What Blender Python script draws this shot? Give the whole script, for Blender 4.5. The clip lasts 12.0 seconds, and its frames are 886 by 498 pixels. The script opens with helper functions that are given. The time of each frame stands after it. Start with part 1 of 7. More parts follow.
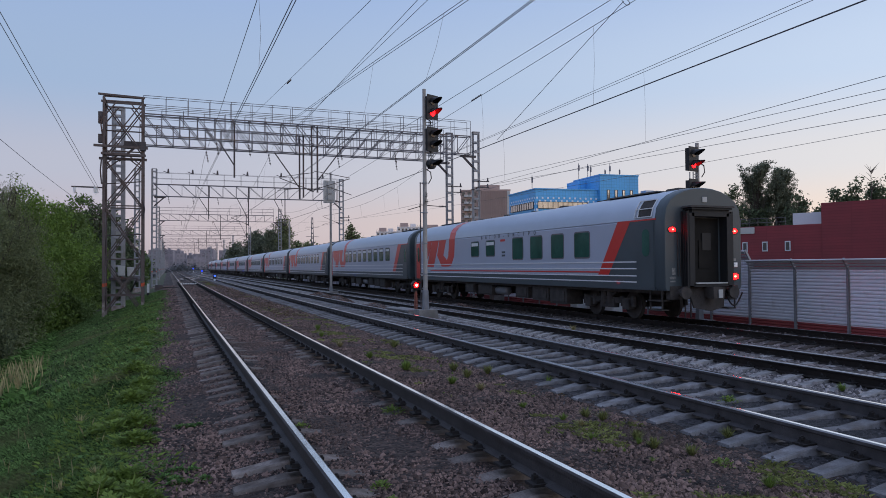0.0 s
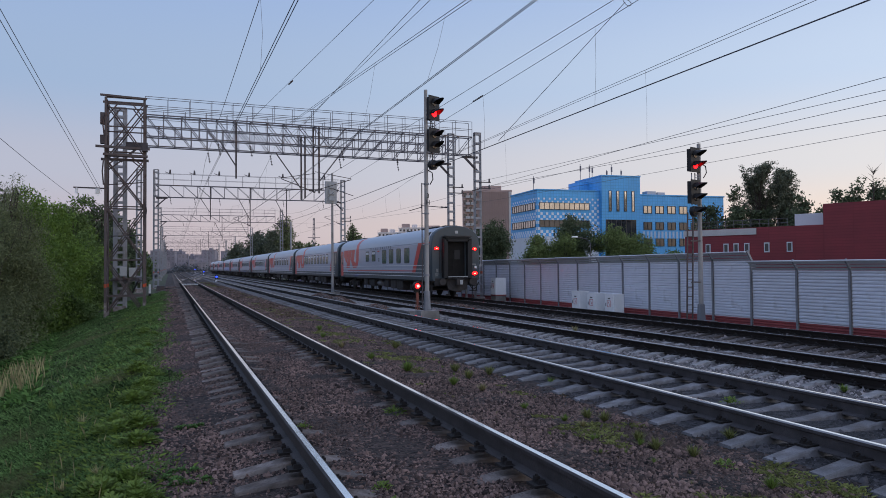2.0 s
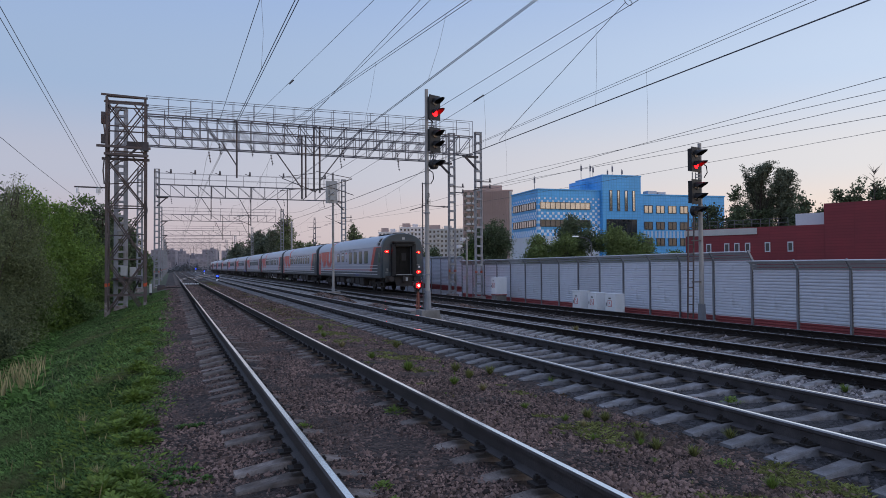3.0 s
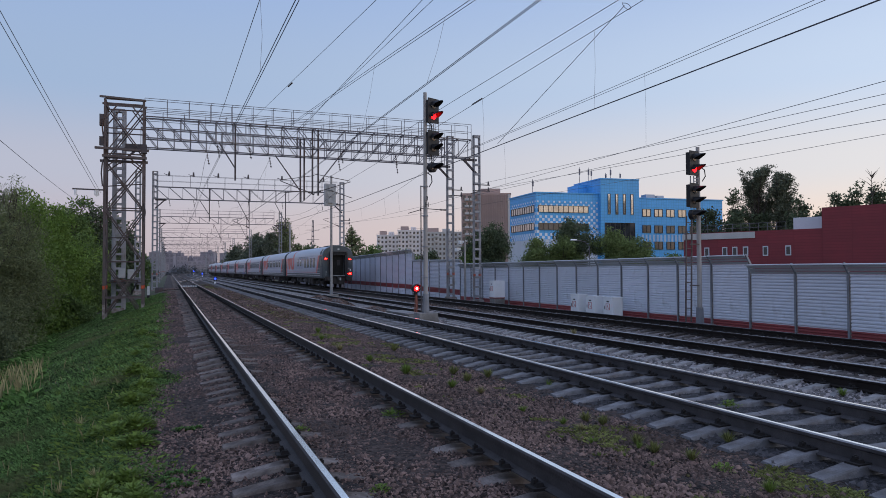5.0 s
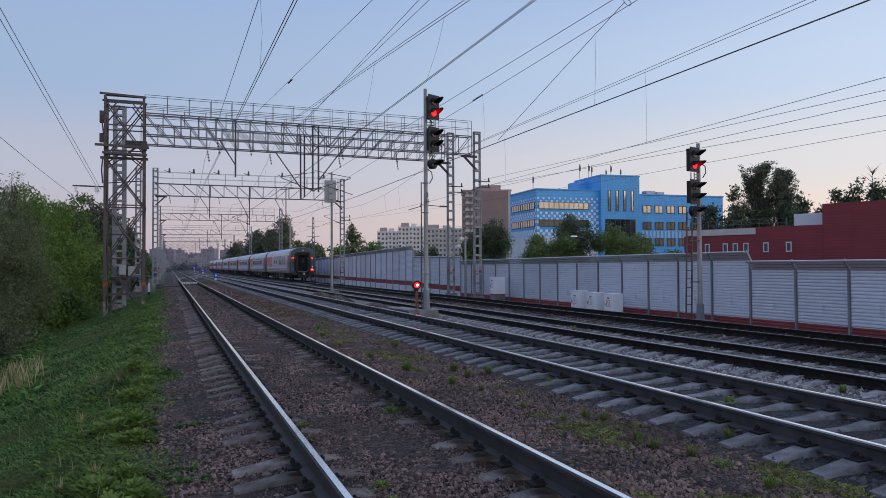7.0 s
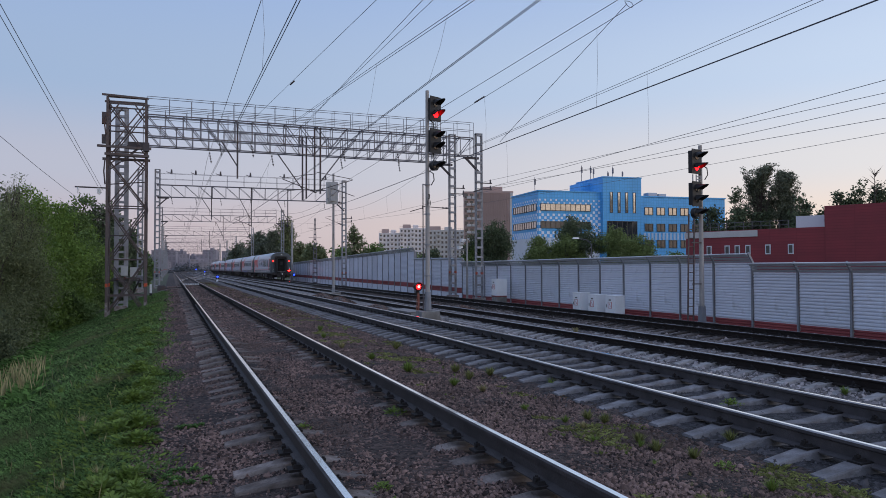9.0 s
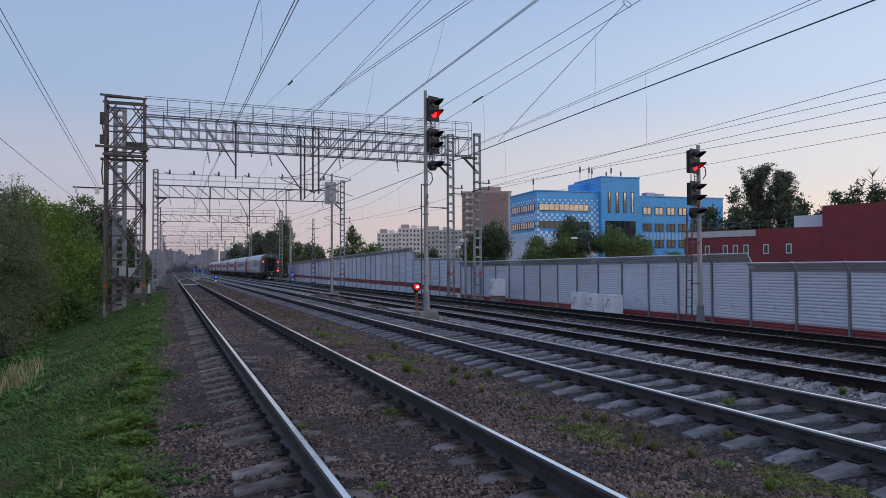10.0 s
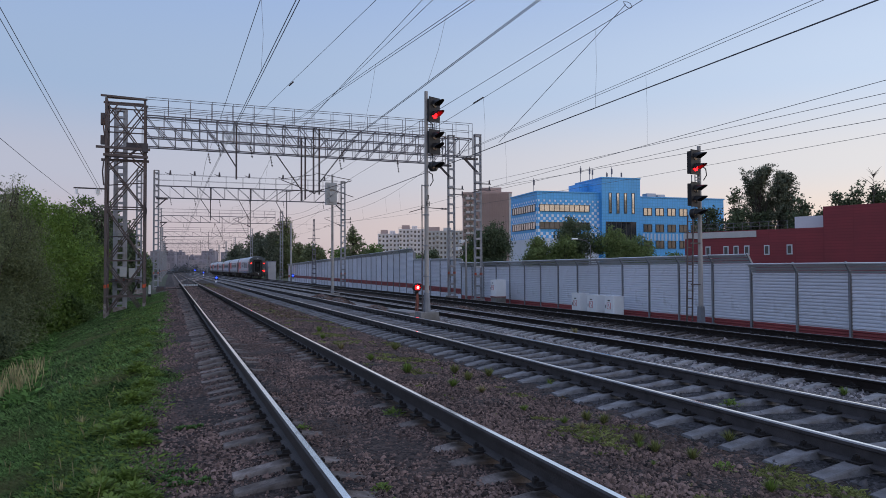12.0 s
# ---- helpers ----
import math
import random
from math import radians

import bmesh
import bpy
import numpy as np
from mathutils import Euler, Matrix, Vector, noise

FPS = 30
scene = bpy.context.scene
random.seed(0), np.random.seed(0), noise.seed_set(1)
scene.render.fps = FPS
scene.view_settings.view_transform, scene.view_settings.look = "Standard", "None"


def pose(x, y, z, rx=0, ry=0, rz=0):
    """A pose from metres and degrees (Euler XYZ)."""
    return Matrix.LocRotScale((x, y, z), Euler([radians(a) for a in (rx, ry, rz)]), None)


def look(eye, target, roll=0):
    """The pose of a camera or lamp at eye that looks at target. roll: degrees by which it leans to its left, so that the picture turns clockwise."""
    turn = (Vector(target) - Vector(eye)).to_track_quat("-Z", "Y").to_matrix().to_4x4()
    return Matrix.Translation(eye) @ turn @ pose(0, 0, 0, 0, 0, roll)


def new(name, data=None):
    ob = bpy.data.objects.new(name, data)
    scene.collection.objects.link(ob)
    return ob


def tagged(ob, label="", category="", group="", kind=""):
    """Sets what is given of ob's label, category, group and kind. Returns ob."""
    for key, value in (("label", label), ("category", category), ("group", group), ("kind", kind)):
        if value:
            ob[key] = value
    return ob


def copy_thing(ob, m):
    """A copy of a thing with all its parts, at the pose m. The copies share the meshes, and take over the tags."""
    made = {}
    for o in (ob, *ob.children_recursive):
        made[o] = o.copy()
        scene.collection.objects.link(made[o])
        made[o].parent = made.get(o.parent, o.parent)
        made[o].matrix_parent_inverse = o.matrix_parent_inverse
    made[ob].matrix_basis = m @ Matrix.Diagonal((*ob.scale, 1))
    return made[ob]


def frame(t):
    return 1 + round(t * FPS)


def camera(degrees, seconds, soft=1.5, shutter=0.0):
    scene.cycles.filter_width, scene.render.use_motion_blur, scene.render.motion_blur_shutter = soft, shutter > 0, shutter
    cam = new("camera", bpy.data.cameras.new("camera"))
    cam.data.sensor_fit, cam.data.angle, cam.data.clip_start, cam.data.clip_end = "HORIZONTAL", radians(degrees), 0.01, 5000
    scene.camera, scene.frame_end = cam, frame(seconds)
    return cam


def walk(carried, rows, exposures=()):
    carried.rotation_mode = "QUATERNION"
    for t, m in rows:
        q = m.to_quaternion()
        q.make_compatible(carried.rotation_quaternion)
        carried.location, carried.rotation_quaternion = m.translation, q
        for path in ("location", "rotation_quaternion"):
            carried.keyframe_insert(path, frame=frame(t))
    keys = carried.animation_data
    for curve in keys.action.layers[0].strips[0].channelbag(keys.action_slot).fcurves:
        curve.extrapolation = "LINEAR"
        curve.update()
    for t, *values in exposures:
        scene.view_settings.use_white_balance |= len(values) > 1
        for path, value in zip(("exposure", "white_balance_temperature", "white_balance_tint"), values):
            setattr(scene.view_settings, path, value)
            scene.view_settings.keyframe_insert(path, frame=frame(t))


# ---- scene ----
# world: x across the tracks, y along them, z up from the near track's rail heads
cam = camera(63.29, 12.0, soft=0.65)
EYE = (0.0, 0.0, 1.429)


def aim(yaw, pitch, roll):
    """The held camera's pose: degrees to the right of the tracks, up, and of lean."""
    a, b = radians(yaw), radians(pitch)
    way = Vector((math.sin(a) * math.cos(b), math.cos(a) * math.cos(b), math.sin(b)))
    return look(EYE, Vector(EYE) + way, roll)


walk(cam, [
    (0, aim(20.924, 1.333, -0.438)),
    (0.5, aim(20.778, 1.389, -0.498)),
    (1, aim(20.719, 1.409, -0.548)),
    (1.5, aim(20.757, 1.387, -0.483)),
    (2, aim(20.802, 1.398, -0.426)),
    (2.5, aim(20.816, 1.348, -0.389)),
    (3, aim(20.750, 1.362, -0.393)),
    (5, aim(20.890, 1.603, -0.261)),
    (5.5, aim(20.923, 1.597, -0.300)),
    (6, aim(20.923, 1.462, -0.303)),
    (6.5, aim(20.861, 1.397, -0.298)),
    (7, aim(20.857, 1.330, -0.301)),
    (9, aim(20.726, 1.461, -0.211)),
    (9.5, aim(20.799, 1.474, -0.248)),
    (10, aim(20.851, 1.459, -0.272)),
    (10.5, aim(20.797, 1.527, -0.280)),
    (11, aim(20.804, 1.533, -0.272)),
    (11.5, aim(20.797, 1.531, -0.280)),
    (12, aim(20.806, 1.521, -0.250)),
])

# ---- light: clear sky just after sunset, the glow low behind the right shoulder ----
world = bpy.data.worlds.new("world")
scene.world = world
world.use_nodes = True
wn, wl = world.node_tree.nodes, world.node_tree.links
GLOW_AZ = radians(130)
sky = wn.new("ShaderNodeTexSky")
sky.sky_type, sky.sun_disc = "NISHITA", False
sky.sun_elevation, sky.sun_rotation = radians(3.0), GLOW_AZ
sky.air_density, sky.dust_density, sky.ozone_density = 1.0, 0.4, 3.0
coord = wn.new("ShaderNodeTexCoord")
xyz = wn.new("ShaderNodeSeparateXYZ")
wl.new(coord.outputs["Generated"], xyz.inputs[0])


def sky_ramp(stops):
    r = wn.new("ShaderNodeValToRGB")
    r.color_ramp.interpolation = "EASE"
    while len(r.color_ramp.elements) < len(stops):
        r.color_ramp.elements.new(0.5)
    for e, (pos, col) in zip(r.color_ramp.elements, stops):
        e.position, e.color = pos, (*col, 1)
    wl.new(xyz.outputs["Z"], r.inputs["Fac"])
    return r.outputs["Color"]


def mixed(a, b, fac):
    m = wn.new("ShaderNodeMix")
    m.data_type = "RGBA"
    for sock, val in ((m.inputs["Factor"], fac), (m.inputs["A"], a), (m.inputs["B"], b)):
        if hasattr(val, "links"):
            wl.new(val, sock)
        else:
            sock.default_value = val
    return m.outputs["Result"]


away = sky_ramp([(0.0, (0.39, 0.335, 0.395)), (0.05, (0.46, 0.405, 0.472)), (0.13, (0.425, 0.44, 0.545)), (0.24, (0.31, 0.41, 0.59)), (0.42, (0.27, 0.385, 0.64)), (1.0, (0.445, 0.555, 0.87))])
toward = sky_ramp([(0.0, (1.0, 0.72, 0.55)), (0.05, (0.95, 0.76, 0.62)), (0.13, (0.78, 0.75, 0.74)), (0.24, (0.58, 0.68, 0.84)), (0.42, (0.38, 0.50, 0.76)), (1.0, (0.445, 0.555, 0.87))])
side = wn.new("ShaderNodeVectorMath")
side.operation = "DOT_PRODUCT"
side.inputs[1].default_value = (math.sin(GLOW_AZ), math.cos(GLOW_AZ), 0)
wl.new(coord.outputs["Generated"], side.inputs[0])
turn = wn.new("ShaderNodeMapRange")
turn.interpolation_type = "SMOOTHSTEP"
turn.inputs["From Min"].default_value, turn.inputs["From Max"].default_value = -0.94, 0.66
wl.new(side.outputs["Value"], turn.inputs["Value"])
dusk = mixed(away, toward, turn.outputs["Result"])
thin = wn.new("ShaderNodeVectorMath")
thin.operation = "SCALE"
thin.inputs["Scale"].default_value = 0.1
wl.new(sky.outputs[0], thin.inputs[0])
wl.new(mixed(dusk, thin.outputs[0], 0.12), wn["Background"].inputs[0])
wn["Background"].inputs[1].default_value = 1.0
sun = new("sun", bpy.data.lights.new("sun", "SUN"))
sun.data.energy, sun.data.angle, sun.data.color = 0.4, radians(35), (1.0, 0.93, 0.9)
sun.matrix_world = look((0, 0, 0), (-math.sin(GLOW_AZ), -math.cos(GLOW_AZ), -0.55))
scene.view_settings.exposure = 0.3

# ---- mesh helper ----
class Mesh:
    """Vertices and faces collected for one mesh."""

    def __init__(self):
        self.v, self.f, self.m = [], [], []

    def add(self, verts, faces, mat=0):
        n = len(self.v)
        self.v.extend(verts)
        self.f.extend([tuple(i + n for i in f) for f in faces])
        self.m.extend([mat] * len(faces))
        return self

    def box(self, c, s, mat=0, rz=0.0, taper=1.0):
        """A box about the centre c of the sizes s, its top narrowed by taper."""
        x, y, z = s[0] / 2, s[1] / 2, s[2] / 2
        k, cz, sz = taper, math.cos(rz), math.sin(rz)
        pts = [(-x, -y, -z), (x, -y, -z), (x, y, -z), (-x, y, -z), (-x * k, -y * k, z), (x * k, -y * k, z), (x * k, y * k, z), (-x * k, y * k, z)]
        return self.add([(c[0] + a * cz - b * sz, c[1] + a * sz + b * cz, c[2] + d) for a, b, d in pts],
                        [(3, 2, 1, 0), (4, 5, 6, 7), (0, 1, 5, 4), (1, 2, 6, 5), (2, 3, 7, 6), (3, 0, 4, 7)], mat)

    def bar(self, a, b, w, h=None, mat=0):
        """A square bar from a to b."""
        a, b = Vector(a), Vector(b)
        d = (b - a).normalized()
        up = Vector((0, 0, 1)) if abs(d.z) < 0.9 else Vector((0, 1, 0))
        s = d.cross(up).normalized()
        u = s.cross(d)
        s, u = s * w / 2, u * (h or w) / 2
        pts = [a - s - u, a + s - u, a + s + u, a - s + u, b - s - u, b + s - u, b + s + u, b - s + u]
        return self.add([tuple(q) for q in pts], [(0, 1, 2, 3), (7, 6, 5, 4), (4, 5, 1, 0), (5, 6, 2, 1), (6, 7, 3, 2), (7, 4, 0, 3)], mat)

    def tube(self, pts, radii, n=8, mat=0, caps=True):
        """A round tube through the points."""
        pts = [Vector(q) for q in pts]
        if not hasattr(radii, "__len__"):
            radii = [radii] * len(pts)
        rings = []
        for i, q in enumerate(pts):
            d = (pts[min(i + 1, len(pts) - 1)] - pts[max(i - 1, 0)]).normalized()
            up = Vector((0, 0, 1)) if abs(d.z) < 0.9 else Vector((0, 1, 0))
            s = d.cross(up).normalized()
            u = s.cross(d)
            rings.append([tuple(q + (s * math.cos(k * 2 * math.pi / n) + u * math.sin(k * 2 * math.pi / n)) * radii[i]) for k in range(n)])
        faces = []
        for i in range(len(pts) - 1):
            for k in range(n):
                l = (k + 1) % n
                faces.append((i * n + k, i * n + l, (i + 1) * n + l, (i + 1) * n + k))
        if caps:
            faces += [tuple(range(n - 1, -1, -1)), tuple(range((len(pts) - 1) * n, len(pts) * n))]
        return self.add([q for r in rings for q in r], faces, mat)

    def sweep(self, prof, path, mat=0, caps=True):
        """A closed profile of (side, up) pairs along a path of (x, y, z), the side level."""
        n, path, faces, verts = len(prof), [Vector(q) for q in path], [], []
        for i, q in enumerate(path):
            d = path[min(i + 1, len(path) - 1)] - path[max(i - 1, 0)]
            s = Vector((d.y, -d.x, 0)).normalized()
            verts += [tuple(q + s * a + Vector((0, 0, b))) for a, b in prof]
        for i in range(len(path) - 1):
            for k in range(n):
                l = (k + 1) % n
                faces.append((i * n + k, i * n + l, (i + 1) * n + l, (i + 1) * n + k))
        if caps:
            faces += [tuple(range(n - 1, -1, -1)), tuple(range((len(path) - 1) * n, len(path) * n))]
        return self.add(verts, faces, mat)

    def mesh(self, name, mats, smooth=False):
        me = bpy.data.meshes.new(name)
        me.from_pydata(self.v, [], self.f)
        for m in mats if isinstance(mats, (list, tuple)) else [mats]:
            me.materials.append(m)
        if isinstance(mats, (list, tuple)) and len(mats) > 1:
            me.polygons.foreach_set("material_index", self.m)
        bm = bmesh.new()
        bm.from_mesh(me)
        bmesh.ops.recalc_face_normals(bm, faces=bm.faces)
        bm.to_mesh(me)
        bm.free()
        if smooth:
            me.shade_smooth()
            me.set_sharp_from_angle(angle=radians(38))
        me.update()
        return me


def part(name, b, material, parent=None, label="", m=None, smooth=False):
    """Link what b holds (a Mesh or mesh data) as one object, under its parent."""
    data = b.mesh(name, material, smooth) if isinstance(b, Mesh) else b
    ob = new(name, data)
    if parent is not None:
        ob.parent = parent
    if m is not None:
        ob.matrix_basis = m
    return tagged(ob, label)


def thing(name, x, y, z, rz=0, label="", category="", group="", kind=""):
    """An Empty at a thing's base."""
    ob = new(name)
    ob.empty_display_size = 0.2
    ob.matrix_basis = pose(x, y, z, 0, 0, rz)
    return tagged(ob, label, category, group, kind)


# ---- materials ----
def material(name, base, rough=0.7, metal=0.0, vary=0.25, scale=4.0, fine=60.0, bump=0.15, tint=None, stain=0.0, stain_col=(0.05, 0.04, 0.03),
             stain_scale=0.8, per_object=0.0, per_island=0.0, coat=0.0, spec=0.5, dist=0.01, thin=0.0):
    """A surface with grain at two scales, stains with shapes of their own, relief and, if wanted, a change from piece to piece."""
    mat = bpy.data.materials.new(name)
    mat.use_nodes = True
    n, l = mat.node_tree.nodes, mat.node_tree.links
    b = n["Principled BSDF"]
    co = n.new("ShaderNodeTexCoord").outputs["Object"]

    def noise_at(s, detail=6.0):
        t = n.new("ShaderNodeTexNoise")
        t.inputs["Scale"].default_value, t.inputs["Detail"].default_value = s, detail
        l.new(co, t.inputs["Vector"])
        return t.outputs["Fac"]

    def mix(a, c, fac, blend="MIX"):
        x = n.new("ShaderNodeMix")
        x.data_type, x.blend_type = "RGBA", blend
        for sock, val in ((x.inputs["Factor"], fac), (x.inputs["A"], a), (x.inputs["B"], c)):
            if hasattr(val, "links"):
                l.new(val, sock)
            else:
                sock.default_value = val if isinstance(val, float) else (*val, 1.0)
        return x.outputs["Result"]

    def ramp(v, lo, hi):
        r = n.new("ShaderNodeMapRange")
        r.inputs["From Min"].default_value, r.inputs["From Max"].default_value = lo, hi
        l.new(v, r.inputs["Value"])
        return r.outputs["Result"]

    low = tint or tuple(c * (1 - vary) for c in base)
    high = tuple(min(1.0, c * (1 + vary * 0.6)) for c in base)
    big, small = noise_at(scale), noise_at(fine, 3.0)
    col = mix(low, high, ramp(big, 0.3, 0.7))
    col = mix(col, tuple(c * (1 - vary * 0.8) for c in base), ramp(small, 0.48, 0.75))
    if per_object or per_island:
        if per_object:
            rnd = n.new("ShaderNodeObjectInfo").outputs["Random"]
        else:
            rnd = n.new("ShaderNodeNewGeometry").outputs["Random Per Island"]
        k = per_object or per_island
        hsv = n.new("ShaderNodeHueSaturation")
        v = n.new("ShaderNodeMapRange")
        v.inputs["To Min"].default_value, v.inputs["To Max"].default_value = 1 - k, 1 + k
        l.new(rnd, v.inputs["Value"])
        l.new(v.outputs["Result"], hsv.inputs["Value"])
        l.new(col, hsv.inputs["Color"])
        col = hsv.outputs["Color"]
    if stain:
        s = ramp(noise_at(stain_scale, 8.0), 0.62 - 0.3 * stain, 0.75)
        col = mix(col, stain_col, s)
    l.new(col, b.inputs["Base Color"])
    b.inputs["Roughness"].default_value, b.inputs["Metallic"].default_value = rough, metal
    b.inputs["Specular IOR Level"].default_value = spec
    b.inputs["Coat Weight"].default_value = coat
    if vary:
        rr = n.new("ShaderNodeMapRange")
        rr.inputs["To Min"].default_value, rr.inputs["To Max"].default_value = max(0.02, rough - 0.12), min(1.0, rough + 0.12)
        l.new(big, rr.inputs["Value"])
        l.new(rr.outputs["Result"], b.inputs["Roughness"])
    if bump:
        bp = n.new("ShaderNodeBump")
        bp.inputs["Strength"].default_value, bp.inputs["Distance"].default_value = bump, dist
        l.new(small, bp.inputs["Height"])
        l.new(bp.outputs["Normal"], b.inputs["Normal"])
    if thin:
        tr, mx = n.new("ShaderNodeBsdfTranslucent"), n.new("ShaderNodeMixShader")
        l.new(col, tr.inputs["Color"])
        mx.inputs["Fac"].default_value = thin
        l.new(b.outputs[0], mx.inputs[1])
        l.new(tr.outputs[0], mx.inputs[2])
        l.new(mx.outputs[0], n["Material Output"].inputs["Surface"])
    return mat


def glow(name, colour, strength):
    """A lit lens."""
    mat = bpy.data.materials.new(name)
    mat.use_nodes = True
    b = mat.node_tree.nodes["Principled BSDF"]
    b.inputs["Base Color"].default_value = (*colour, 1)
    b.inputs["Emission Color"].default_value = (*colour, 1)
    b.inputs["Emission Strength"].default_value = strength
    return mat


def ballast_material(name, base, dark, size=24.0, sheen=0.25):
    """Crushed stone: every cell a stone of its own tone, dark in the gaps, in drifts of two tones."""
    mat = bpy.data.materials.new(name)
    mat.use_nodes = True
    n, l = mat.node_tree.nodes, mat.node_tree.links
    b = n["Principled BSDF"]
    co = n.new("ShaderNodeTexCoord").outputs["Object"]
    cell = n.new("ShaderNodeTexVoronoi")
    cell.inputs["Scale"].default_value = size
    edge = n.new("ShaderNodeTexVoronoi")
    edge.feature = "DISTANCE_TO_EDGE"
    edge.inputs["Scale"].default_value = size
    drift = n.new("ShaderNodeTexNoise")
    drift.inputs["Scale"].default_value, drift.inputs["Detail"].default_value = 0.9, 6
    for t in (cell, edge, drift):
        l.new(co, t.inputs["Vector"])
    sep = n.new("ShaderNodeSeparateColor")
    l.new(cell.outputs["Color"], sep.inputs[0])
    tone = n.new("ShaderNodeMapRange")
    tone.inputs["To Min"].default_value, tone.inputs["To Max"].default_value = 0.35, 1.9
    l.new(sep.outputs[0], tone.inputs["Value"])
    mix = n.new("ShaderNodeMix")
    mix.data_type = "RGBA"
    mix.inputs["A"].default_value, mix.inputs["B"].default_value = (*base, 1), (*dark, 1)
    dr = n.new("ShaderNodeMapRange")
    dr.inputs["From Min"].default_value, dr.inputs["From Max"].default_value = 0.42, 0.66
    l.new(drift.outputs["Fac"], dr.inputs["Value"])
    l.new(dr.outputs["Result"], mix.inputs["Factor"])
    hsv = n.new("ShaderNodeHueSaturation")
    l.new(mix.outputs["Result"], hsv.inputs["Color"])
    l.new(tone.outputs["Result"], hsv.inputs["Value"])
    l.new(hsv.outputs["Color"], b.inputs["Base Color"])
    b.inputs["Roughness"].default_value = 0.8
    b.inputs["Specular IOR Level"].default_value = sheen
    bp = n.new("ShaderNodeBump")
    bp.inputs["Strength"].default_value, bp.inputs["Distance"].default_value = 1.0, 0.035
    l.new(edge.outputs["Distance"], bp.inputs["Height"])
    l.new(bp.outputs["Normal"], b.inputs["Normal"])
    return mat


BALLAST_GREY = ballast_material("grey_ballast", (0.044, 0.041, 0.044), (0.018, 0.017, 0.018), 26.0, 0.3)
BALLAST_FAR = ballast_material("brown_grey_ballast", (0.115, 0.098, 0.093), (0.054, 0.045, 0.042), 20.0, 0.3)
BALLAST_PALE = ballast_material("pale_grey_ballast", (0.13, 0.118, 0.115), (0.06, 0.052, 0.05), 20.0, 0.4)
BALLAST = ballast_material("ballast", (0.05, 0.034, 0.028), (0.02, 0.0145, 0.0125))
STONE = material("ballast_stone", (0.148, 0.096, 0.079), 0.9, spec=0.3, vary=0.5, scale=1.2, fine=60, per_island=0.92, bump=0.3, stain=0.25, stain_col=(0.06, 0.042, 0.034), stain_scale=0.7)
STONE_PALE = material("pale_ballast_stone", (0.225, 0.2, 0.195), 0.9, vary=0.35, scale=1.2, fine=60, per_island=0.7, bump=0.3)
STONE_FAR = material("dull_ballast_stone", (0.15, 0.125, 0.118), 0.85, spec=0.5, vary=0.35, scale=1.2, fine=60, per_island=0.8, bump=0.3)
STONE_GREY = material("grey_ballast_stone", (0.055, 0.05, 0.052), 0.85, spec=0.5, vary=0.3, scale=12, fine=90, per_island=0.6, bump=0.3)
SOIL = material("soil", (0.05, 0.065, 0.026), 0.95, vary=0.45, scale=1.2, fine=30, bump=0.8, dist=0.04, tint=(0.055, 0.045, 0.028))
SPARSE = material("yellow_green_grass", (0.23, 0.245, 0.085), 0.8, vary=0.4, scale=2, fine=9, per_island=0.5, bump=0, spec=0.2, thin=0.3)
GRASS = material("grass_blade", (0.13, 0.218, 0.07), 0.8, vary=0.55, scale=0.9, fine=5, per_island=0.8, bump=0, spec=0.2, thin=0.35, stain=0.28, stain_col=(0.18, 0.175, 0.085), stain_scale=0.5)
LEAF_COVER = material("ground_cover_leaf", (0.12, 0.22, 0.06), 0.75, vary=0.45, scale=1.1, fine=8, per_island=0.6, bump=0, spec=0.2, thin=0.35)
WEED = material("weed_leaf", (0.19, 0.27, 0.06), 0.75, vary=0.3, scale=2, fine=12, per_island=0.35, bump=0, spec=0.2, thin=0.35)
MAT_GRASS = material("dead_grass", (0.15, 0.108, 0.07), 0.95, vary=0.4, scale=2, fine=12, per_island=0.5, bump=0, spec=0.1)
DRY = material("dry_grass", (0.36, 0.32, 0.16), 0.9, vary=0.3, scale=2, fine=12, per_island=0.3, bump=0, spec=0.1)
CONCRETE = material("concrete_sleeper", (0.165, 0.158, 0.164), 0.75, vary=0.45, scale=7, fine=55, bump=0.7, per_object=0.25, spec=0.6, stain=0.5, stain_col=(0.075, 0.058, 0.048), stain_scale=4)
CONCRETE_PALE = material("pale_concrete_sleeper", (0.25, 0.235, 0.228), 0.72, vary=0.4, scale=7, fine=55, bump=0.5, per_object=0.2, spec=0.7, stain=0.4, stain_col=(0.13, 0.11, 0.1), stain_scale=4)
OLD_SLEEPER = material("dark_sleeper", (0.2, 0.168, 0.152), 0.95, vary=0.5, scale=7, fine=50, bump=0.8, per_object=0.3, spec=0.2, stain=0.5, stain_col=(0.085, 0.062, 0.05), stain_scale=4)
SLEEPER_OILY = material("oil_dark_sleeper", (0.062, 0.05, 0.044), 0.9, vary=0.5, scale=7, fine=50, bump=0.8, per_object=0.3, spec=0.2)
RAIL_SIDE = material("rusted_rail_web", (0.06, 0.053, 0.053), 0.65, metal=0.0, spec=0.25, vary=0.4, scale=6, fine=80, bump=0.3)
RAIL_MID = material("dusty_rail_web", (0.07, 0.063, 0.065), 0.65, spec=0.3, vary=0.4, scale=6, fine=80, bump=0.3)
RAIL_DARK = material("dark_rail_web", (0.02, 0.014, 0.012), 0.75, spec=0.25, vary=0.4, scale=6, fine=80, bump=0.3)
RAIL_TOP = material("worn_rail_head", (0.9, 0.9, 0.91), 0.14, metal=1.0, vary=0.12, scale=2, fine=40, bump=0.03)
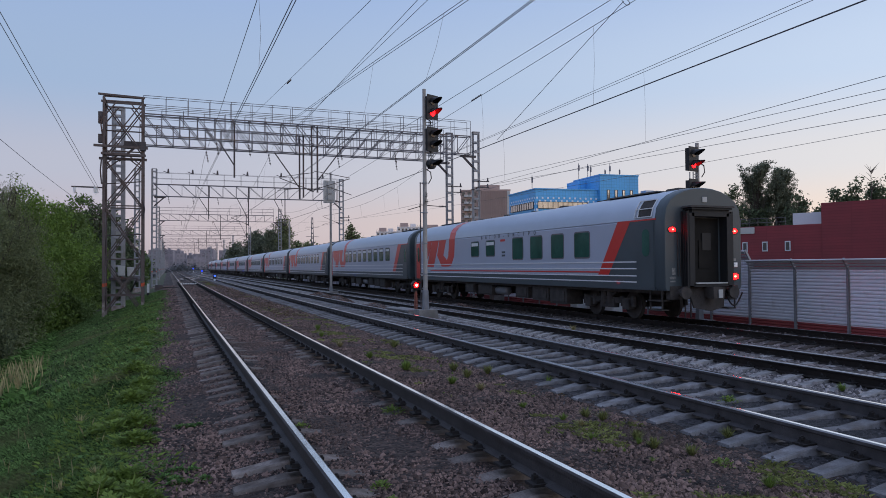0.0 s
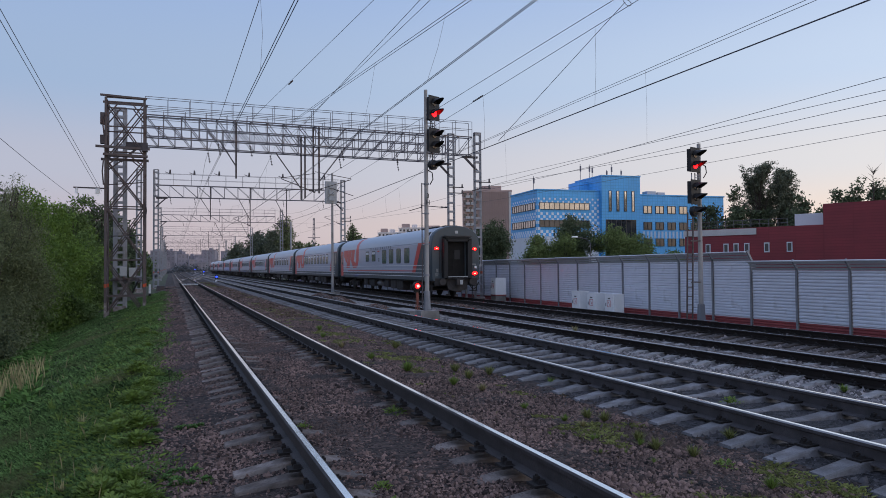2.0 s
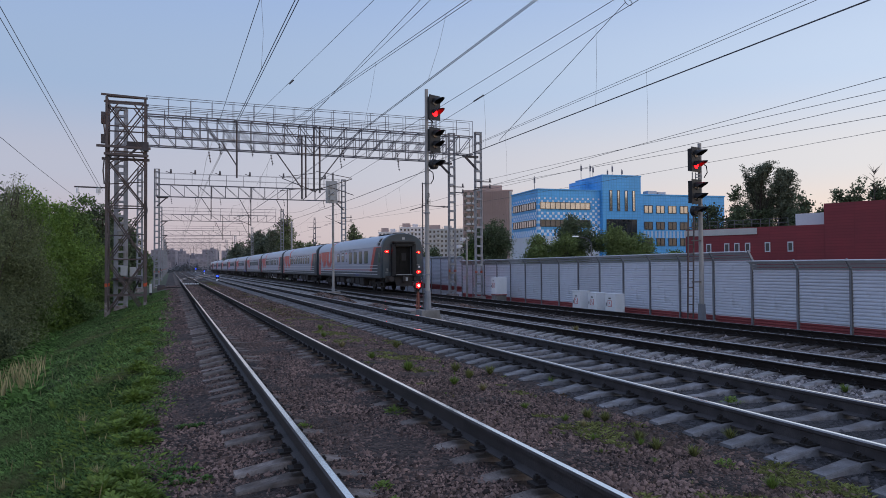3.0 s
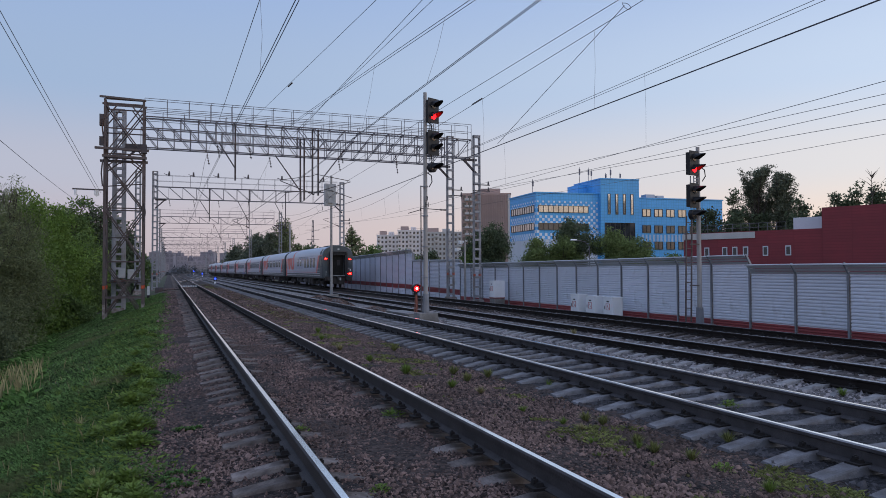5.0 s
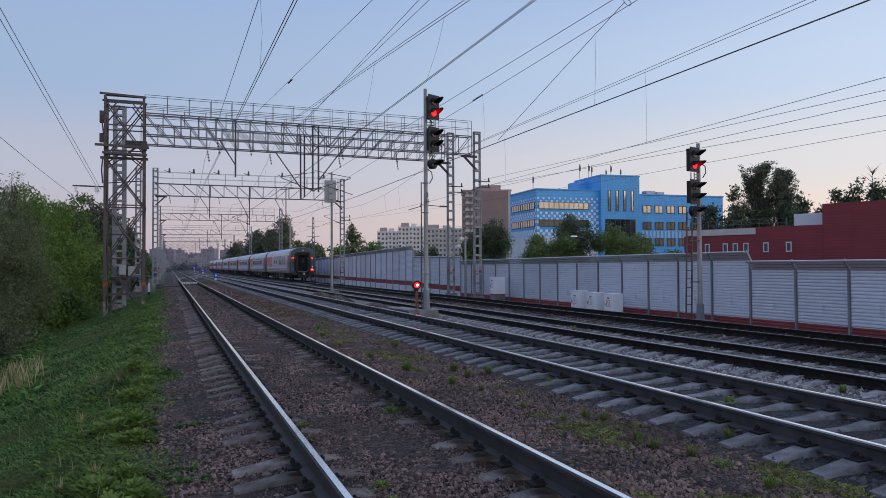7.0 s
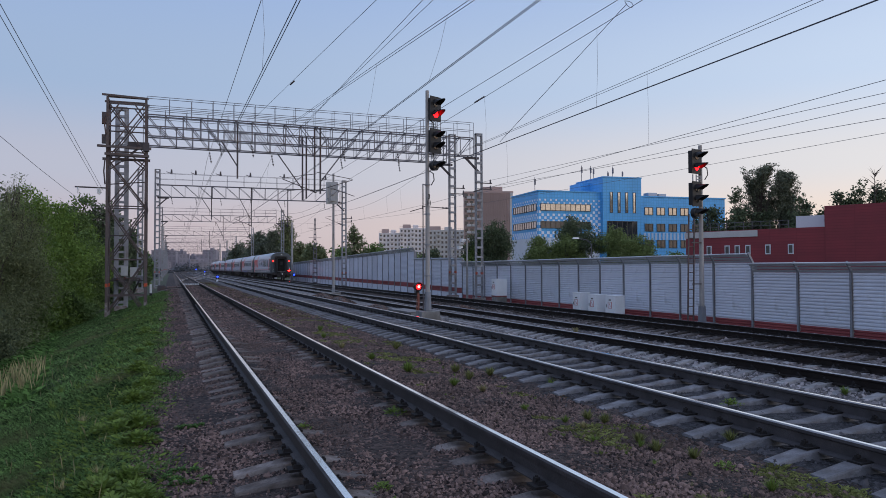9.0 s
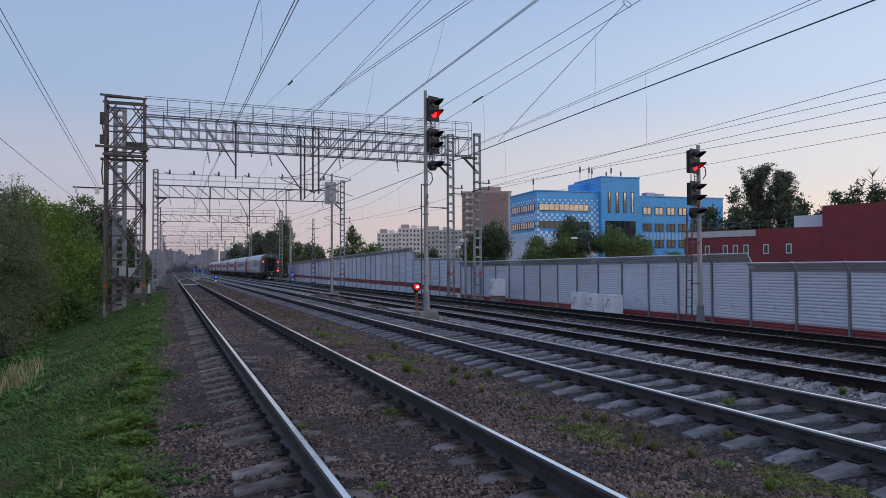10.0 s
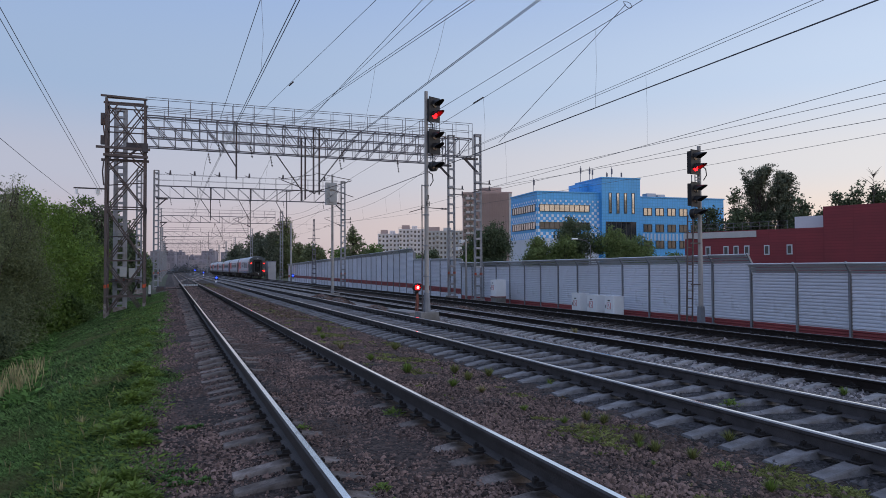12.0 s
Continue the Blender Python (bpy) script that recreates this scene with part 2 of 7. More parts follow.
RAIL_EDGE = material("half_worn_rail_shoulder", (0.27, 0.26, 0.26), 0.38, metal=0.7, vary=0.3, scale=3, fine=50, bump=0.06)
RAIL_DULL = material("dull_rail_head", (0.62, 0.6, 0.6), 0.24, metal=0.95, vary=0.2, scale=2, fine=40, bump=0.05)
IRON = material("rusty_iron", (0.016, 0.012, 0.011), 0.85, metal=0.1, vary=0.4, scale=6, fine=60, bump=0.3)
STEEL = material("grey_painted_steel", (0.15, 0.145, 0.165), 0.6, metal=0.1, spec=0.3, vary=0.25, scale=2, fine=40, bump=0.1, stain=0.2, stain_col=(0.16, 0.12, 0.1))
DARK_STEEL = material("weathered_steel", (0.08, 0.07, 0.075), 0.65, metal=0.3, vary=0.35, scale=2, fine=40, bump=0.15, stain=0.35, stain_col=(0.1, 0.05, 0.035))
MAST_STEEL = material("galvanised_mast_steel", (0.31, 0.315, 0.335), 0.6, metal=0.15, spec=0.3, vary=0.2, scale=2, fine=40, bump=0.1, stain=0.2, stain_col=(0.2, 0.17, 0.15))
RUST_STEEL = material("rusted_brown_steel", (0.14, 0.115, 0.112), 0.8, metal=0.0, vary=0.5, scale=2.5, fine=40, bump=0.25, stain=0.7, stain_col=(0.06, 0.035, 0.027), stain_scale=2.5)
WIRE = material("copper_wire", (0.14, 0.137, 0.15), 0.5, metal=0.6, vary=0.1, bump=0)
POLE = material("spun_concrete_pole", (0.36, 0.345, 0.33), 0.85, vary=0.2, scale=2, fine=40, bump=0.15, stain=0.25, stain_col=(0.18, 0.16, 0.14))
FOUND = material("concrete_foot", (0.25, 0.235, 0.22), 0.92, vary=0.35, scale=4, fine=50, bump=0.5, stain=0.4, stain_col=(0.09, 0.08, 0.07))

# ---- ground and tracks ----
PROFILE = [(-900, -7.0), (-60, -5.0), (-14, -3.9), (-9, -3.3), (-5.2, -1.95), (-3.2, -1.12), (-1.5, -0.62), (-0.5, -0.34), (0.2, -0.345), (0.5, -0.335), (0.75, -0.305), (1.1, -0.275), (2.5, -0.268), (2.75, -0.285),
           (3.25, -0.33), (4.0, -0.34), (4.75, -0.375), (5.05, -0.355), (5.3, -0.335), (5.6, -0.33), (7.2, -0.33), (7.65, -0.36), (7.95, -0.42), (8.6, -0.55), (9.4, -0.63), (9.9, -0.63), (10.25, -0.605), (10.6, -0.565), (12.0, -0.55), (12.7, -0.6),
           (13.8, -0.76), (14.6, -0.74), (15.3, -0.655), (16.9, -0.655), (17.6, -0.76), (18.6, -0.86), (20.0, -0.95), (20.4, -1.0), (22.0, -1.15), (60, -1.4), (900, -3.0)]
PX, PZ = [q[0] for q in PROFILE], [q[1] for q in PROFILE]
BEND_FROM, BEND_R = 275.0, 700.0


def bend(y):
    """How far the line has curved to the right at y."""
    return max(0.0, y - BEND_FROM) ** 2 / (2 * BEND_R) if y < 520 else (520 - BEND_FROM) ** 2 / (2 * BEND_R) + (y - 520) * (520 - BEND_FROM) / BEND_R


def ground_z(x, y):
    """Height of the plain ground."""
    return float(np.interp(x, PX, PZ))


def strip(name, xs, ys, lift, mat, label, category="ground", rough=0.0):
    """A piece of ground as a sheet over the columns xs and the rows ys."""
    b = Mesh()
    for y in ys:
        for x in xs:
            z = ground_z(x, y) + lift - (0.1 if name == "ground" and -0.45 <= x <= 18.6 else 0.0)
            if rough and y < 60:
                z += rough * (noise.noise(Vector((x * 1.3, y * 1.3, 0))) + 0.6 * noise.noise(Vector((x * 4, y * 4, 5))))
            b.v.append((x + (bend(y) if abs(x) < 40 else bend(min(y, 700))), y, z))
    n = len(xs)
    b.f = [(j * n + i, j * n + i + 1, (j + 1) * n + i + 1, (j + 1) * n + i) for j in range(len(ys) - 1) for i in range(n - 1)]
    b.m = [0] * len(b.f)
    return tagged(part(name, b, mat, smooth=True), label, category, kind="structure")


def steps(a, b, d, grow=1.0):
    out = [a]
    while out[-1] < b:
        out.append(min(b, out[-1] + d))
        d *= grow
    return out


far_rows = steps(-60, 2600, 2.0, 1.045)
strip("ground", sorted(set(PX + steps(-14, -0.5, 0.45) + [30, 45, 100, 200, 400, -30, -120, -300])), far_rows, -0.03, SOIL, "grassy soil with dark patches beside the line", rough=0.05)
ballast_rows = steps(-40, -4, 2.0) + steps(-3, 60, 0.25) + steps(61, 700, 3.0, 1.02)
strip("ballast_bed", sorted(set([x for x in PX if -0.5 <= x <= 5.2] + steps(-0.3, 5.2, 0.2))), ballast_rows, 0.0, BALLAST, "brown crushed stone ballast under the tracks", rough=0.025)
strip("ballast_bed", sorted(set([x for x in PX if 5.2 <= x <= 8.6] + steps(5.2, 8.6, 0.25))), ballast_rows, 0.0, BALLAST_GREY, "blue-grey crushed stone under the second track", rough=0.025)
strip("ballast_bed", sorted(set([x for x in PX if 8.6 <= x <= 10.4] + steps(8.6, 10.4, 0.25))), ballast_rows, 0.0, BALLAST_PALE, "pale crushed stone between two tracks", rough=0.03)
strip("ballast_bed", sorted(set([x for x in PX if 10.4 <= x <= 18.7] + steps(10.4, 18.6, 0.25))), ballast_rows, 0.0, BALLAST_FAR, "dull brown crushed stone under the farther tracks", rough=0.025)

RAIL = [(-0.0375, -0.012), (-0.023, 0.0), (0.023, 0.0), (0.0375, -0.012), (0.036, -0.04), (0.012, -0.052), (0.009, -0.15), (0.075, -0.17), (0.075, -0.18), (-0.075, -0.18), (-0.075, -0.17), (-0.009, -0.15), (-0.012, -0.052), (-0.036, -0.04)]
GAUGE = 0.795
TRACKS = [("railway_track_1", 1.837, 0.0, 5.82), ("railway_track_2", 6.404, -0.10, 4.53), ("railway_track_3", 11.25, -0.375, 4.2), ("railway_track_4", 16.087, -0.463, 4.3)]
SLEEPER_STEP = 0.5477


def rail_mesh(x, z, ys, head, web, shoulders=False):
    """One rail; shoulders: the rounded edges of the head are half worn."""
    b = Mesh()
    b.sweep(RAIL, [(x + bend(y), y, z) for y in ys], 0)
    n = len(RAIL)
    for j in range(len(ys) - 1):
        b.m[j * n + 1] = 1
        if shoulders:
            b.m[j * n] = b.m[j * n + 2] = 2
    return b.mesh("rail", [web, head, RAIL_EDGE], True)


def sleeper_mesh():
    """A concrete sleeper, low in the middle, with its two rail seats raised."""
    half = [(-1.36, -0.13), (-1.35, -0.078), (-0.92, -0.002), (-0.66, 0.0), (-0.48, -0.026), (-0.25, -0.052), (0.25, -0.052), (0.48, -0.026), (0.66, 0.0), (0.92, -0.002), (1.35, -0.078), (1.36, -0.13)]
    b = Mesh()
    for x, z in half:
        w = 0.092 if z > -0.03 else 0.086
        b.v += [(x, -0.14, -0.2), (x, -w, z - 0.012), (x, -w + 0.014, z), (x, w - 0.014, z), (x, w, z - 0.012), (x, 0.14, -0.2)]
    for i in range(len(half) - 1):
        for k in range(5):
            b.f.append((i * 6 + k, i * 6 + k + 1, (i + 1) * 6 + k + 1, (i + 1) * 6 + k))
    e = (len(half) - 1) * 6
    b.f += [(5, 4, 3, 2, 1, 0), tuple(e + k for k in range(6))]
    b.m = [0] * len(b.f)
    return b


def fastener_mesh():
    """Clips, bolts and base plates at both rails."""
    b = Mesh()
    for s in (-1, 1):
        b.box((s * GAUGE, 0, 0.008), (0.33, 0.14, 0.02))
        for k in (-1, 1):
            b.box((s * GAUGE + k * 0.095, 0, 0.03), (0.07, 0.1, 0.035), taper=0.75)
            b.tube([(s * GAUGE + k * 0.118, 0, 0.03), (s * GAUGE + k * 0.118, 0, 0.085)], 0.012, 6)
            b.box((s * GAUGE + k * 0.118, 0, 0.06), (0.038, 0.038, 0.024))
    return b


sleeper_pale = sleeper_mesh().mesh("sleeper", CONCRETE_PALE)
sleeper_oily = sleeper_mesh().mesh("sleeper", SLEEPER_OILY)
sleeper_new, sleeper_old = sleeper_mesh().mesh("sleeper", CONCRETE), sleeper_mesh().mesh("sleeper", OLD_SLEEPER)
fastener = fastener_mesh().mesh("rail_fastening", IRON)
rail_rows = steps(-40, 235, 2.5) + steps(240, 640, 5.0)
rng = random.Random(4)
for i, (name, x, z, first) in enumerate(TRACKS):
    track = thing(name, 0, 0, 0, 0, ["railway track with worn rails, sleepers sunk in brown ballast", "railway track with shiny rails on clear concrete sleepers", "dark railway track with weathered concrete sleepers", "dark railway track beside the noise wall, under the train"][i], "railway track", kind="structure")
    for s in (-1, 1):
        part("rail", rail_mesh(x + s * GAUGE, z, rail_rows, RAIL_TOP if i < 2 else RAIL_DULL, (RAIL_SIDE, RAIL_MID, RAIL_DARK, RAIL_DARK)[i], i in (1, 2)), None, track, "steel rail with polished head")
    y, n = first - SLEEPER_STEP * 48, 0
    rest, rest_fast = Mesh(), Mesh()
    sm, data = sleeper_mesh(), (sleeper_old, sleeper_new, sleeper_pale, sleeper_oily)[i]
    while y < 230:
        dz = -(0.178 if i == 0 else 0.15) - (rng.uniform(0.04, 0.085) if i == 0 else 0.0) + rng.uniform(-0.012, 0.006)
        if n < 189:
            m = pose(x + rng.uniform(-0.02, 0.02), y + rng.uniform(-0.015, 0.015), z + dz, rng.uniform(-1, 1), rng.uniform(-0.5, 0.5), rng.uniform(-0.8, 0.8))
            part("sleeper", data, None, track, m=m)
            if n < 99:
                part("rail_fastening", fastener, None, track, m=pose(x, y, z - (0.18 if i == 0 else 0.155)))
            else:
                rest_fast.box((x - GAUGE, y, z - 0.15), (0.3, 0.15, 0.06)).box((x + GAUGE, y, z - 0.15), (0.3, 0.15, 0.06))
        else:
            rest.add([(a + x, b + y, c + z + dz) for a, b, c in sm.v], sm.f)
        y += SLEEPER_STEP
        n += 1
    tagged(part("distant_sleepers", rest, OLD_SLEEPER if i == 0 else CONCRETE, track), kind="stuff")
    tagged(part("distant_fastenings", rest_fast, IRON, track), kind="stuff")

# ---- noise wall ----
PANEL = material("ribbed_grey_panel", (0.66, 0.685, 0.76), 0.5, metal=0.05, vary=0.07, scale=1.5, fine=25, bump=0.05, per_object=0.07, stain=0.03, stain_col=(0.5, 0.51, 0.55), stain_scale=1.6)
CREST = material("dull_grey_cap", (0.46, 0.48, 0.51), 0.55, metal=0.1, vary=0.12, scale=1.5, fine=25, bump=0.05, per_object=0.08)
PANEL_RED = material("dark_red_panel", (0.29, 0.06, 0.062), 0.6, vary=0.2, scale=1, fine=25, bump=0.05, per_object=0.1)
POST = material("galvanised_post", (0.24, 0.25, 0.275), 0.5, metal=0.2, vary=0.2, scale=2, fine=40, bump=0.05)
WALL_X = 20.5
POST_STEP = 2.08
RED_H = 0.4


def ribbed(length, height, ribs):
    """A steel cassette with level ribs on its track side."""
    prof = []
    d = height / ribs
    for k in range(ribs):
        prof += [(-0.05, k * d), (-0.05, k * d + d * 0.3), (-0.08, k * d + d * 0.5), (-0.08, k * d + d * 0.95)]
    prof += [(-0.05, height), (0.05, height), (0.05, 0)]
    b = Mesh()
    b.sweep(prof, [(0, 0.07, 0), (0, length - 0.07, 0)])
    return b


wall = thing("noise_wall", 0, 0, 0, 0, "grey ribbed metal noise wall with a dark red band at its foot", "noise wall", kind="structure")
panel_data = {}


def wall_run(y0, y1, base0, base1, top0, top1, lean, foot=0.0):
    """A run of wall bays between posts; lean: the upper edge bends toward the tracks."""
    n = round((y1 - y0) / POST_STEP)
    for k in range(n):
        t = k / n
        y, base, top = y0 + (y1 - y0) * t, base0 + foot + (base1 - base0) * t, top0 + (top1 - top0) * t
        step = (y1 - y0) / n
        crest = 0.34 if lean else 0.16
        h = round(top - base - crest - RED_H, 2)
        for kind, z, hh, ribs, mat in (("foot_panel", base - 0.25 - foot, 0.25 + foot, 2 + round(foot * 8), PANEL), ("red_panel", base, RED_H, 4, PANEL_RED), ("panel", base + RED_H, h, max(6, round(h / 0.11)), PANEL)):
            key = (kind, round(hh, 2), round(step, 3))
            if key not in panel_data:
                panel_data[key] = ribbed(step, hh, ribs).mesh(kind, mat)
            part(kind, panel_data[key], None, wall, m=pose(WALL_X, y, z))
        key = ("crest", lean, round(step, 3))
        if key not in panel_data:
            b = Mesh()
            if lean:
                for k in range(3):
                    x, z = -0.02 - 0.085 * k, 0.01 + 0.105 * k
                    b.sweep([(x - 0.03, z), (x, z), (x - 0.07, z + 0.085), (x - 0.1, z + 0.085)], [(0, 0.04, 0), (0, step - 0.04, 0)])
                b.sweep([(-0.33, 0.31), (-0.23, 0.33), (-0.23, 0.36), (-0.33, 0.34)], [(0, 0, 0), (0, step, 0)])
            else:
                b.sweep([(-0.09, 0), (0.05, 0), (0.05, 0.1), (-0.16, 0.16), (-0.18, 0.1)], [(0, 0.02, 0), (0, step - 0.02, 0)])
            panel_data[key] = b.mesh("crest_panel", CREST)
        part("crest_panel", panel_data[key], None, wall, "inclined darker grey cap", m=pose(WALL_X, y, base + RED_H + h))
        b = Mesh()
        zt = base + RED_H + h
        b.box((0, 0, (base - 0.3 - foot + zt) / 2), (0.2, 0.018, zt - base + 0.3 + foot)).box((-0.1, 0, (base - 0.3 - foot + zt) / 2), (0.014, 0.075, zt - base + 0.3 + foot)).box((0.1, 0, (base - 0.3 - foot + zt) / 2), (0.014, 0.13, zt - base + 0.3 + foot))
        b.bar((-0.02, 0, zt - 0.02), (-0.26 if lean else -0.12, 0, zt + crest + 0.03), 0.06, 0.08)
        part("post", b, POST, wall, m=pose(WALL_X, y, 0))


wall_run(-8.23, 21.17, -1.03, -1.01, 1.5, 1.545, True)
wall_run(21.17, 49.9, -1.01, -1.0, 1.9, 1.81, True)
wall_run(49.9, 61.2, -1.02, -0.9, 2.15, 2.3, False, 0.5)
wall_run(61.2, 134.0, -0.85, -0.6, 3.2, 2.25, True, 0.5)
b = Mesh()
b.box((WALL_X - 0.2, 60, -1.06), (0.5, 150, 0.2))
part("footing", b, FOUND, wall, "pale concrete strip under the wall")

# ---- overhead line structures ----
def lattice_mast(b, x, y, z0, z1, w=0.5, d=0.5, taper=0.75, leg=0.09, rung=0.55, flat=0.02):
    """A mast of four angle legs with batten plates."""
    def corner(sx, sy, z):
        k = 1 + (taper - 1) * (z - z0) / (z1 - z0)
        return (x + sx * w / 2 * k, y + sy * d / 2 * k, z)
    for sx in (-1, 1):
        for sy in (-1, 1):
            b.bar(corner(sx, sy, z0), corner(sx, sy, z1), leg)
    z = z0 + 0.3
    while z < z1 - 0.05:
        for s in (-1, 1):
            b.bar(corner(-1, s, z), corner(1, s, z), flat, 0.15)
            b.bar(corner(s, -1, z), corner(s, 1, z), flat, 0.15)
        z += rung
    b.box((x, y, z1), (w * taper + 0.05, d * taper + 0.05, 0.05))
    return b


def truss(x0, x1, y, z0, z1, depth, panel, leg=0.062, web=0.036, mirror=None):
    """A box girder across the tracks; the diagonals turn over at mirror."""
    b = Mesh()
    for dy in (-depth / 2, depth / 2):
        for z in (z0, z1):
            b.bar((x0, y + dy, z), (x1, y + dy, z), leg)
        n = max(1, round((x1 - x0) / panel))
        for k in range(n + 1):
            x = x0 + (x1 - x0) * k / n
            b.bar((x, y + dy, z0), (x, y + dy, z1), web)
            if k < n:
                xn = x0 + (x1 - x0) * (k + 1) / n
                if mirror is None or x < mirror:
                    b.bar((x, y + dy, z1), (xn, y + dy, z0), web)
                else:
                    b.bar((x, y + dy, z0), (xn, y + dy, z1), web)
            if dy < 0:
                for z in (z0, z1):
                    b.bar((x, y - depth / 2, z), (x, y + depth / 2, z), web)
    return b


def railing(x0, x1, y, z0, height, step, w=0.025):
    b = Mesh()
    n = round((x1 - x0) / step)
    for k in range(n + 1):
        x = x0 + (x1 - x0) * k / n
        b.bar((x, y, z0), (x, y, z0 + height), w)
    for z in (z0 + height, z0 + height * 0.5):
        b.bar((x0, y, z), (x1, y, z), w)
    return b


def insulator(b, a, c, n=4, r=0.07):
    """A string of discs from a to c."""
    a, c = Vector(a), Vector(c)
    b.tube([a, c], 0.018, 5)
    for k in range(n):
        q = a.lerp(c, (k + 0.5) / n)
        d = (c - a).normalized() * 0.025
        b.tube([q - d, q + d], [r, r * 0.5], 8)
    return b


# the tall square tower
tower = thing("gantry_tower", -2.21, 41.85, -1.2, 0, "rusted brown square lattice tower with cross braces", "gantry tower")
TZ = 11.62
LEGS = [(-0.93, -0.7), (0.93, -0.7), (0.93, 0.9), (-0.93, 0.9)]
for sx, sy in LEGS:
    b = Mesh()
    foot = -0.05 if sx < 0 else 0.25
    b.bar((sx, sy - 0.05, foot - 0.3), (sx, sy - 0.05, TZ), 0.115, 0.03).bar((sx + (0.05 if sx > 0 else -0.05), sy, foot - 0.3), (sx + (0.05 if sx > 0 else -0.05), sy, TZ), 0.03, 0.115)
    part("leg", b, RUST_STEEL, tower)
for (ax, ay), (cx, cy) in zip(LEGS, LEGS[1:] + LEGS[:1]):
    for z0, z1 in ((0.3, 3.1), (3.1, 5.9), (5.9, 8.4), (8.75, 11.4)):
        part("brace", Mesh().bar((ax, ay, z1), (cx, cy, z0), 0.06), RUST_STEEL, tower)
        part("brace", Mesh().bar((cx, cy, z1), (ax, ay, z0), 0.055), RUST_STEEL, tower)
        if ay == cy:
            part("brace", Mesh().bar((ax, ay + 0.12, z1 - 0.16), (cx, cy + 0.12, z0 - 0.16), 0.05), RUST_STEEL, tower)
    for z in (1.2, 3.1, 5.9, 8.75, 10.1, 11.4, TZ):
        part("cross_beam", Mesh().bar((ax, ay, z), (cx, cy, z), 0.062), RUST_STEEL, tower)
for a, c, w in (((-1.2, -0.75, TZ + 0.1), (1.05, -0.75, TZ + 0.02), 0.1), ((-1.2, 0.95, TZ + 0.1), (1.05, 0.95, TZ + 0.02), 0.1), ((-1.4, -0.9, 9.0), (1.2, -0.9, 8.95), 0.12), ((-1.3, 1.05, 8.6), (1.1, 1.05, 8.6), 0.13), ((-1.05, -0.9, 8.6), (1.1, -0.9, 8.55), 0.12)):
    part("cross_beam", Mesh().bar(a, c, w), RUST_STEEL, tower)
for c, size in (((-1.1, -0.6, 10.5), (0.2, 0.3, 0.6)), ((-1.1, -0.6, 9.4), (0.2, 0.3, 0.45)), ((0.95, -0.8, 9.05), (0.3, 0.4, 0.45)), ((0.45, 0.2, 9.25), (0.9, 0.5, 0.35))):
    part("bracket_box", Mesh().box(c, size), DARK_STEEL, tower)
for sy in (-0.7, 0.9):
    for sx in (-1, 1):
        part("knee_brace", Mesh().bar((sx * 0.93, sy, 10.55), (sx * 0.3, sy, 11.4), 0.06), RUST_STEEL, tower)
        part("knee_brace", Mesh().bar((sx * 0.93, sy, 8.0), (sx * 0.2, sy, 8.6), 0.06), RUST_STEEL, tower)
for z in (2.0, 4.4, 7.2):
    part("cross_beam", Mesh().bar((-0.93, 0.9, z), (0.93, -0.7, z), 0.05), RUST_STEEL, tower)
for x, y, z, h in ((-1.02, -0.85, 7.0, 1.4), (0.98, -0.85, 5.2, 1.0), (-1.0, -0.8, 9.6, 1.0)):
    part("cable_pipe", Mesh().tube([(x, y, z), (x * 1.06, y, z + h * 0.5), (x, y, z + h)], 0.035, 6), DARK_STEEL, tower)
BAND = material("orange_red_paint", (0.5, 0.08, 0.03), 0.7, vary=0.3, scale=8)
PALE_PAINT = material("flaking_white_paint", (0.31, 0.275, 0.262), 0.8, vary=0.4, scale=8, stain=0.75, stain_col=(0.12, 0.08, 0.06), stain_scale=5)


def angle_wrap(sx, sy, z0, z1):
    """A thin coat round one angle leg between two heights."""
    x = sx + (0.05 if sx > 0 else -0.05)
    return Mesh().bar((sx, sy - 0.05, z0), (sx, sy - 0.05, z1), 0.125, 0.038).bar((x, sy, z0), (x, sy, z1), 0.038, 0.125)


for sx, sy in LEGS:
    part("paint_band", angle_wrap(sx, sy, 1.66, 1.84), BAND, tower, "orange painted band")
    part("paint_foot", angle_wrap(sx, sy, 0.05, 0.85), PALE_PAINT, tower, "flaking pale paint at the foot")


def channel_mast(x, y, z0, z1, w=0.5, d=0.19, pitch=0.62):
    """Two channel legs joined by batten plates front and back."""
    b = Mesh()
    for s in (-1, 1):
        b.bar((x + s * w * 0.46, y, z0), (x + s * w * 0.42, y, z1), d * 0.9, 0.018)
        for q in (-1, 1):
            b.bar((x + s * w * 0.42, y + q * d / 2, z0), (x + s * w * 0.38, y + q * d / 2, z1), 0.018, 0.085)
    z = z0 + 0.35
    while z < z1 - 0.05:
        for q in (-1, 1):
            b.box((x, y + q * (d / 2 + 0.015), z), (w * 0.9, 0.015, 0.13))
        z += pitch
    b.box((x, y, z1), (w * 0.98, d + 0.08, 0.05))
    return b


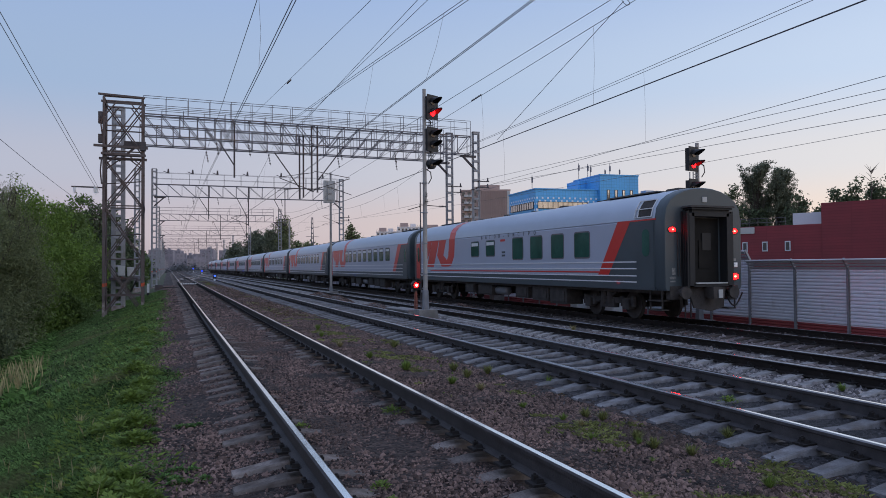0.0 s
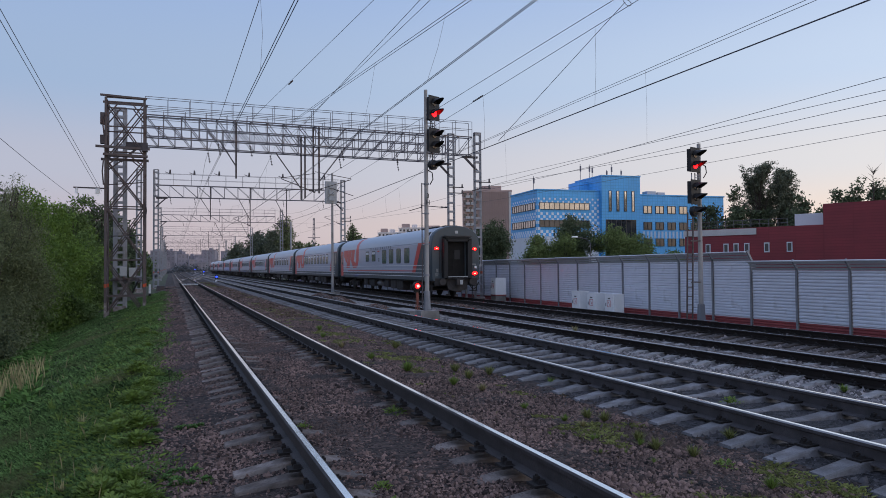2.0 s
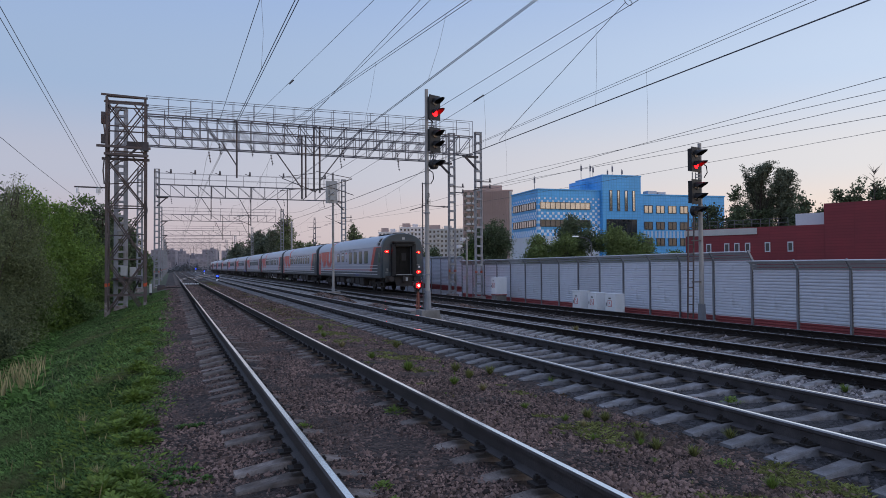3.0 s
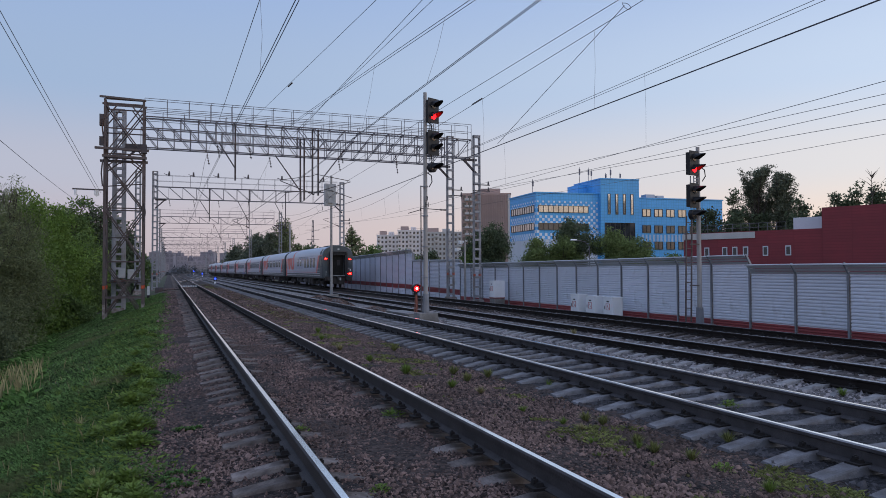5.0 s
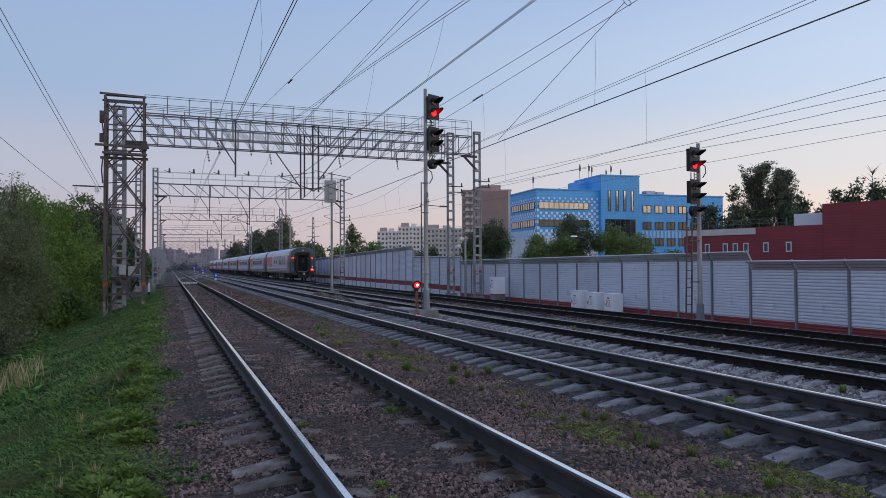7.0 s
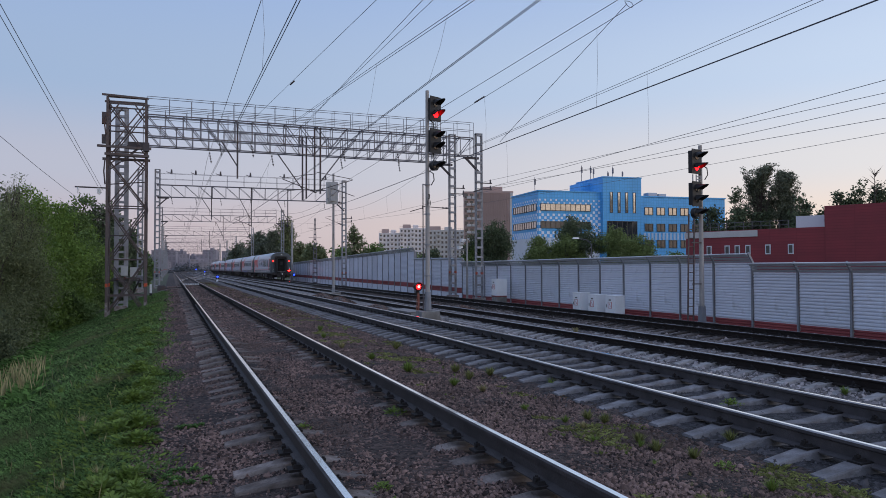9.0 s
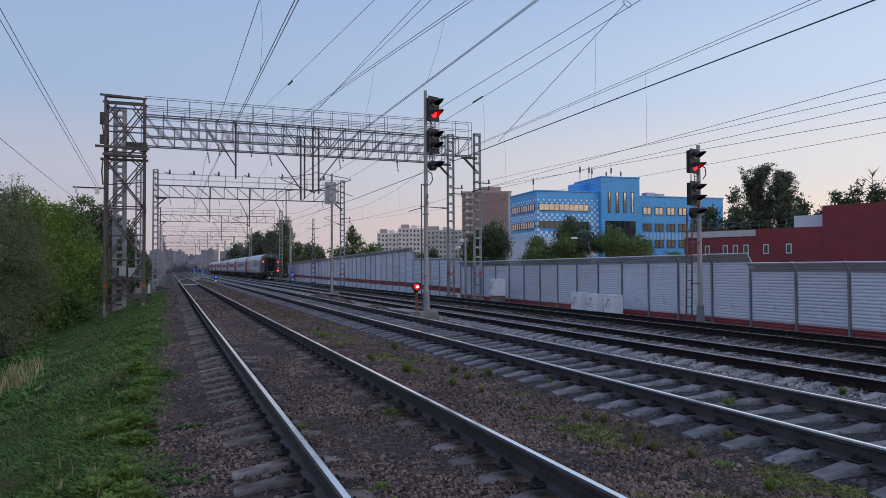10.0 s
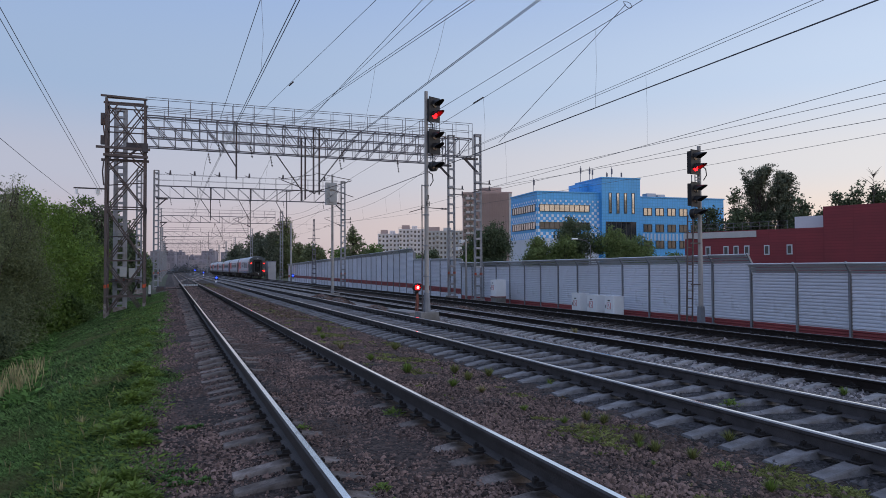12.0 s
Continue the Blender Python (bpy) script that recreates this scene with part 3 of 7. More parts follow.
def gantry(name, y, x0, x1, z0, z1, rail_h, posts, label, mirror=None, panel=0.95, mast=None, mat=STEEL, left=None):
    """A girder over the tracks with a walkway rail, its masts and drop posts."""
    g = thing(name, 0, 0, 0, 0, label, "catenary gantry", "gantries over the tracks")
    part("girder", truss(x0, x1, y, z0, z1, 0.55, panel, mirror=mirror), mat, g)
    for dy in (-0.27, 0.27):
        part("walkway_rail", railing(x0, x1, y + dy, z1, rail_h, panel * 1.25), mat, g)
    for mx, base, top, *wide in mast or ():
        part("mast", channel_mast(mx, y, base, top, *wide), MAST_STEEL, g, "pale steel mast of two channels with battens")
        part("mast_foot", Mesh().box((mx, y, base), (0.75, 0.7, 0.3), taper=0.85), PALE_PAINT, g, "pale concrete foot")
        for q in (-0.21, 0.21):
            part("paint_band", Mesh().box((mx + q, y, base + 1.75), (0.11, 0.22, 0.16)), BAND, g, "red painted band")
        s = -1 if mx > 5 else 1
        b = Mesh()
        b.bar((mx, y, z0 - 1.0), (mx + s * 0.95, y, z0 - 0.1), 0.12).bar((mx, y, z0 - 0.1), (mx + s * 1.1, y, z0 - 0.1), 0.14)
        part("bracket", b, DARK_STEEL, g)
    for px, zb, side in posts:
        b = Mesh()
        b.bar((px, y, zb), (px, y, z1), 0.09)
        if side:
            b.bar((px, y, zb + 0.7), (px + side, y, z0), 0.06)
        part("drop_post", b, DARK_STEEL, g)
    if y < 50:
        g.matrix_basis = Matrix.Translation((19.0, y, 0)) @ pose(0, 0, 0, 0, 0, 2.1) @ Matrix.Translation((-19.0, -y, 0))
    return g


GA, GB = 43.5, 46.9
def lone_mast(x, y, z0, z1):
    m = thing("catenary_mast", x, y, z0, 0, "pale steel channel mast with battens beside the line", "mast")
    part("shaft", channel_mast(0, 0, 0, z1 - z0), MAST_STEEL, m)
    part("mast_foot", Mesh().box((0, 0, 0.1), (0.8, 0.75, 0.45), taper=0.85), PALE_PAINT, m, "pale concrete foot")
    part("equipment_box", Mesh().box((0, -0.25, 1.3), (0.6, 0.3, 0.55)), STEEL, m)


gantry("catenary_gantry", GA, -1.3, 18.5, 8.72, 9.9, 1.0, [(3.55, 6.6, -0.9), (8.05, 6.0, 0), (8.4, 5.9, 1.6)], "grey steel lattice gantry with walkway rail over four tracks", mirror=8.3, mast=[(19.0, -0.72, 10.25)])
gantry("catenary_gantry", GB, -1.6, 17.9, 8.72, 9.9, 1.0, [(7.9, 5.8, -1.6), (8.15, 5.9, 0)], "grey steel lattice gantry with walkway rail over four tracks", mirror=8.3, mast=[(18.45, -0.65, 10.75), (-2.75, -0.9, 10.9, 0.58, 0.28, 0.42)])
gantry("catenary_gantry", 80.0, -1.4, 17.8, 8.85, 10.1, 1.2, [(8.1, 5.9, -1.2), (12.0, 5.9, -1.2), (4.0, 6.6, -1.0)], "grey steel lattice gantry with thin walkway rail", mirror=9.0, panel=1.35, mast=[(18.3, -0.9, 11.3), (-1.35, -0.7, 11.7)])
gantry("catenary_gantry", 128.0, -1.4, 17.2, 9.3, 10.4, 1.1, [(8.3, 6.1, -1.2), (12.6, 6.1, -1.2)], "distant grey steel lattice gantry", mirror=9.0, panel=1.5, mast=[(18.3, -0.9, 11.6), (-1.6, -0.7, 11.6)])
for gy in (175.0, 222.0, 258.0, 296.0, 340.0, 390.0):
    gantry("catenary_gantry", gy, -1.4, 17.2, 8.9, 10.0, 1.0, [(8.3, 6.1, 0)], "distant grey steel lattice gantry", mirror=9.0, panel=2.0, mast=[(18.0, -0.9, 11.0), (-1.8, -0.7, 11.0)])

lone_mast(-3.0, 80.5, -0.95, 11.7)

# ---- wires ----
def run(name, pts, r=0.012, label="thin dark overhead wire", parent=None):
    b = Mesh().tube(pts, r, 5)
    if parent is not None:
        return part(name, b, WIRE, parent)
    return tagged(part(name, b, WIRE), label, "wire", "overhead wires")


def droop(a, c, sag=0.0, n=10):
    """Points of a hanging wire from a to c."""
    a, c = Vector(a), Vector(c)
    return [tuple(a.lerp(c, k / n) - Vector((0, 0, sag * 4 * (k / n) * (1 - k / n)))) for k in range(n + 1)]


def beyond(x, z):
    """Where the wire hangs on the gantries farther on."""
    return [(x, 80.0, z), (x, 128.0, z), (x, 175.0, z), (x, 222.0, z)]


def overhead_line(contact, carrier, far_contact, far_carrier, drops, twin=True):
    """Contact wire, carrying cable and droppers of one track; each wire from behind the camera to the gantry, then on."""
    t = thing("overhead_line", 0, 0, 0, 0, "contact wire, carrying cable and thin droppers above a track", "overhead line", "overhead lines")
    x1 = contact[1][0]
    con = droop(*contact, 0.0) + [q for i in range(4) for q in droop(([contact[1]] + beyond(x1, far_contact))[i], beyond(x1, far_contact)[i], 0.05)[1:]]
    run("contact_wire", con, 0.0085, parent=t)
    if twin:
        run("contact_wire", [(q[0] + 0.06, q[1], q[2] + 0.01) for q in con], 0.0085, parent=t)
    x2 = carrier[1][0]
    top = beyond(x2, far_carrier)
    car = droop(*carrier[:2], carrier[2]) + [q for i in range(4) for q in droop(([carrier[1]] + top)[i], top[i], 1.3)[1:]]
    run("carrying_cable", car, 0.009, parent=t)
    for y in drops:
        a = Vector(con[0]).lerp(Vector(con[10]), (y - con[0][1]) / (con[10][1] - con[0][1]))
        k = max(0, min(9, int((y - car[0][1]) / (car[10][1] - car[0][1]) * 10)))
        c = Vector(car[k]).lerp(Vector(car[k + 1]), (y - car[k][1]) / (car[k + 1][1] - car[k][1]))
        m = a.lerp(c, 0.5) + Vector((0.05, 0.03, 0))
        run("dropper", [tuple(a), tuple(m), tuple(c)], 0.004, parent=t)
    for y0, y1 in ((GA, 80), (80, 128)):
        for k in range(1, 6):
            y = y0 + (y1 - y0) * k / 6
            pick = lambda pts: min(range(len(pts)), key=lambda i: abs(pts[i][1] - y))
            a, c = con[pick(con)], car[pick(car)]
            run("dropper", [a, (c[0], a[1], c[2])], 0.004, parent=t)
    return t


overhead_line(((1.9, -12, 5.441), (1.9, GA, 6.304)), ((1.9, -12, 7.506), (1.9, GA, 7.63), 0.0), 6.2, 8.0, (16.5, 30.0))
overhead_line(((6.58, -12, 6.75), (5.96, GA, 5.85)), ((7.3, -12, 5.9), (6.3, GA, 9.8), -0.1), 6.1, 8.1, (11.5, 17.5, 24.0))
overhead_line(((11.58, -12, 6.14), (10.7, GA, 5.69)), ((11.95, -12, 9.6), (10.44, GA, 7.0), 0.1), 6.1, 8.0, (17.2, 24.5, 31.0))
overhead_line(((16.2, -12, 6.111), (15.97, GA, 5.652)), ((16.35, -12, 8.99), (15.83, GA, 8.13), 0.0), 6.0, 8.1, (21.5, 33.0), twin=False)
for a, c, sag, r in (((7.8, -12, 8.717), (4.55, GA, 10.28), 0, 0.009), ((7.15, -12, 9.572), (5.98, GA, 8.289), 0, 0.009), ((6.97, -12, 8.35), (5.99, GA, 8.637), 0, 0.008), ((11.97, -12, 9.29), (8.32, GA, 6.55), 0, 0.009),
                     ((16.35, -12, 8.79), (15.83, GA, 8.09), 0, 0.009), ((7.42, -12, 5.9), (6.42, GA, 9.8), -0.1, 0.009), ((19.49, -12, 5.875), (18.89, GA, 6.971), 0, 0.009), ((19.67, -12, 5.977), (19.0, GA, 6.323), 0, 0.009), ((19.98, -12, 4.933), (19.15, GA, 6.624), 0, 0.009),
                     ((22.9, -12, 6.0), (19.5, 125, 9.0), 1.2, 0.008), ((-4.2, -12, 10.252), (-3.5, GA, 5.697), 0, 0.009), ((-4.34, -12, 10.243), (-3.58, GA, 5.583), 0, 0.009), ((-5.0, -12, 6.95), (-5.0, 62, 5.7), 0.75, 0.009)):
    run("feeder_wire", droop(a, c, sag), r, "thin dark feeder wire along the line")
run("jumper_wire", droop((11.2, 15.83, 8.358), (11.1, 23.49, 5.956), 0.0), 0.009, "slanting jumper wire between two overhead wires")
jl = Mesh()
jl.tube([(11.14 + 0.11 * math.sin(k * 0.6), 15.83 - 0.25 * math.sin(k * 0.3), 8.42 - 0.13 * (1 - math.cos(k * 0.6))) for k in range(11)], 0.009, 5)
tagged(part("jumper_loop", jl, WIRE), "small loop of jumper wire on the cable", "wire")
for q, way in (((5.24, 33.0, 9.99), (-0.0586, 1, 0.0282)), ((11.0, 24.6, 7.85), (-0.03, 1, -0.05)), ((16.0, 36.5, 5.71), (-0.0041, 1, -0.0083))):
    b = Mesh()
    insulator(b, q, Vector(q) + Vector(way) * 0.9, 6, 0.038)
    tagged(part("insulator", b, DARK_STEEL), "dark string insulator in an overhead wire", "insulator", "wire insulators")

# ---- signals ----
BLACK = material("black_signal_paint", (0.02, 0.019, 0.02), 0.5, spec=0.35, vary=0.3, scale=4, fine=60, bump=0.05)
GREYBOX = material("light_grey_paint", (0.42, 0.43, 0.43), 0.5, vary=0.12, scale=3, fine=40, bump=0.05)
WHITEBOX = material("white_paint", (0.86, 0.87, 0.88), 0.45, vary=0.08, scale=2, fine=30, bump=0.04, stain=0.12, stain_col=(0.5, 0.48, 0.45))
ORANGE = material("orange_cover", (0.22, 0.075, 0.05), 0.6, vary=0.2)
LENS = material("dark_lens", (0.02, 0.02, 0.025), 0.08, vary=0, bump=0, spec=0.8)
RED_LIT = glow("red_signal_glass", (1.0, 0.004, 0.006), 8.0)
RED_HOT = glow("bright_red_glass", (1.0, 0.003, 0.004), 12.0)
BLUE_LIT = glow("blue_signal_glass", (0.02, 0.06, 1.0), 3.5)


def signal_head(parent, x, y, z, lamps, lit=(), face=0.0, width=0.6, pitch=0.42, hood=0.46):
    """A back plate with hooded lamps, facing back along the line."""
    h = lamps * pitch + 0.12
    if lamps > 1:
        shell = Mesh().box((0, 0.09, 0), (width * 0.62, 0.24, h * 0.9)).box((0, -0.03, 0), (width, 0.025, h)).box((0, 0.22, 0), (width * 0.4, 0.06, h * 0.6))
    else:
        shell = Mesh().tube([(0, 0.2, 0), (0, 0.14, 0), (0, -0.03, 0), (0, -0.045, 0)], [0.1, 0.19, 0.2, 0.17], 20)
    head = part("signal_head", shell, BLACK, parent, m=pose(x, y, z, 0, 0, face))
    for k in range(lamps):
        zz = h / 2 - 0.06 - pitch * (k + 0.5)
        part("lens", Mesh().tube([(0, -0.045, zz), (0, -0.06, zz), (0, -0.07, zz)], [0.14, 0.13, 0.06], 18), RED_LIT if k in lit else LENS, head, "lit red lens" if k in lit else "")
        b = Mesh()
        n = 14
        for j in range(n + 1):
            a = radians(-10 + 200 * j / n)
            reach = hood * (0.3 + 0.75 * math.sin(max(0, min(math.pi, a + 0.1))))
            for rr in (0.155, 0.167):
                b.v += [(math.cos(a) * rr, -0.04, zz + math.sin(a) * rr), (math.cos(a) * rr * 0.95, -0.04 - reach, zz + math.sin(a) * rr * 0.95 - 0.03)]
        for j in range(n):
            o = j * 4
            b.f += [(o, o + 4, o + 5, o + 1), (o + 2, o + 3, o + 7, o + 6), (o + 1, o + 5, o + 7, o + 3)]
        b.m = [0] * len(b.f)
        part("hood", b, BLACK, head)
    return head


def mast_signal(x, y, z, top, label, heads, r=0.1):
    s = thing("mast_signal", x, y, z, 0, label, "railway signal", "mast signals")
    part("pole", Mesh().tube([(0, 0, 0.3), (0, 0, top)], [r * 1.15, r * 0.85], 14), POLE, s, "pale round pole", smooth=True)
    part("foot_plate", Mesh().box((0, 0, 0.4), (0.23, 0.23, 0.7), taper=0.8).box((0, 0, 0.06), (0.6, 0.6, 0.12)), POST, s)
    return s


sa = mast_signal(9.35, 26.4, -0.52, 8.87, "tall railway signal on a pale pole, upper lamp red", None, 0.08)
part("foundation", Mesh().box((0, 0, 0.0), (0.85, 0.8, 0.5), taper=0.85), FOUND, sa, "rough concrete block")
signal_head(sa, 0.27, -0.14, 8.14, 2, (1,), face=26)
signal_head(sa, 0.27, -0.14, 6.88, 2, face=26)
signal_head(sa, 0.27, -0.14, 5.92, 1, face=26)
sb = mast_signal(19.3, 22.6, -0.85, 7.0, "railway signal beside the noise wall, one lamp red", None, 0.085)
part("foundation", Mesh().box((0, 0, 0.0), (1.0, 0.8, 0.2), taper=0.9), FOUND, sb)
signal_head(sb, -0.33, -0.14, 6.33, 2, (1,), face=17)
signal_head(sb, -0.33, -0.14, 5.08, 2, face=17)
signal_head(sb, -0.33, -0.14, 4.35, 1, face=17)
dwarf = thing("dwarf_signal", 9.6, 28.3, -0.62, 0, "low signal with a bright red lamp on a stand", "railway signal")
part("stand", Mesh().tube([(0, 0, 0), (0, 0, 1.0)], 0.035, 10), ORANGE, dwarf)
part("head", Mesh().tube([(0, 0.2, 1.25), (0, 0.16, 1.25), (0, -0.02, 1.25), (0, -0.05, 1.25)], [0.08, 0.17, 0.19, 0.17], 18).box((0, 0.1, 1.02), (0.14, 0.14, 0.12)), BLACK, dwarf, smooth=True)
part("visor", Mesh().add([(math.cos(radians(20 + 14 * k)) * 0.18, -0.04 - d, 1.25 + math.sin(radians(20 + 14 * k)) * 0.18) for d in (0, 0.16) for k in range(11)], [(k, k + 1, k + 12, k + 11) for k in range(10)]), BLACK, dwarf)
part("brace", Mesh().bar((-0.09, 0, 0), (-0.04, 0, 0.95), 0.022).bar((0.09, 0, 0), (0.04, 0, 0.95), 0.022).bar((-0.1, 0, 0.4), (0.1, 0, 0.4), 0.025).bar((-0.07, 0, 0.7), (0.07, 0, 0.7), 0.025), ORANGE, dwarf)
part("lens", Mesh().tube([(0, -0.06, 1.25), (0, -0.1, 1.25)], [0.105, 0.08], 16), RED_HOT, dwarf, "bright red lens")
part("lamp_core", Mesh().tube([(0, -0.09, 1.25), (0, -0.11, 1.25)], 0.05, 10), glow("signal_core_glass", (1.0, 0.6, 0.5), 4.0), dwarf, "bright lamp core")
relay = mast_signal(11.0, 51.5, -0.75, 9.0, "signal on a pale pole seen among the tracks", None, 0.085)
part("foundation", Mesh().box((0, 0, 0.1), (1.0, 0.8, 0.6), taper=0.9), FOUND, relay)
part("signal_back", Mesh().box((-0.1, 0, 7.6), (0.8, 0.3, 1.6)), GREYBOX, relay)
for z in (7.15, 7.6, 8.05):
    part("hood", Mesh().tube([(-0.1, 0.12, z), (-0.1, 0.5, z - 0.03)], [0.17, 0.15], 12).box((-0.1, -0.2, z), (0.34, 0.14, 0.3)), GREYBOX, relay)
for cy, w, h in ((28.4, 0.8, 0.93), (29.9, 0.8, 0.93), (31.35, 0.74, 0.98)):
    c = thing("relay_cabinet", 19.385, cy, -0.87, 0, "white metal relay cabinet standing by the noise wall", "cabinet", "relay cabinets")
    part("body", Mesh().box((-0.125, 0, h / 2), (0.5, w * 1.02, h)).box((-0.125, 0, h + 0.02), (0.56, w * 1.06, 0.05)), WHITEBOX, c)
c = thing("relay_cabinet", 19.37, 41.2, -0.85, 0, "tall white relay cabinet on a grey plinth", "cabinet", "relay cabinets")
part("body", Mesh().box((0, 0, 1.01), (0.72, 0.74, 1.06)), WHITEBOX, c)
part("plinth", Mesh().box((0, 0, 0.21), (0.7, 0.7, 0.43)), FOUND, c)
part("red_strip", Mesh().box((0, 0, 0.46), (0.74, 0.76, 0.06)), PANEL_RED, c, "narrow red strip above the plinth")

# ---- train ----
GREY = material("light_grey_coach_paint", (0.39, 0.43, 0.53), 0.34, vary=0.05, scale=1, fine=20, bump=0.02, coat=0.2)
SLATE = material("dark_grey_coach_paint", (0.06, 0.078, 0.089), 0.45, spec=0.35, vary=0.12, scale=1, fine=20, bump=0.02, coat=0.15)
CORAL = material("red_coach_paint", (0.6, 0.036, 0.03), 0.33, vary=0.08, scale=1, fine=20, bump=0.01, coat=0.1)
ROOF = material("silver_coach_roof", (0.42, 0.47, 0.55), 0.38, metal=0.25, vary=0.06, scale=1, fine=20, bump=0.03)
STRIPE = material("white_stripe", (0.7, 0.71, 0.73), 0.4, vary=0.05, bump=0)
GLASS = material("coach_window_glass", (0.03, 0.1, 0.08), 0.15, vary=0.3, scale=1.5, fine=6, bump=0, spec=0.35)
RUBBER = material("black_rubber", (0.012, 0.012, 0.013), 0.7, vary=0.2, bump=0.1)
UNDER = material("dirty_underframe", (0.062, 0.055, 0.052), 0.8, spec=0.25, vary=0.4, scale=4, fine=40, bump=0.3)
DOOR_DARK = material("dark_dirty_door", (0.014, 0.013, 0.012), 0.8, spec=0.2, vary=0.5, scale=3, fine=40, bump=0.2)
TAIL_LIT = glow("tail_lamp_glass", (1.0, 0.0016, 0.002), 22.0)
TAIL_HOT = glow("bright_tail_lamp_glass", (1.0, 0.0012, 0.0014), 34.0)
CORE_LIT = glow("lamp_core_glass", (1.0, 0.32, 0.14), 6.0)
CAR, PITCHY = 24.54, 25.5


def train_y(t):
    """Where the train's rear end is at t seconds."""
    return 18.59 + 10.85 * t - 0.0309 * t * t + 0.000356 * t ** 3


def section(k=1.0, top=4.36, low=1.05):
    """The coach's outline across its width."""
    pts = [(-1.5, low), (-1.55, low + 0.12), (-1.55, 3.3)]
    for j in range(1, 12):
        a = math.pi * j / 12
        pts.append((-1.55 * math.cos(a) * (1 - 0.02 * math.sin(a)), 3.3 + (top - 3.3) * math.sin(a) ** 0.75))
    pts += [(1.55, 3.3), (1.55, low + 0.12), (1.5, low)]
    return [(x * k, low + (z - low) * (1 - (1 - k) * 0.5)) for x, z in pts]


def loft(rings):
    """Skin rings of (y, outline) and close both ends."""
    b = Mesh()
    n = len(rings[0][1])
    for y, ring in rings:
        b.v += [(x, y, z) for x, z in ring]
    for i in range(len(rings) - 1):
        for k in range(n):
            l = (k + 1) % n
            b.f.append((i * n + k, i * n + l, (i + 1) * n + l, (i + 1) * n + k))
    b.f += [tuple(range(n)), tuple(range((len(rings) - 1) * n, len(rings) * n))]
    b.m = [0] * len(b.f)
    return b


def patch(b, pts, side, out=0.004, thick=0.012):
    """A flat panel on a coach side, from (y, z) corners."""
    x0, x1 = side * (1.55 - thick), side * (1.55 + out)
    n = len(pts)
    b.add([(x0, y, z) for y, z in pts] + [(x1, y, z) for y, z in pts],
          [tuple(range(n)), tuple(range(2 * n - 1, n - 1, -1))] + [(k, (k + 1) % n, n + (k + 1) % n, n + k) for k in range(n)])
    return b


def rounded(y0, y1, z0, z1, r, n=3):
    pts = []
    for cy, cz, a0 in ((y1 - r, z1 - r, 0), (y0 + r, z1 - r, 90), (y0 + r, z0 + r, 180), (y1 - r, z0 + r, 270)):
        for k in range(n + 1):
            a = radians(a0 + 90 * k / n)
            pts.append((cy + r * math.cos(a), cz + r * math.sin(a)))
    return pts


def make_bogie(car, y, turning):
    bogie = part("bogie", Mesh(), UNDER, car, m=pose(0, y, 0))
    b = Mesh()
    for s in (-1, 1):
        b.box((s * 1.05, 0, 0.62), (0.16, 2.9, 0.2)).box((s * 1.05, 0, 0.5), (0.22, 0.9, 0.3))
        for ay in (-1.2, 1.2):
            b.box((s * 1.08, ay, 0.5), (0.26, 0.36, 0.34))
            for dy in (-0.32, 0.32):
                b.tube([(s * 1.08, ay + dy, 0.42), (s * 1.08, ay + dy, 0.78)], 0.09, 8)
        for dy in (-0.2, 0.2):
            b.tube([(s * 1.12, dy, 0.5), (s * 1.12, dy, 0.95)], 0.13, 10)
        b.tube([(s * 1.15, -0.6, 0.9), (s * 1.15, 0.5, 0.55)], 0.05, 8)
    b.box((0, 0, 0.75), (2.2, 0.5, 0.25)).box((0, -1.35, 0.68), (2.1, 0.1, 0.12)).box((0, 1.35, 0.68), (2.1, 0.1, 0.12))
    bogie.data = b.mesh("bogie", UNDER)
    for ay in (-1.2, 1.2):
        w = Mesh()
        for s in (-1, 1):
            w.tube([(s * 0.735, 0, 0), (s * 0.755, 0, 0), (s * 0.765, 0, 0), (s * 0.865, 0, 0)], [0.49, 0.49, 0.478, 0.472], 28)
            w.tube([(s * 0.86, 0, 0), (s * 1.0, 0, 0)], [0.14, 0.1], 12)
        w.tube([(-0.9, 0, 0), (0.9, 0, 0)], 0.085, 12)
        wheel = part("wheelset", w, UNDER, bogie, m=pose(0, ay, 0.475), smooth=True)
        turning.append(wheel)


WINDOWS = [4.95, 6.55, 8.15, 9.75, 11.35, 12.95, 14.55, 16.15, 17.4]


def letter(car, sign, s, y):
    """One dark letter on a coach side."""
    word = bpy.data.curves.new("letter", "FONT")
    word.body, word.size, word.extrude = sign, 0.24, 0.004
    holder = bpy.data.objects.new("letter", word)
    text = bpy.data.meshes.new_from_object(holder)
    text.materials.append(SLATE)
    bpy.data.objects.remove(holder)
    part("letter", text, None, car, m=Matrix.Translation((s * 1.558, y, 3.18)) @ Matrix(((0, 0, s, 0), (s, 0, 0, 0), (0, 1, 0, 0), (0, 0, 0, 1))))


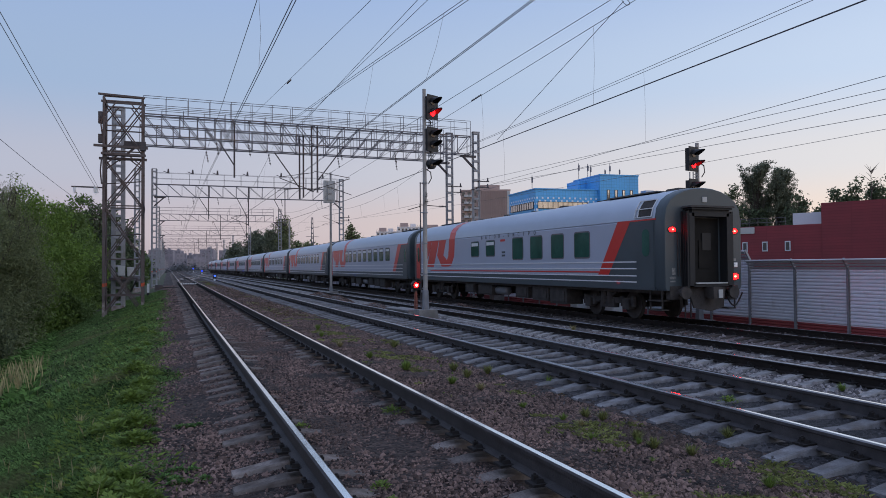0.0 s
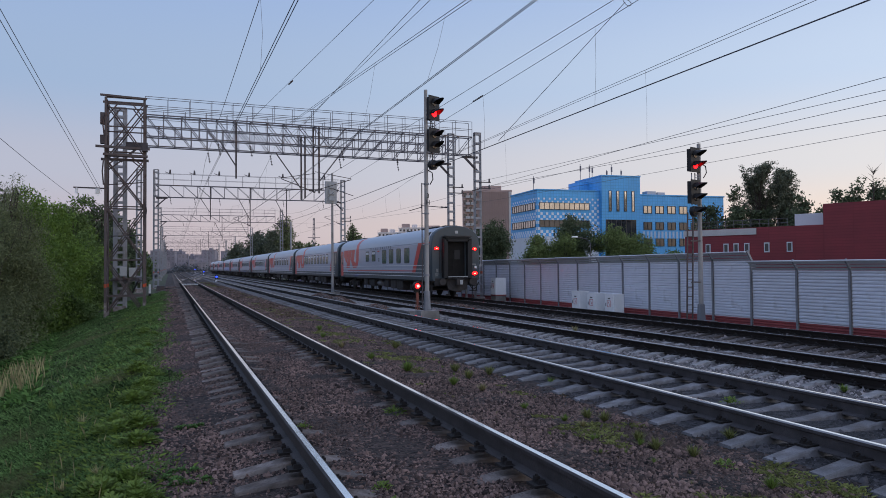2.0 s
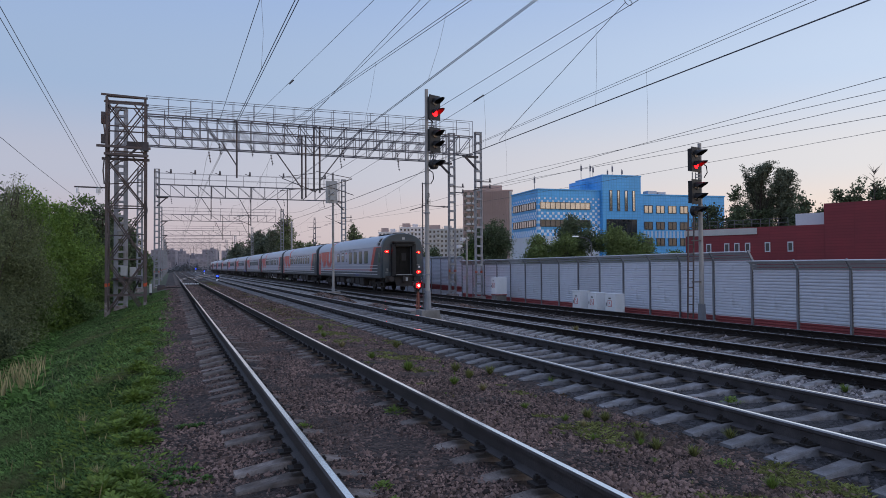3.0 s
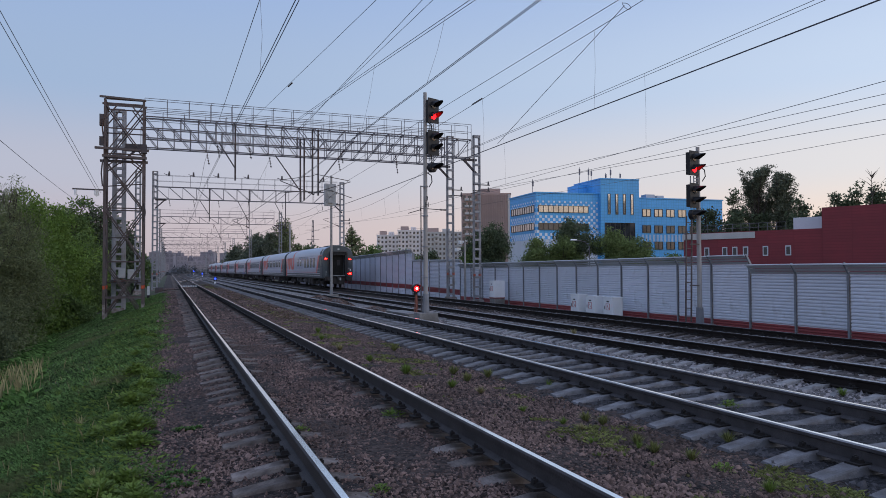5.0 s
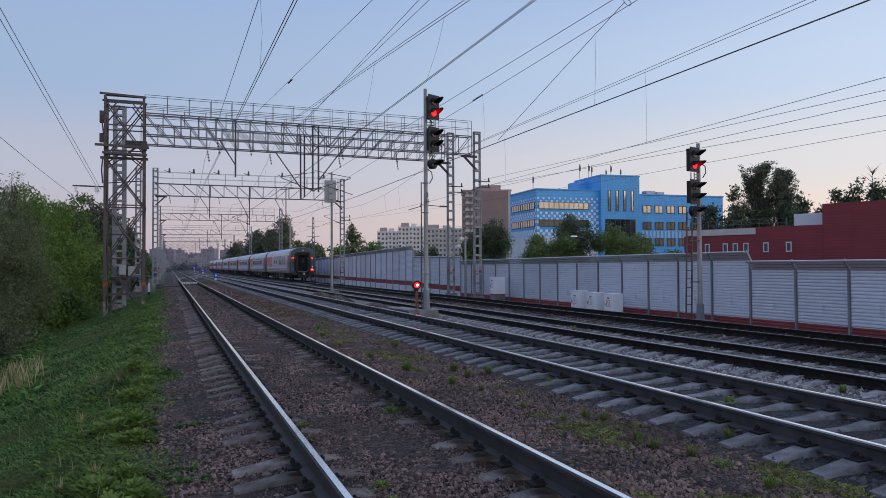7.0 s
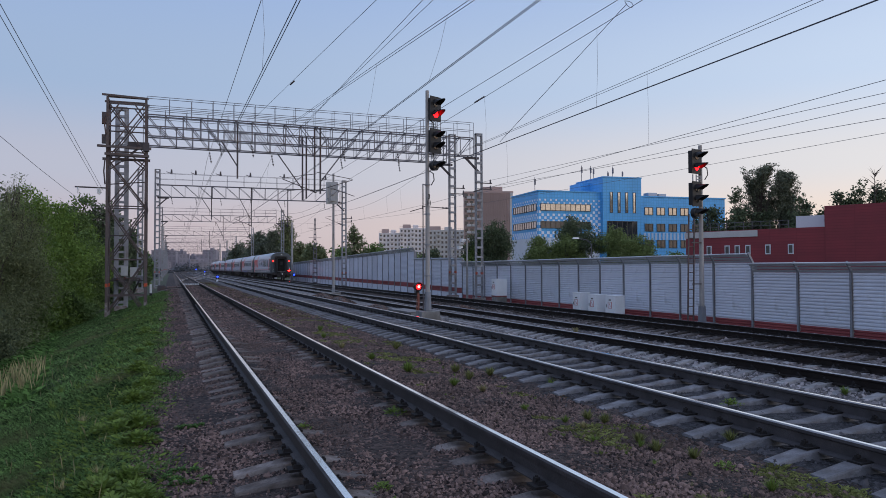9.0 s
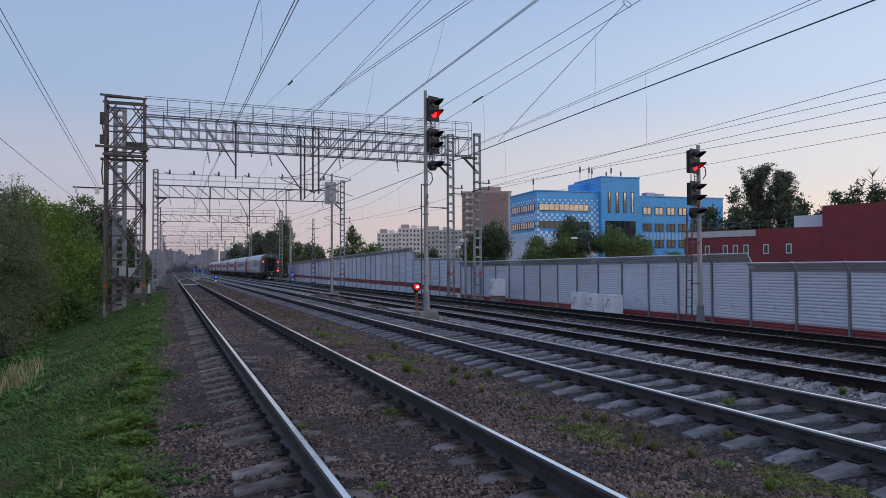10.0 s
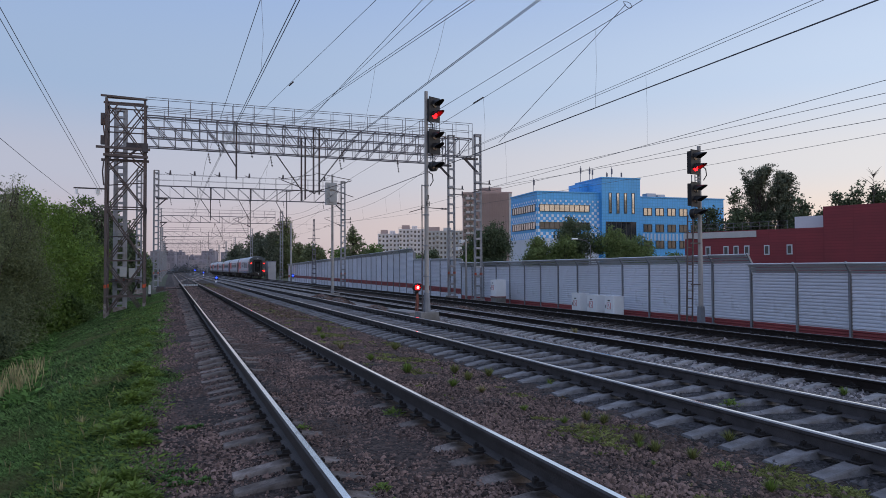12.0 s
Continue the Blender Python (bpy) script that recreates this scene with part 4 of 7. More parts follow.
def make_car(name, label, rear=False, group="train"):
    car = thing(name, 0, 0, 0, 0, label, "railway carriage", group)
    wheels = []
    full = section()
    body = part("body", loft([(0.45, section(1.0, 3.55)), (CAR - 0.45, section(1.0, 3.55))]), GREY, car, "light grey painted coach body")
    roof = [q for q in full if q[1] > 3.34]
    roof = [(-1.552, 3.36)] + roof + [(1.552, 3.36)]
    ring = roof + [(x * 0.9, z - 0.1) for x, z in reversed(roof)]
    part("roof", loft([(0.45, ring), (CAR - 0.45, ring)]), ROOF, car, "silver grey rounded roof", smooth=True)
    for y0, y1 in ((0.45, 0.0), (CAR - 0.45, CAR)):
        part("end_wall", loft([(y0, full), (y0 * 0.4 + y1 * 0.6, section(0.999)), (y0 * 0.12 + y1 * 0.88, section(0.992)), (y1, section(0.975))]), SLATE, car, "dark grey domed end", smooth=True)
    for s in (-1, 1):
        part("skirt", patch(Mesh(), [(0.45, 1.05), (CAR - 0.45, 1.05), (CAR - 0.45, 1.53), (0.45, 1.53)], s, 0.003), SLATE, car, "dark grey lower side")
        part("end_panel", patch(Mesh(), [(0.45, 1.05), (3.3, 1.5), (3.3, 1.55), (1.9, 3.36), (0.45, 3.36)], s, 0.006), SLATE, car)
        part("slash", patch(Mesh(), [(3.05, 1.53), (3.7, 1.53), (2.46, 3.36), (1.72, 3.36)], s, 0.011), CORAL, car, "slanting red stripe")
        part("cant_line", patch(Mesh(), [(0.4, 3.36), (2.4, 3.36), (2.4, 3.31), (0.4, 3.31)], s, 0.013), CORAL, car)
        for z in (1.97, 1.745, 1.505, 1.3):
            part("white_line", patch(Mesh(), [(1.43, z - 0.02), (CAR - 1.3, z - 0.02), (CAR - 1.3, z + 0.02), (1.43, z + 0.02)], s, 0.014), STRIPE, car)
        if rear:
            part("red_line", patch(Mesh(), [(3.2, 1.6), (21.5, 1.6), (21.5, 1.65), (3.2, 1.65)], s, 0.014), CORAL, car)
        # the emblem as plain slanted shapes
        em = Mesh()
        patch(em, [(20.0, 3.34), (18.93, 3.34), (19.37, 2.47), (20.37, 2.48)], s, 0.008)
        patch(em, [(20.37, 2.48), (19.37, 2.47), (18.81, 2.2), (18.66, 1.84), (19.64, 1.84)], s, 0.008)
        patch(em, [(18.81, 2.2), (18.61, 2.43), (17.73, 2.42), (18.18, 1.9), (18.66, 1.84)], s, 0.008)
        patch(em, [(18.45, 3.34), (17.62, 3.34), (17.73, 2.42), (18.61, 2.43)], s, 0.008)
        patch(em, [(21.2, 3.34), (20.1, 3.34), (20.94, 1.83), (22.09, 1.84)], s, 0.008)
        patch(em, [(22.9, 3.34), (21.28, 3.34), (21.6, 2.71), (22.09, 2.25), (22.9, 2.8)], s, 0.009)
        part("emblem", em, CORAL, car, "large red painted emblem")
        arc = [(-1.552, 3.335)] + [q for q in full if q[1] > 3.36 and q[0] < -0.62][:4]
        tip = Mesh()
        pts = [(s * abs(x) * 1.006, z + 0.006) for x, z in arc]
        for (xa, za), (xb, zb) in zip(pts, pts[1:]):
            tip.add([(xa, 17.6, za), (xa, 18.42, za), (xb, 18.36, zb), (xb, 17.55, zb)], [(0, 1, 2, 3)])
        part("emblem_tip", tip, CORAL, car)
        for y0, y1, mat in ((0.5, 1.32, SLATE), (CAR - 1.3, CAR - 0.5, CORAL)):
            door = part("door", patch(Mesh(), rounded(y0, y1, 1.12, 3.28, 0.08), s, 0.016), mat, car)
            part("door_window", patch(Mesh(), rounded((y0 + y1) / 2 - 0.19, (y0 + y1) / 2 + 0.19, 2.14, 3.03, 0.185, 5), s, 0.022), GLASS, door)
        wins = [(4.28, 5.3, 2.17, 3.09), (6.15, 7.08, 2.17, 3.09), (7.89, 8.88, 2.17, 3.09), (9.62, 10.6, 2.17, 3.09), (12.54, 13.5, 2.36, 3.06), (14.41, 15.34, 2.36, 3.06)] if rear else [(y - 0.48, y + 0.48, 2.3, 3.15) for y in WINDOWS]
        for y0, y1, z0, z1 in wins:
            w = part("window", patch(Mesh(), rounded(y0 - 0.05, y1 + 0.05, z0 - 0.05, z1 + 0.05, 0.12), s, 0.01), STEEL, car)
            part("pane", patch(Mesh(), rounded(y0, y1, z0, z1, 0.09), s, 0.016), GLASS, w)
            if z1 - z0 < 0.9:
                part("vent_pane", patch(Mesh(), [(y0 + 0.05, z1 - 0.2), (y1 - 0.05, z1 - 0.2), (y1 - 0.05, z1 - 0.04), (y0 + 0.05, z1 - 0.04)], s, 0.019), STRIPE, w)
        if rear:
            for k, sign in enumerate("ВАГОН-БИСТРО"):
                letter(car, sign, s, (14.1 - 0.5 * k) if s < 0 else (8.6 + 0.5 * k))
            marks = Mesh()
            patch(marks, [(11.4, 3.0), (11.9, 3.0), (11.9, 3.1), (11.4, 3.1)], s, 0.01)
            part("small_mark", marks, CORAL, car)
            marks = Mesh()
            for z in (2.45, 2.3):
                patch(marks, [(11.4, z), (11.75, z), (11.75, z + 0.09), (11.4, z + 0.09)], s, 0.01)
            part("number_bars", marks, SLATE, car)
    # gangways
    for y, d in ((0, -1), (CAR, 1)):
        dep = 0.34 if d < 0 else 0.4
        for sx in (-1, 1):
            part("gangway_side", Mesh().box((sx * 0.74, y + d * dep / 2, 2.35), (0.2, dep, 2.3)), RUBBER, car, "black rubber gangway wall")
            for k in range(4):
                part("bellows_rib", Mesh().box((sx * 0.87, y + d * dep * (k + 0.5) / 4, 2.35), (0.07, dep / 7, 2.42)), RUBBER, car)
        part("gangway_top", Mesh().box((0, y + d * dep / 2, 3.5), (1.46, dep, 0.22)).box((0, y + d * (dep / 2 + 0.02), 3.63), (1.6, dep + 0.1, 0.05)), RUBBER, car)
        part("gangway_floor", Mesh().box((0, y + d * dep / 2, 1.22), (1.36, dep, 0.1)), RUBBER, car)
        part("end_door", Mesh().box((0, y + d * 0.01, 2.3), (1.1, 0.04, 2.1)).box((0, y + d * 0.04, 2.2), (0.5, 0.03, 0.9)), DOOR_DARK, car)
        for sx in (-1, 1):
            part("buffer", Mesh().tube([(sx * 0.95, y, 0.98), (sx * 0.95, y + d * 0.22, 0.98), (sx * 0.95, y + d * 0.23, 0.98), (sx * 0.95, y + d * 0.3, 0.98)], [0.12, 0.12, 0.21, 0.2], 14), UNDER, car)
            part("step", Mesh().box((sx * 1.35, y - d * 0.55, 0.72), (0.3, 0.7, 0.04)).box((sx * 1.35, y - d * 0.55, 0.42), (0.3, 0.6, 0.04)).bar((sx * 1.45, y - d * 0.25, 0.4), (sx * 1.45, y - d * 0.25, 1.05), 0.04).bar((sx * 1.45, y - d * 0.85, 0.4), (sx * 1.45, y - d * 0.85, 1.05), 0.04), UNDER, car)
        part("apron", Mesh().add([(-0.75, y + d * 0.12, 1.15), (0.75, y + d * 0.12, 1.15), (0.62, y + d * 0.16, 0.5), (0.1, y + d * 0.18, 0.38), (-0.55, y + d * 0.16, 0.5), (-0.75, y + d * 0.06, 1.15), (0.75, y + d * 0.06, 1.15), (0.62, y + d * 0.1, 0.5), (0.1, y + d * 0.12, 0.38), (-0.55, y + d * 0.1, 0.5)], [(0, 1, 2, 3, 4), (9, 8, 7, 6, 5), (0, 5, 6, 1), (1, 6, 7, 2), (2, 7, 8, 3), (3, 8, 9, 4), (4, 9, 5, 0)]), UNDER, car, "dark hanging apron plate")
        part("coupler", Mesh().box((0, y + d * 0.15, 0.98), (0.26, 0.7, 0.3)).box((0.05, y + d * 0.45, 0.98), (0.42, 0.3, 0.36)), UNDER, car)
        part("buffer_beam", Mesh().box((0, y - d * 0.08, 0.98), (2.7, 0.2, 0.42)), UNDER, car)
    part("gangway_sill", Mesh().box((0, -0.3, 1.28), (1.24, 0.14, 0.04)), GREYBOX, car)
    # underframe
    part("underframe", Mesh().box((0, CAR / 2, 1.02), (2.7, CAR - 0.6, 0.16)).box((0, CAR / 2, 0.9), (0.5, CAR - 2, 0.2)), UNDER, car)
    for y, l, h in ((7.2, 1.3, 0.62), (8.7, 1.4, 0.55), (10.4, 1.2, 0.5), (14.4, 1.6, 0.5), (16.3, 1.2, 0.45)):
        for s in (-1, 1):
            part("equipment_box", Mesh().box((s * 1.0, y + s * 0.3, 0.95 - h / 2), (0.75, l, h)).box((s * 1.385, y + s * 0.3, 0.95 - h / 2), (0.03, l * 0.8, h * 0.7)), UNDER, car)
    part("air_tank", Mesh().tube([(-1.0, 12.2, 0.68), (-1.0, 12.25, 0.68), (-1.0, 13.6, 0.68), (-1.0, 13.65, 0.68)], [0.12, 0.2, 0.2, 0.12], 14), POST, car, "grey air tank", smooth=True)
    for y in (3.77, CAR - 3.77):
        make_bogie(car, y, wheels)
    # roof fittings
    for c, size in (((0, 3.0, 4.36), (1.3, 3.2, 0.06)), ((0, 8.5, 4.38), (0.5, 0.5, 0.1)), ((0, 14, 4.38), (0.5, 0.5, 0.1)), ((0, 21, 4.36), (1.1, 3.0, 0.06)), ((0.0, 1.0, 4.36), (0.9, 0.7, 0.09)), ((0, 5.6, 4.37), (0.35, 0.6, 0.08)), ((0, 11.2, 4.37), (0.35, 0.6, 0.08)), ((0, 17.2, 4.37), (0.35, 0.6, 0.08))):
        part("roof_vent", Mesh().box(c, size, taper=0.85), UNDER, car)
    if rear:
        for s in (-1, 1):
            g = Mesh()
            for (x0, z0), (x1, z1) in (((1.565, 3.44), (1.5, 3.68)), ((1.49, 3.72), (1.3, 3.98))):
                g.add([(s * x0, 0.62, z0), (s * x0, 1.3, z0), (s * x1, 1.3, z1), (s * x1, 0.62, z1), (s * (x0 - 0.06), 0.62, z0), (s * (x0 - 0.06), 1.3, z0), (s * (x1 - 0.06), 1.3, z1), (s * (x1 - 0.06), 0.62, z1)],
                      [(0, 1, 2, 3), (7, 6, 5, 4), (0, 4, 5, 1), (1, 5, 6, 2), (2, 6, 7, 3), (3, 7, 4, 0)])
            part("air_grille", g, UNDER, car)
            frame_bars = Mesh()
            for y in (0.6, 1.32, 1.5):
                frame_bars.bar((s * 1.572, y, 3.42), (s * 1.5, y, 3.7), 0.03).bar((s * 1.5, y, 3.7), (s * 1.3, y, 4.0), 0.03)
            for x, z in ((1.575, 3.43), (1.508, 3.7), (1.31, 3.99)):
                frame_bars.bar((s * x, 0.6, z), (s * x, 1.5, z), 0.03)
            part("grille_frame", frame_bars, STRIPE, car, "pale frame round the grille")
        for x, z, mat, r in ((-1.24, 2.98, TAIL_LIT, 0.11), (1.22, 2.95, TAIL_LIT, 0.11), (-0.72, 2.98, TAIL_LIT, 0.022), (1.22, 1.47, TAIL_HOT, 0.14)):
            flat = Matrix.Translation((x, 0, z)) @ Matrix.Diagonal((1.25, 1, 0.75, 1))
            part("lamp_housing", Mesh().tube([(0, 0.03, 0), (0, -0.02, 0)], r * 1.3, 14), UNDER, car, m=flat)
            part("tail_lamp", Mesh().tube([(0, -0.015, 0), (0, -0.035, 0), (0, -0.045, 0)], [r, r * 0.9, r * 0.5], 14), mat, car, "lit red tail lamp", m=flat)
            part("lamp_core", Mesh().tube([(0, -0.04, 0), (0, -0.055, 0)], r * 0.28, 10), CORE_LIT, car, "bright lamp core", m=flat)
        part("roof_lamp", Mesh().box((0.05, 0.02, 3.96), (0.19, 0.08, 0.17)), GREYBOX, car)
        smear = material("worn_pale_lettering", (0.3, 0.3, 0.29), 0.7, vary=0.5, scale=9, fine=30, bump=0, stain=0.7, stain_col=(0.06, 0.075, 0.085), stain_scale=6)
        for x, z, w, h in ((-1.2, 1.66, 0.13, 0.22), (-1.24, 1.45, 0.24, 0.08), (-1.24, 1.34, 0.2, 0.05), (1.18, 2.02, 0.22, 0.08)):
            part("worn_mark", Mesh().box((x, 0.0 if abs(x) > 1 else 0.005, z), (w, 0.02, h)), smear, car, "worn pale illegible marking")
        for x in (-1.05, -0.95, 1.05):
            part("grab_rail", Mesh().tube([(x, -0.03, 1.5), (x, -0.03, 2.9)], 0.018, 6), UNDER, car)
        part("white_plate", Mesh().box((1.27, -0.01, 1.85), (0.13, 0.04, 0.15)), WHITEBOX, car)
        part("gangway_door_pane", Mesh().box((0.05, -0.06, 2.6), (0.34, 0.02, 0.55)), RUBBER, car)
        part("gangway_hood", Mesh().box((0, -0.2, 3.7), (1.75, 0.5, 0.06), taper=0.95), UNDER, car)
        part("coupling_light_plate", Mesh().box((0.1, -0.62, 0.95), (0.16, 0.03, 0.26)), GREYBOX, car)
        part("hose", Mesh().tube([(0.75 + 0.7 * k / 8, -0.1, 0.95 - 0.42 * math.sin(math.pi * k / 8)) for k in range(9)], 0.025, 6), RUBBER, car)
    return car, wheels


bistro, bistro_wheels = make_car("buffet_carriage", "grey buffet carriage with red slash, dark end and red tail lamps", True)
coach, coach_wheels = make_car("passenger_carriage", "grey passenger carriage with red emblem and dark lower side")
COACHES = [(coach, coach_wheels)]
for k in range(11):
    c = copy_thing(coach, pose(0, 0, 0))
    COACHES.append((c, []))

# ---- small trackside things ----
HUT_WALL = material("pale_hut_sheet", (0.4, 0.4, 0.43), 0.6, vary=0.15, scale=1, fine=15, bump=0.1, stain=0.2, stain_col=(0.25, 0.22, 0.2))
hut = thing("trackside_hut", 19.55, 150.0, -1.0, 0, "pale grey sheet metal hut beside the line", "hut")
part("wall", Mesh().box((0, 2.0, 1.95), (1.6, 4.0, 3.9)), HUT_WALL, hut)
part("roof", Mesh().box((0, 2.0, 3.96), (1.8, 4.3, 0.12), taper=0.95), STEEL, hut, "grey metal roof")
for k in range(5):
    part("rib", Mesh().box((-0.7 + 0.35 * k, -0.015, 1.95), (0.04, 0.03, 3.8)), HUT_WALL, hut)
WOOD_WHITE = material("white_painted_board", (0.62, 0.62, 0.62), 0.7, vary=0.2, scale=6, bump=0.1)
SIGN_RED = material("red_sign_ink", (0.5, 0.05, 0.04), 0.6, vary=0.1, bump=0)


def blue_dwarf(x, y, z, h=0.9, r=0.15):
    s = thing("shunting_signal", x, y, z, 0, "low shunting signal with a small blue lamp", "railway signal", "blue shunting signals")
    part("stand", Mesh().tube([(0, 0, 0), (0, 0, h)], 0.05, 8).box((0, 0, 0.05), (0.4, 0.4, 0.2)), POST, s)
    part("head", Mesh().box((0, 0.08, h + 0.15), (0.4, 0.22, 0.55)), BLACK, s)
    part("lens", Mesh().tube([(0, -0.04, h + 0.2), (0, -0.09, h + 0.2)], [r, r * 0.8], 14), BLUE_LIT, s, "lit blue lens")
    part("plate", Mesh().box((0, -0.05, h * 0.45), (0.3, 0.03, 0.3)), WHITEBOX, s)


blue_dwarf(5.5, 95, -0.45, 0.6, 0.12)
blue_dwarf(8.7, 282, -0.65, 1.5, 0.2)
blue_dwarf(8.9, 214, -0.65, 0.9, 0.16)
blue_dwarf(19.2, 121, -1.0, 1.1)

# ladder and cables on the signal by the wall
ladder = Mesh()
for dx in (-0.62, -0.36):
    ladder.bar((dx - 0.1, -0.05, 0.2), (dx, -0.05, 4.3), 0.045)
for k in range(12):
    z = 0.4 + k * 0.33
    ladder.bar((-0.72 + 0.1 * z / 4.3, -0.05, z), (-0.46 + 0.1 * z / 4.3, -0.05, z), 0.03)
ladder.bar((-0.5, -0.05, 3.2), (0, -0.05, 3.2), 0.05).bar((-0.5, -0.05, 1.6), (0, -0.05, 1.6), 0.04)
part("ladder", ladder, RUST_STEEL, sb, "narrow rusty steel ladder")
for s, zz in ((sb, (4.1, 3.9, 5.9)), (sa, (5.4, 6.2, 7.4))):
    for k, z in enumerate(zz):
        part("cable", Mesh().tube([(0.12, -0.1, z - 0.25), (0.22, -0.16, z - 0.05), (0.2, -0.14, z + 0.2), (0.05, -0.1, z + 0.3)], 0.022, 6), RUBBER, s)
for z in (1.6, 2.8, 4.0, 5.15):
    part("clamp", Mesh().tube([(0, 0, z), (0, 0, z + 0.05)], 0.11, 12).bar((-0.22, -0.04, z + 0.02), (0, -0.04, z + 0.02), 0.035), POST, sa)
part("pole_collar", Mesh().tube([(0, 0, 0.3), (0, 0, 1.0)], [0.145, 0.12], 12), POST, sa)
part("pole_conduit", Mesh().tube([(-0.2, -0.04, 0.3), (-0.2, -0.04, 5.2)], 0.022, 6), DARK_STEEL, sa)
for sign, z in (("3", 4.62), ("Н", 4.36)):
    word = bpy.data.curves.new("letter", "FONT")
    word.body, word.size, word.extrude, word.align_x = sign, 0.26, 0.003, "CENTER"
    holder = bpy.data.objects.new("letter", word)
    text = bpy.data.meshes.new_from_object(holder)
    text.materials.append(BLACK)
    bpy.data.objects.remove(holder)
    part("letter", text, None, sa, "black painted letter", m=pose(0.03, -0.107, z, 90, 0, 12))

for s, sx, zz in ((sa, 0.27, (7.5, 6.32)), (sb, -0.33, (5.7, 4.72))):
    for z in zz:
        part("bracket", Mesh().bar((sx - 0.1, -0.08, z - 0.14), (sx - 0.1, -0.08, z + 0.14), 0.03).bar((sx + 0.06, -0.08, z - 0.14), (sx + 0.06, -0.08, z + 0.14), 0.03).bar((0, -0.05, z - 0.05), (sx + 0.06, -0.08, z - 0.05), 0.03).bar((0, -0.05, z + 0.06), (sx + 0.06, -0.08, z + 0.06), 0.03), POST, s)

# fronts of the white cabinets
for ob in [q for q in scene.objects if q.name.startswith("relay_cabinet")]:
    tall = "tall" in ob["label"]
    z0, h, w = (0.52, 0.95, 0.62) if tall else (0.08, 0.8, 0.66)
    part("cabinet_door", Mesh().box((-0.37 if tall else -0.385, 0, z0 + h / 2), (0.03, w, h)), WHITEBOX, ob)
    part("door_handle", Mesh().box((-0.4 if tall else -0.41, w * 0.38, z0 + h * 0.5), (0.03, 0.03, 0.14)), POST, ob)
    sign = Mesh()
    for a, c in (((-0.14, -0.14), (0.14, -0.14)), ((0.14, -0.14), (0.14, 0.14)), ((0.14, 0.14), (-0.14, 0.14)), ((-0.14, 0.14), (-0.14, -0.14)), ((-0.05, -0.08), (0.05, 0.08))):
        sign.bar((-0.39 if tall else -0.404, a[0], z0 + h * 0.55 + a[1]), (-0.39 if tall else -0.404, c[0], z0 + h * 0.55 + c[1]), 0.015)
    part("warning_mark", sign, SIGN_RED, ob, "small red outlined mark")
    part("label_bar", Mesh().box((-0.39 if tall else -0.404, 0.0, z0 + h * 0.85), (0.01, 0.18, 0.05)), BLACK, ob)

# crossover between the two near tracks, and the white boards between the rails
cross = thing("crossover_track", 0, 0, 0, 0, "rails of a crossover joining two tracks", "railway track", kind="structure")
for sgn in (-1, 1):
    pts = []
    for k in range(41):
        y = 88 + 66 * k / 40
        u = k / 40
        pts.append((1.837 + sgn * GAUGE + (6.404 - 1.837) * u * u * (3 - 2 * u), y, 0.003 - 0.1 * u))
    b = Mesh().sweep(RAIL, pts)
    part("rail", b.mesh("rail", RAIL_TOP, True), None, cross)
boards = thing("track_boards", 1.76, 71.6, -0.12, 0, "row of white boards laid between the rails", "track boards")
for k in range(7):
    part("board", Mesh().box((-0.62 + k * 0.21, 0, 0.05), (0.13, 1.2, 0.1)), WOOD_WHITE, boards)

post = thing("marker_post", -1.35, 56.0, -0.6, 0, "short white marker post with a black base", "marker post")
part("shaft", Mesh().box((0, 0, 0.55), (0.16, 0.16, 0.7)), WOOD_WHITE, post)
part("base", Mesh().box((0, 0, 0.1), (0.17, 0.17, 0.3)), BLACK, post)

machine = thing("point_machine", -0.75, 66.5, -0.5, 0, "dark grey point machine beside the crossover rails", "point machine")
part("case", Mesh().box((0, 0, 0.22), (0.7, 0.9, 0.4), taper=0.9).box((0, 0, 0.44), (0.6, 0.75, 0.06)), DARK_STEEL, machine)
for dy in (-0.2, 0.2):
    part("rod", Mesh().bar((0.3, dy, 0.22), (1.9, dy, 0.26), 0.05), IRON, machine)
part("cover_plate", Mesh().box((1.05, 0.0, 0.18), (1.0, 0.7, 0.05)), FOUND, machine)

# poles behind the tracks
pole = thing("concrete_pole", 19.5, 125, -1.0, 0, "tall pale concrete pole beside the wall", "pole")
part("shaft", Mesh().tube([(0, 0, 0), (0, 0, 10.3)], [0.2, 0.13], 10), POLE, pole, smooth=True)
part("bracket", Mesh().bar((-0.4, 0, 6.4), (0.5, 0, 6.4), 0.1), DARK_STEEL, pole)
lat = thing("lattice_mast", 19.6, 104.5, -1.0, 0, "slender tapering lattice mast with short arms", "mast")
part("shaft", lattice_mast(Mesh(), 0, 0, 0, 9.6, 0.55, 0.55, 0.3, 0.05, 0.7), STEEL, lat)
for z in (6.8, 8.2):
    part("arm", Mesh().bar((-0.9, 0, z), (0.9, 0, z), 0.06), STEEL, lat)
lampp = thing("lamp_post", 19.85, 47.6, -0.95, 0, "grey post with two small floodlights by the wall", "lamp post")
part("shaft", Mesh().tube([(0, 0, 0), (0, 0, 4.4)], [0.09, 0.07], 10), POLE, lampp)
for dy, dz in ((0.35, 4.3), (1.0, 3.8)):
    part("floodlight", Mesh().box((-0.15, dy, dz), (0.3, 0.4, 0.22)), WHITEBOX, lampp)
    part("arm", Mesh().bar((0, 0, dz - 0.1), (-0.1, dy, dz - 0.05), 0.05), DARK_STEEL, lampp)
street = thing("street_lamp", 49.5, 78.0, -1.4, 0, "slim street lamp with a pale curved head", "street lamp")
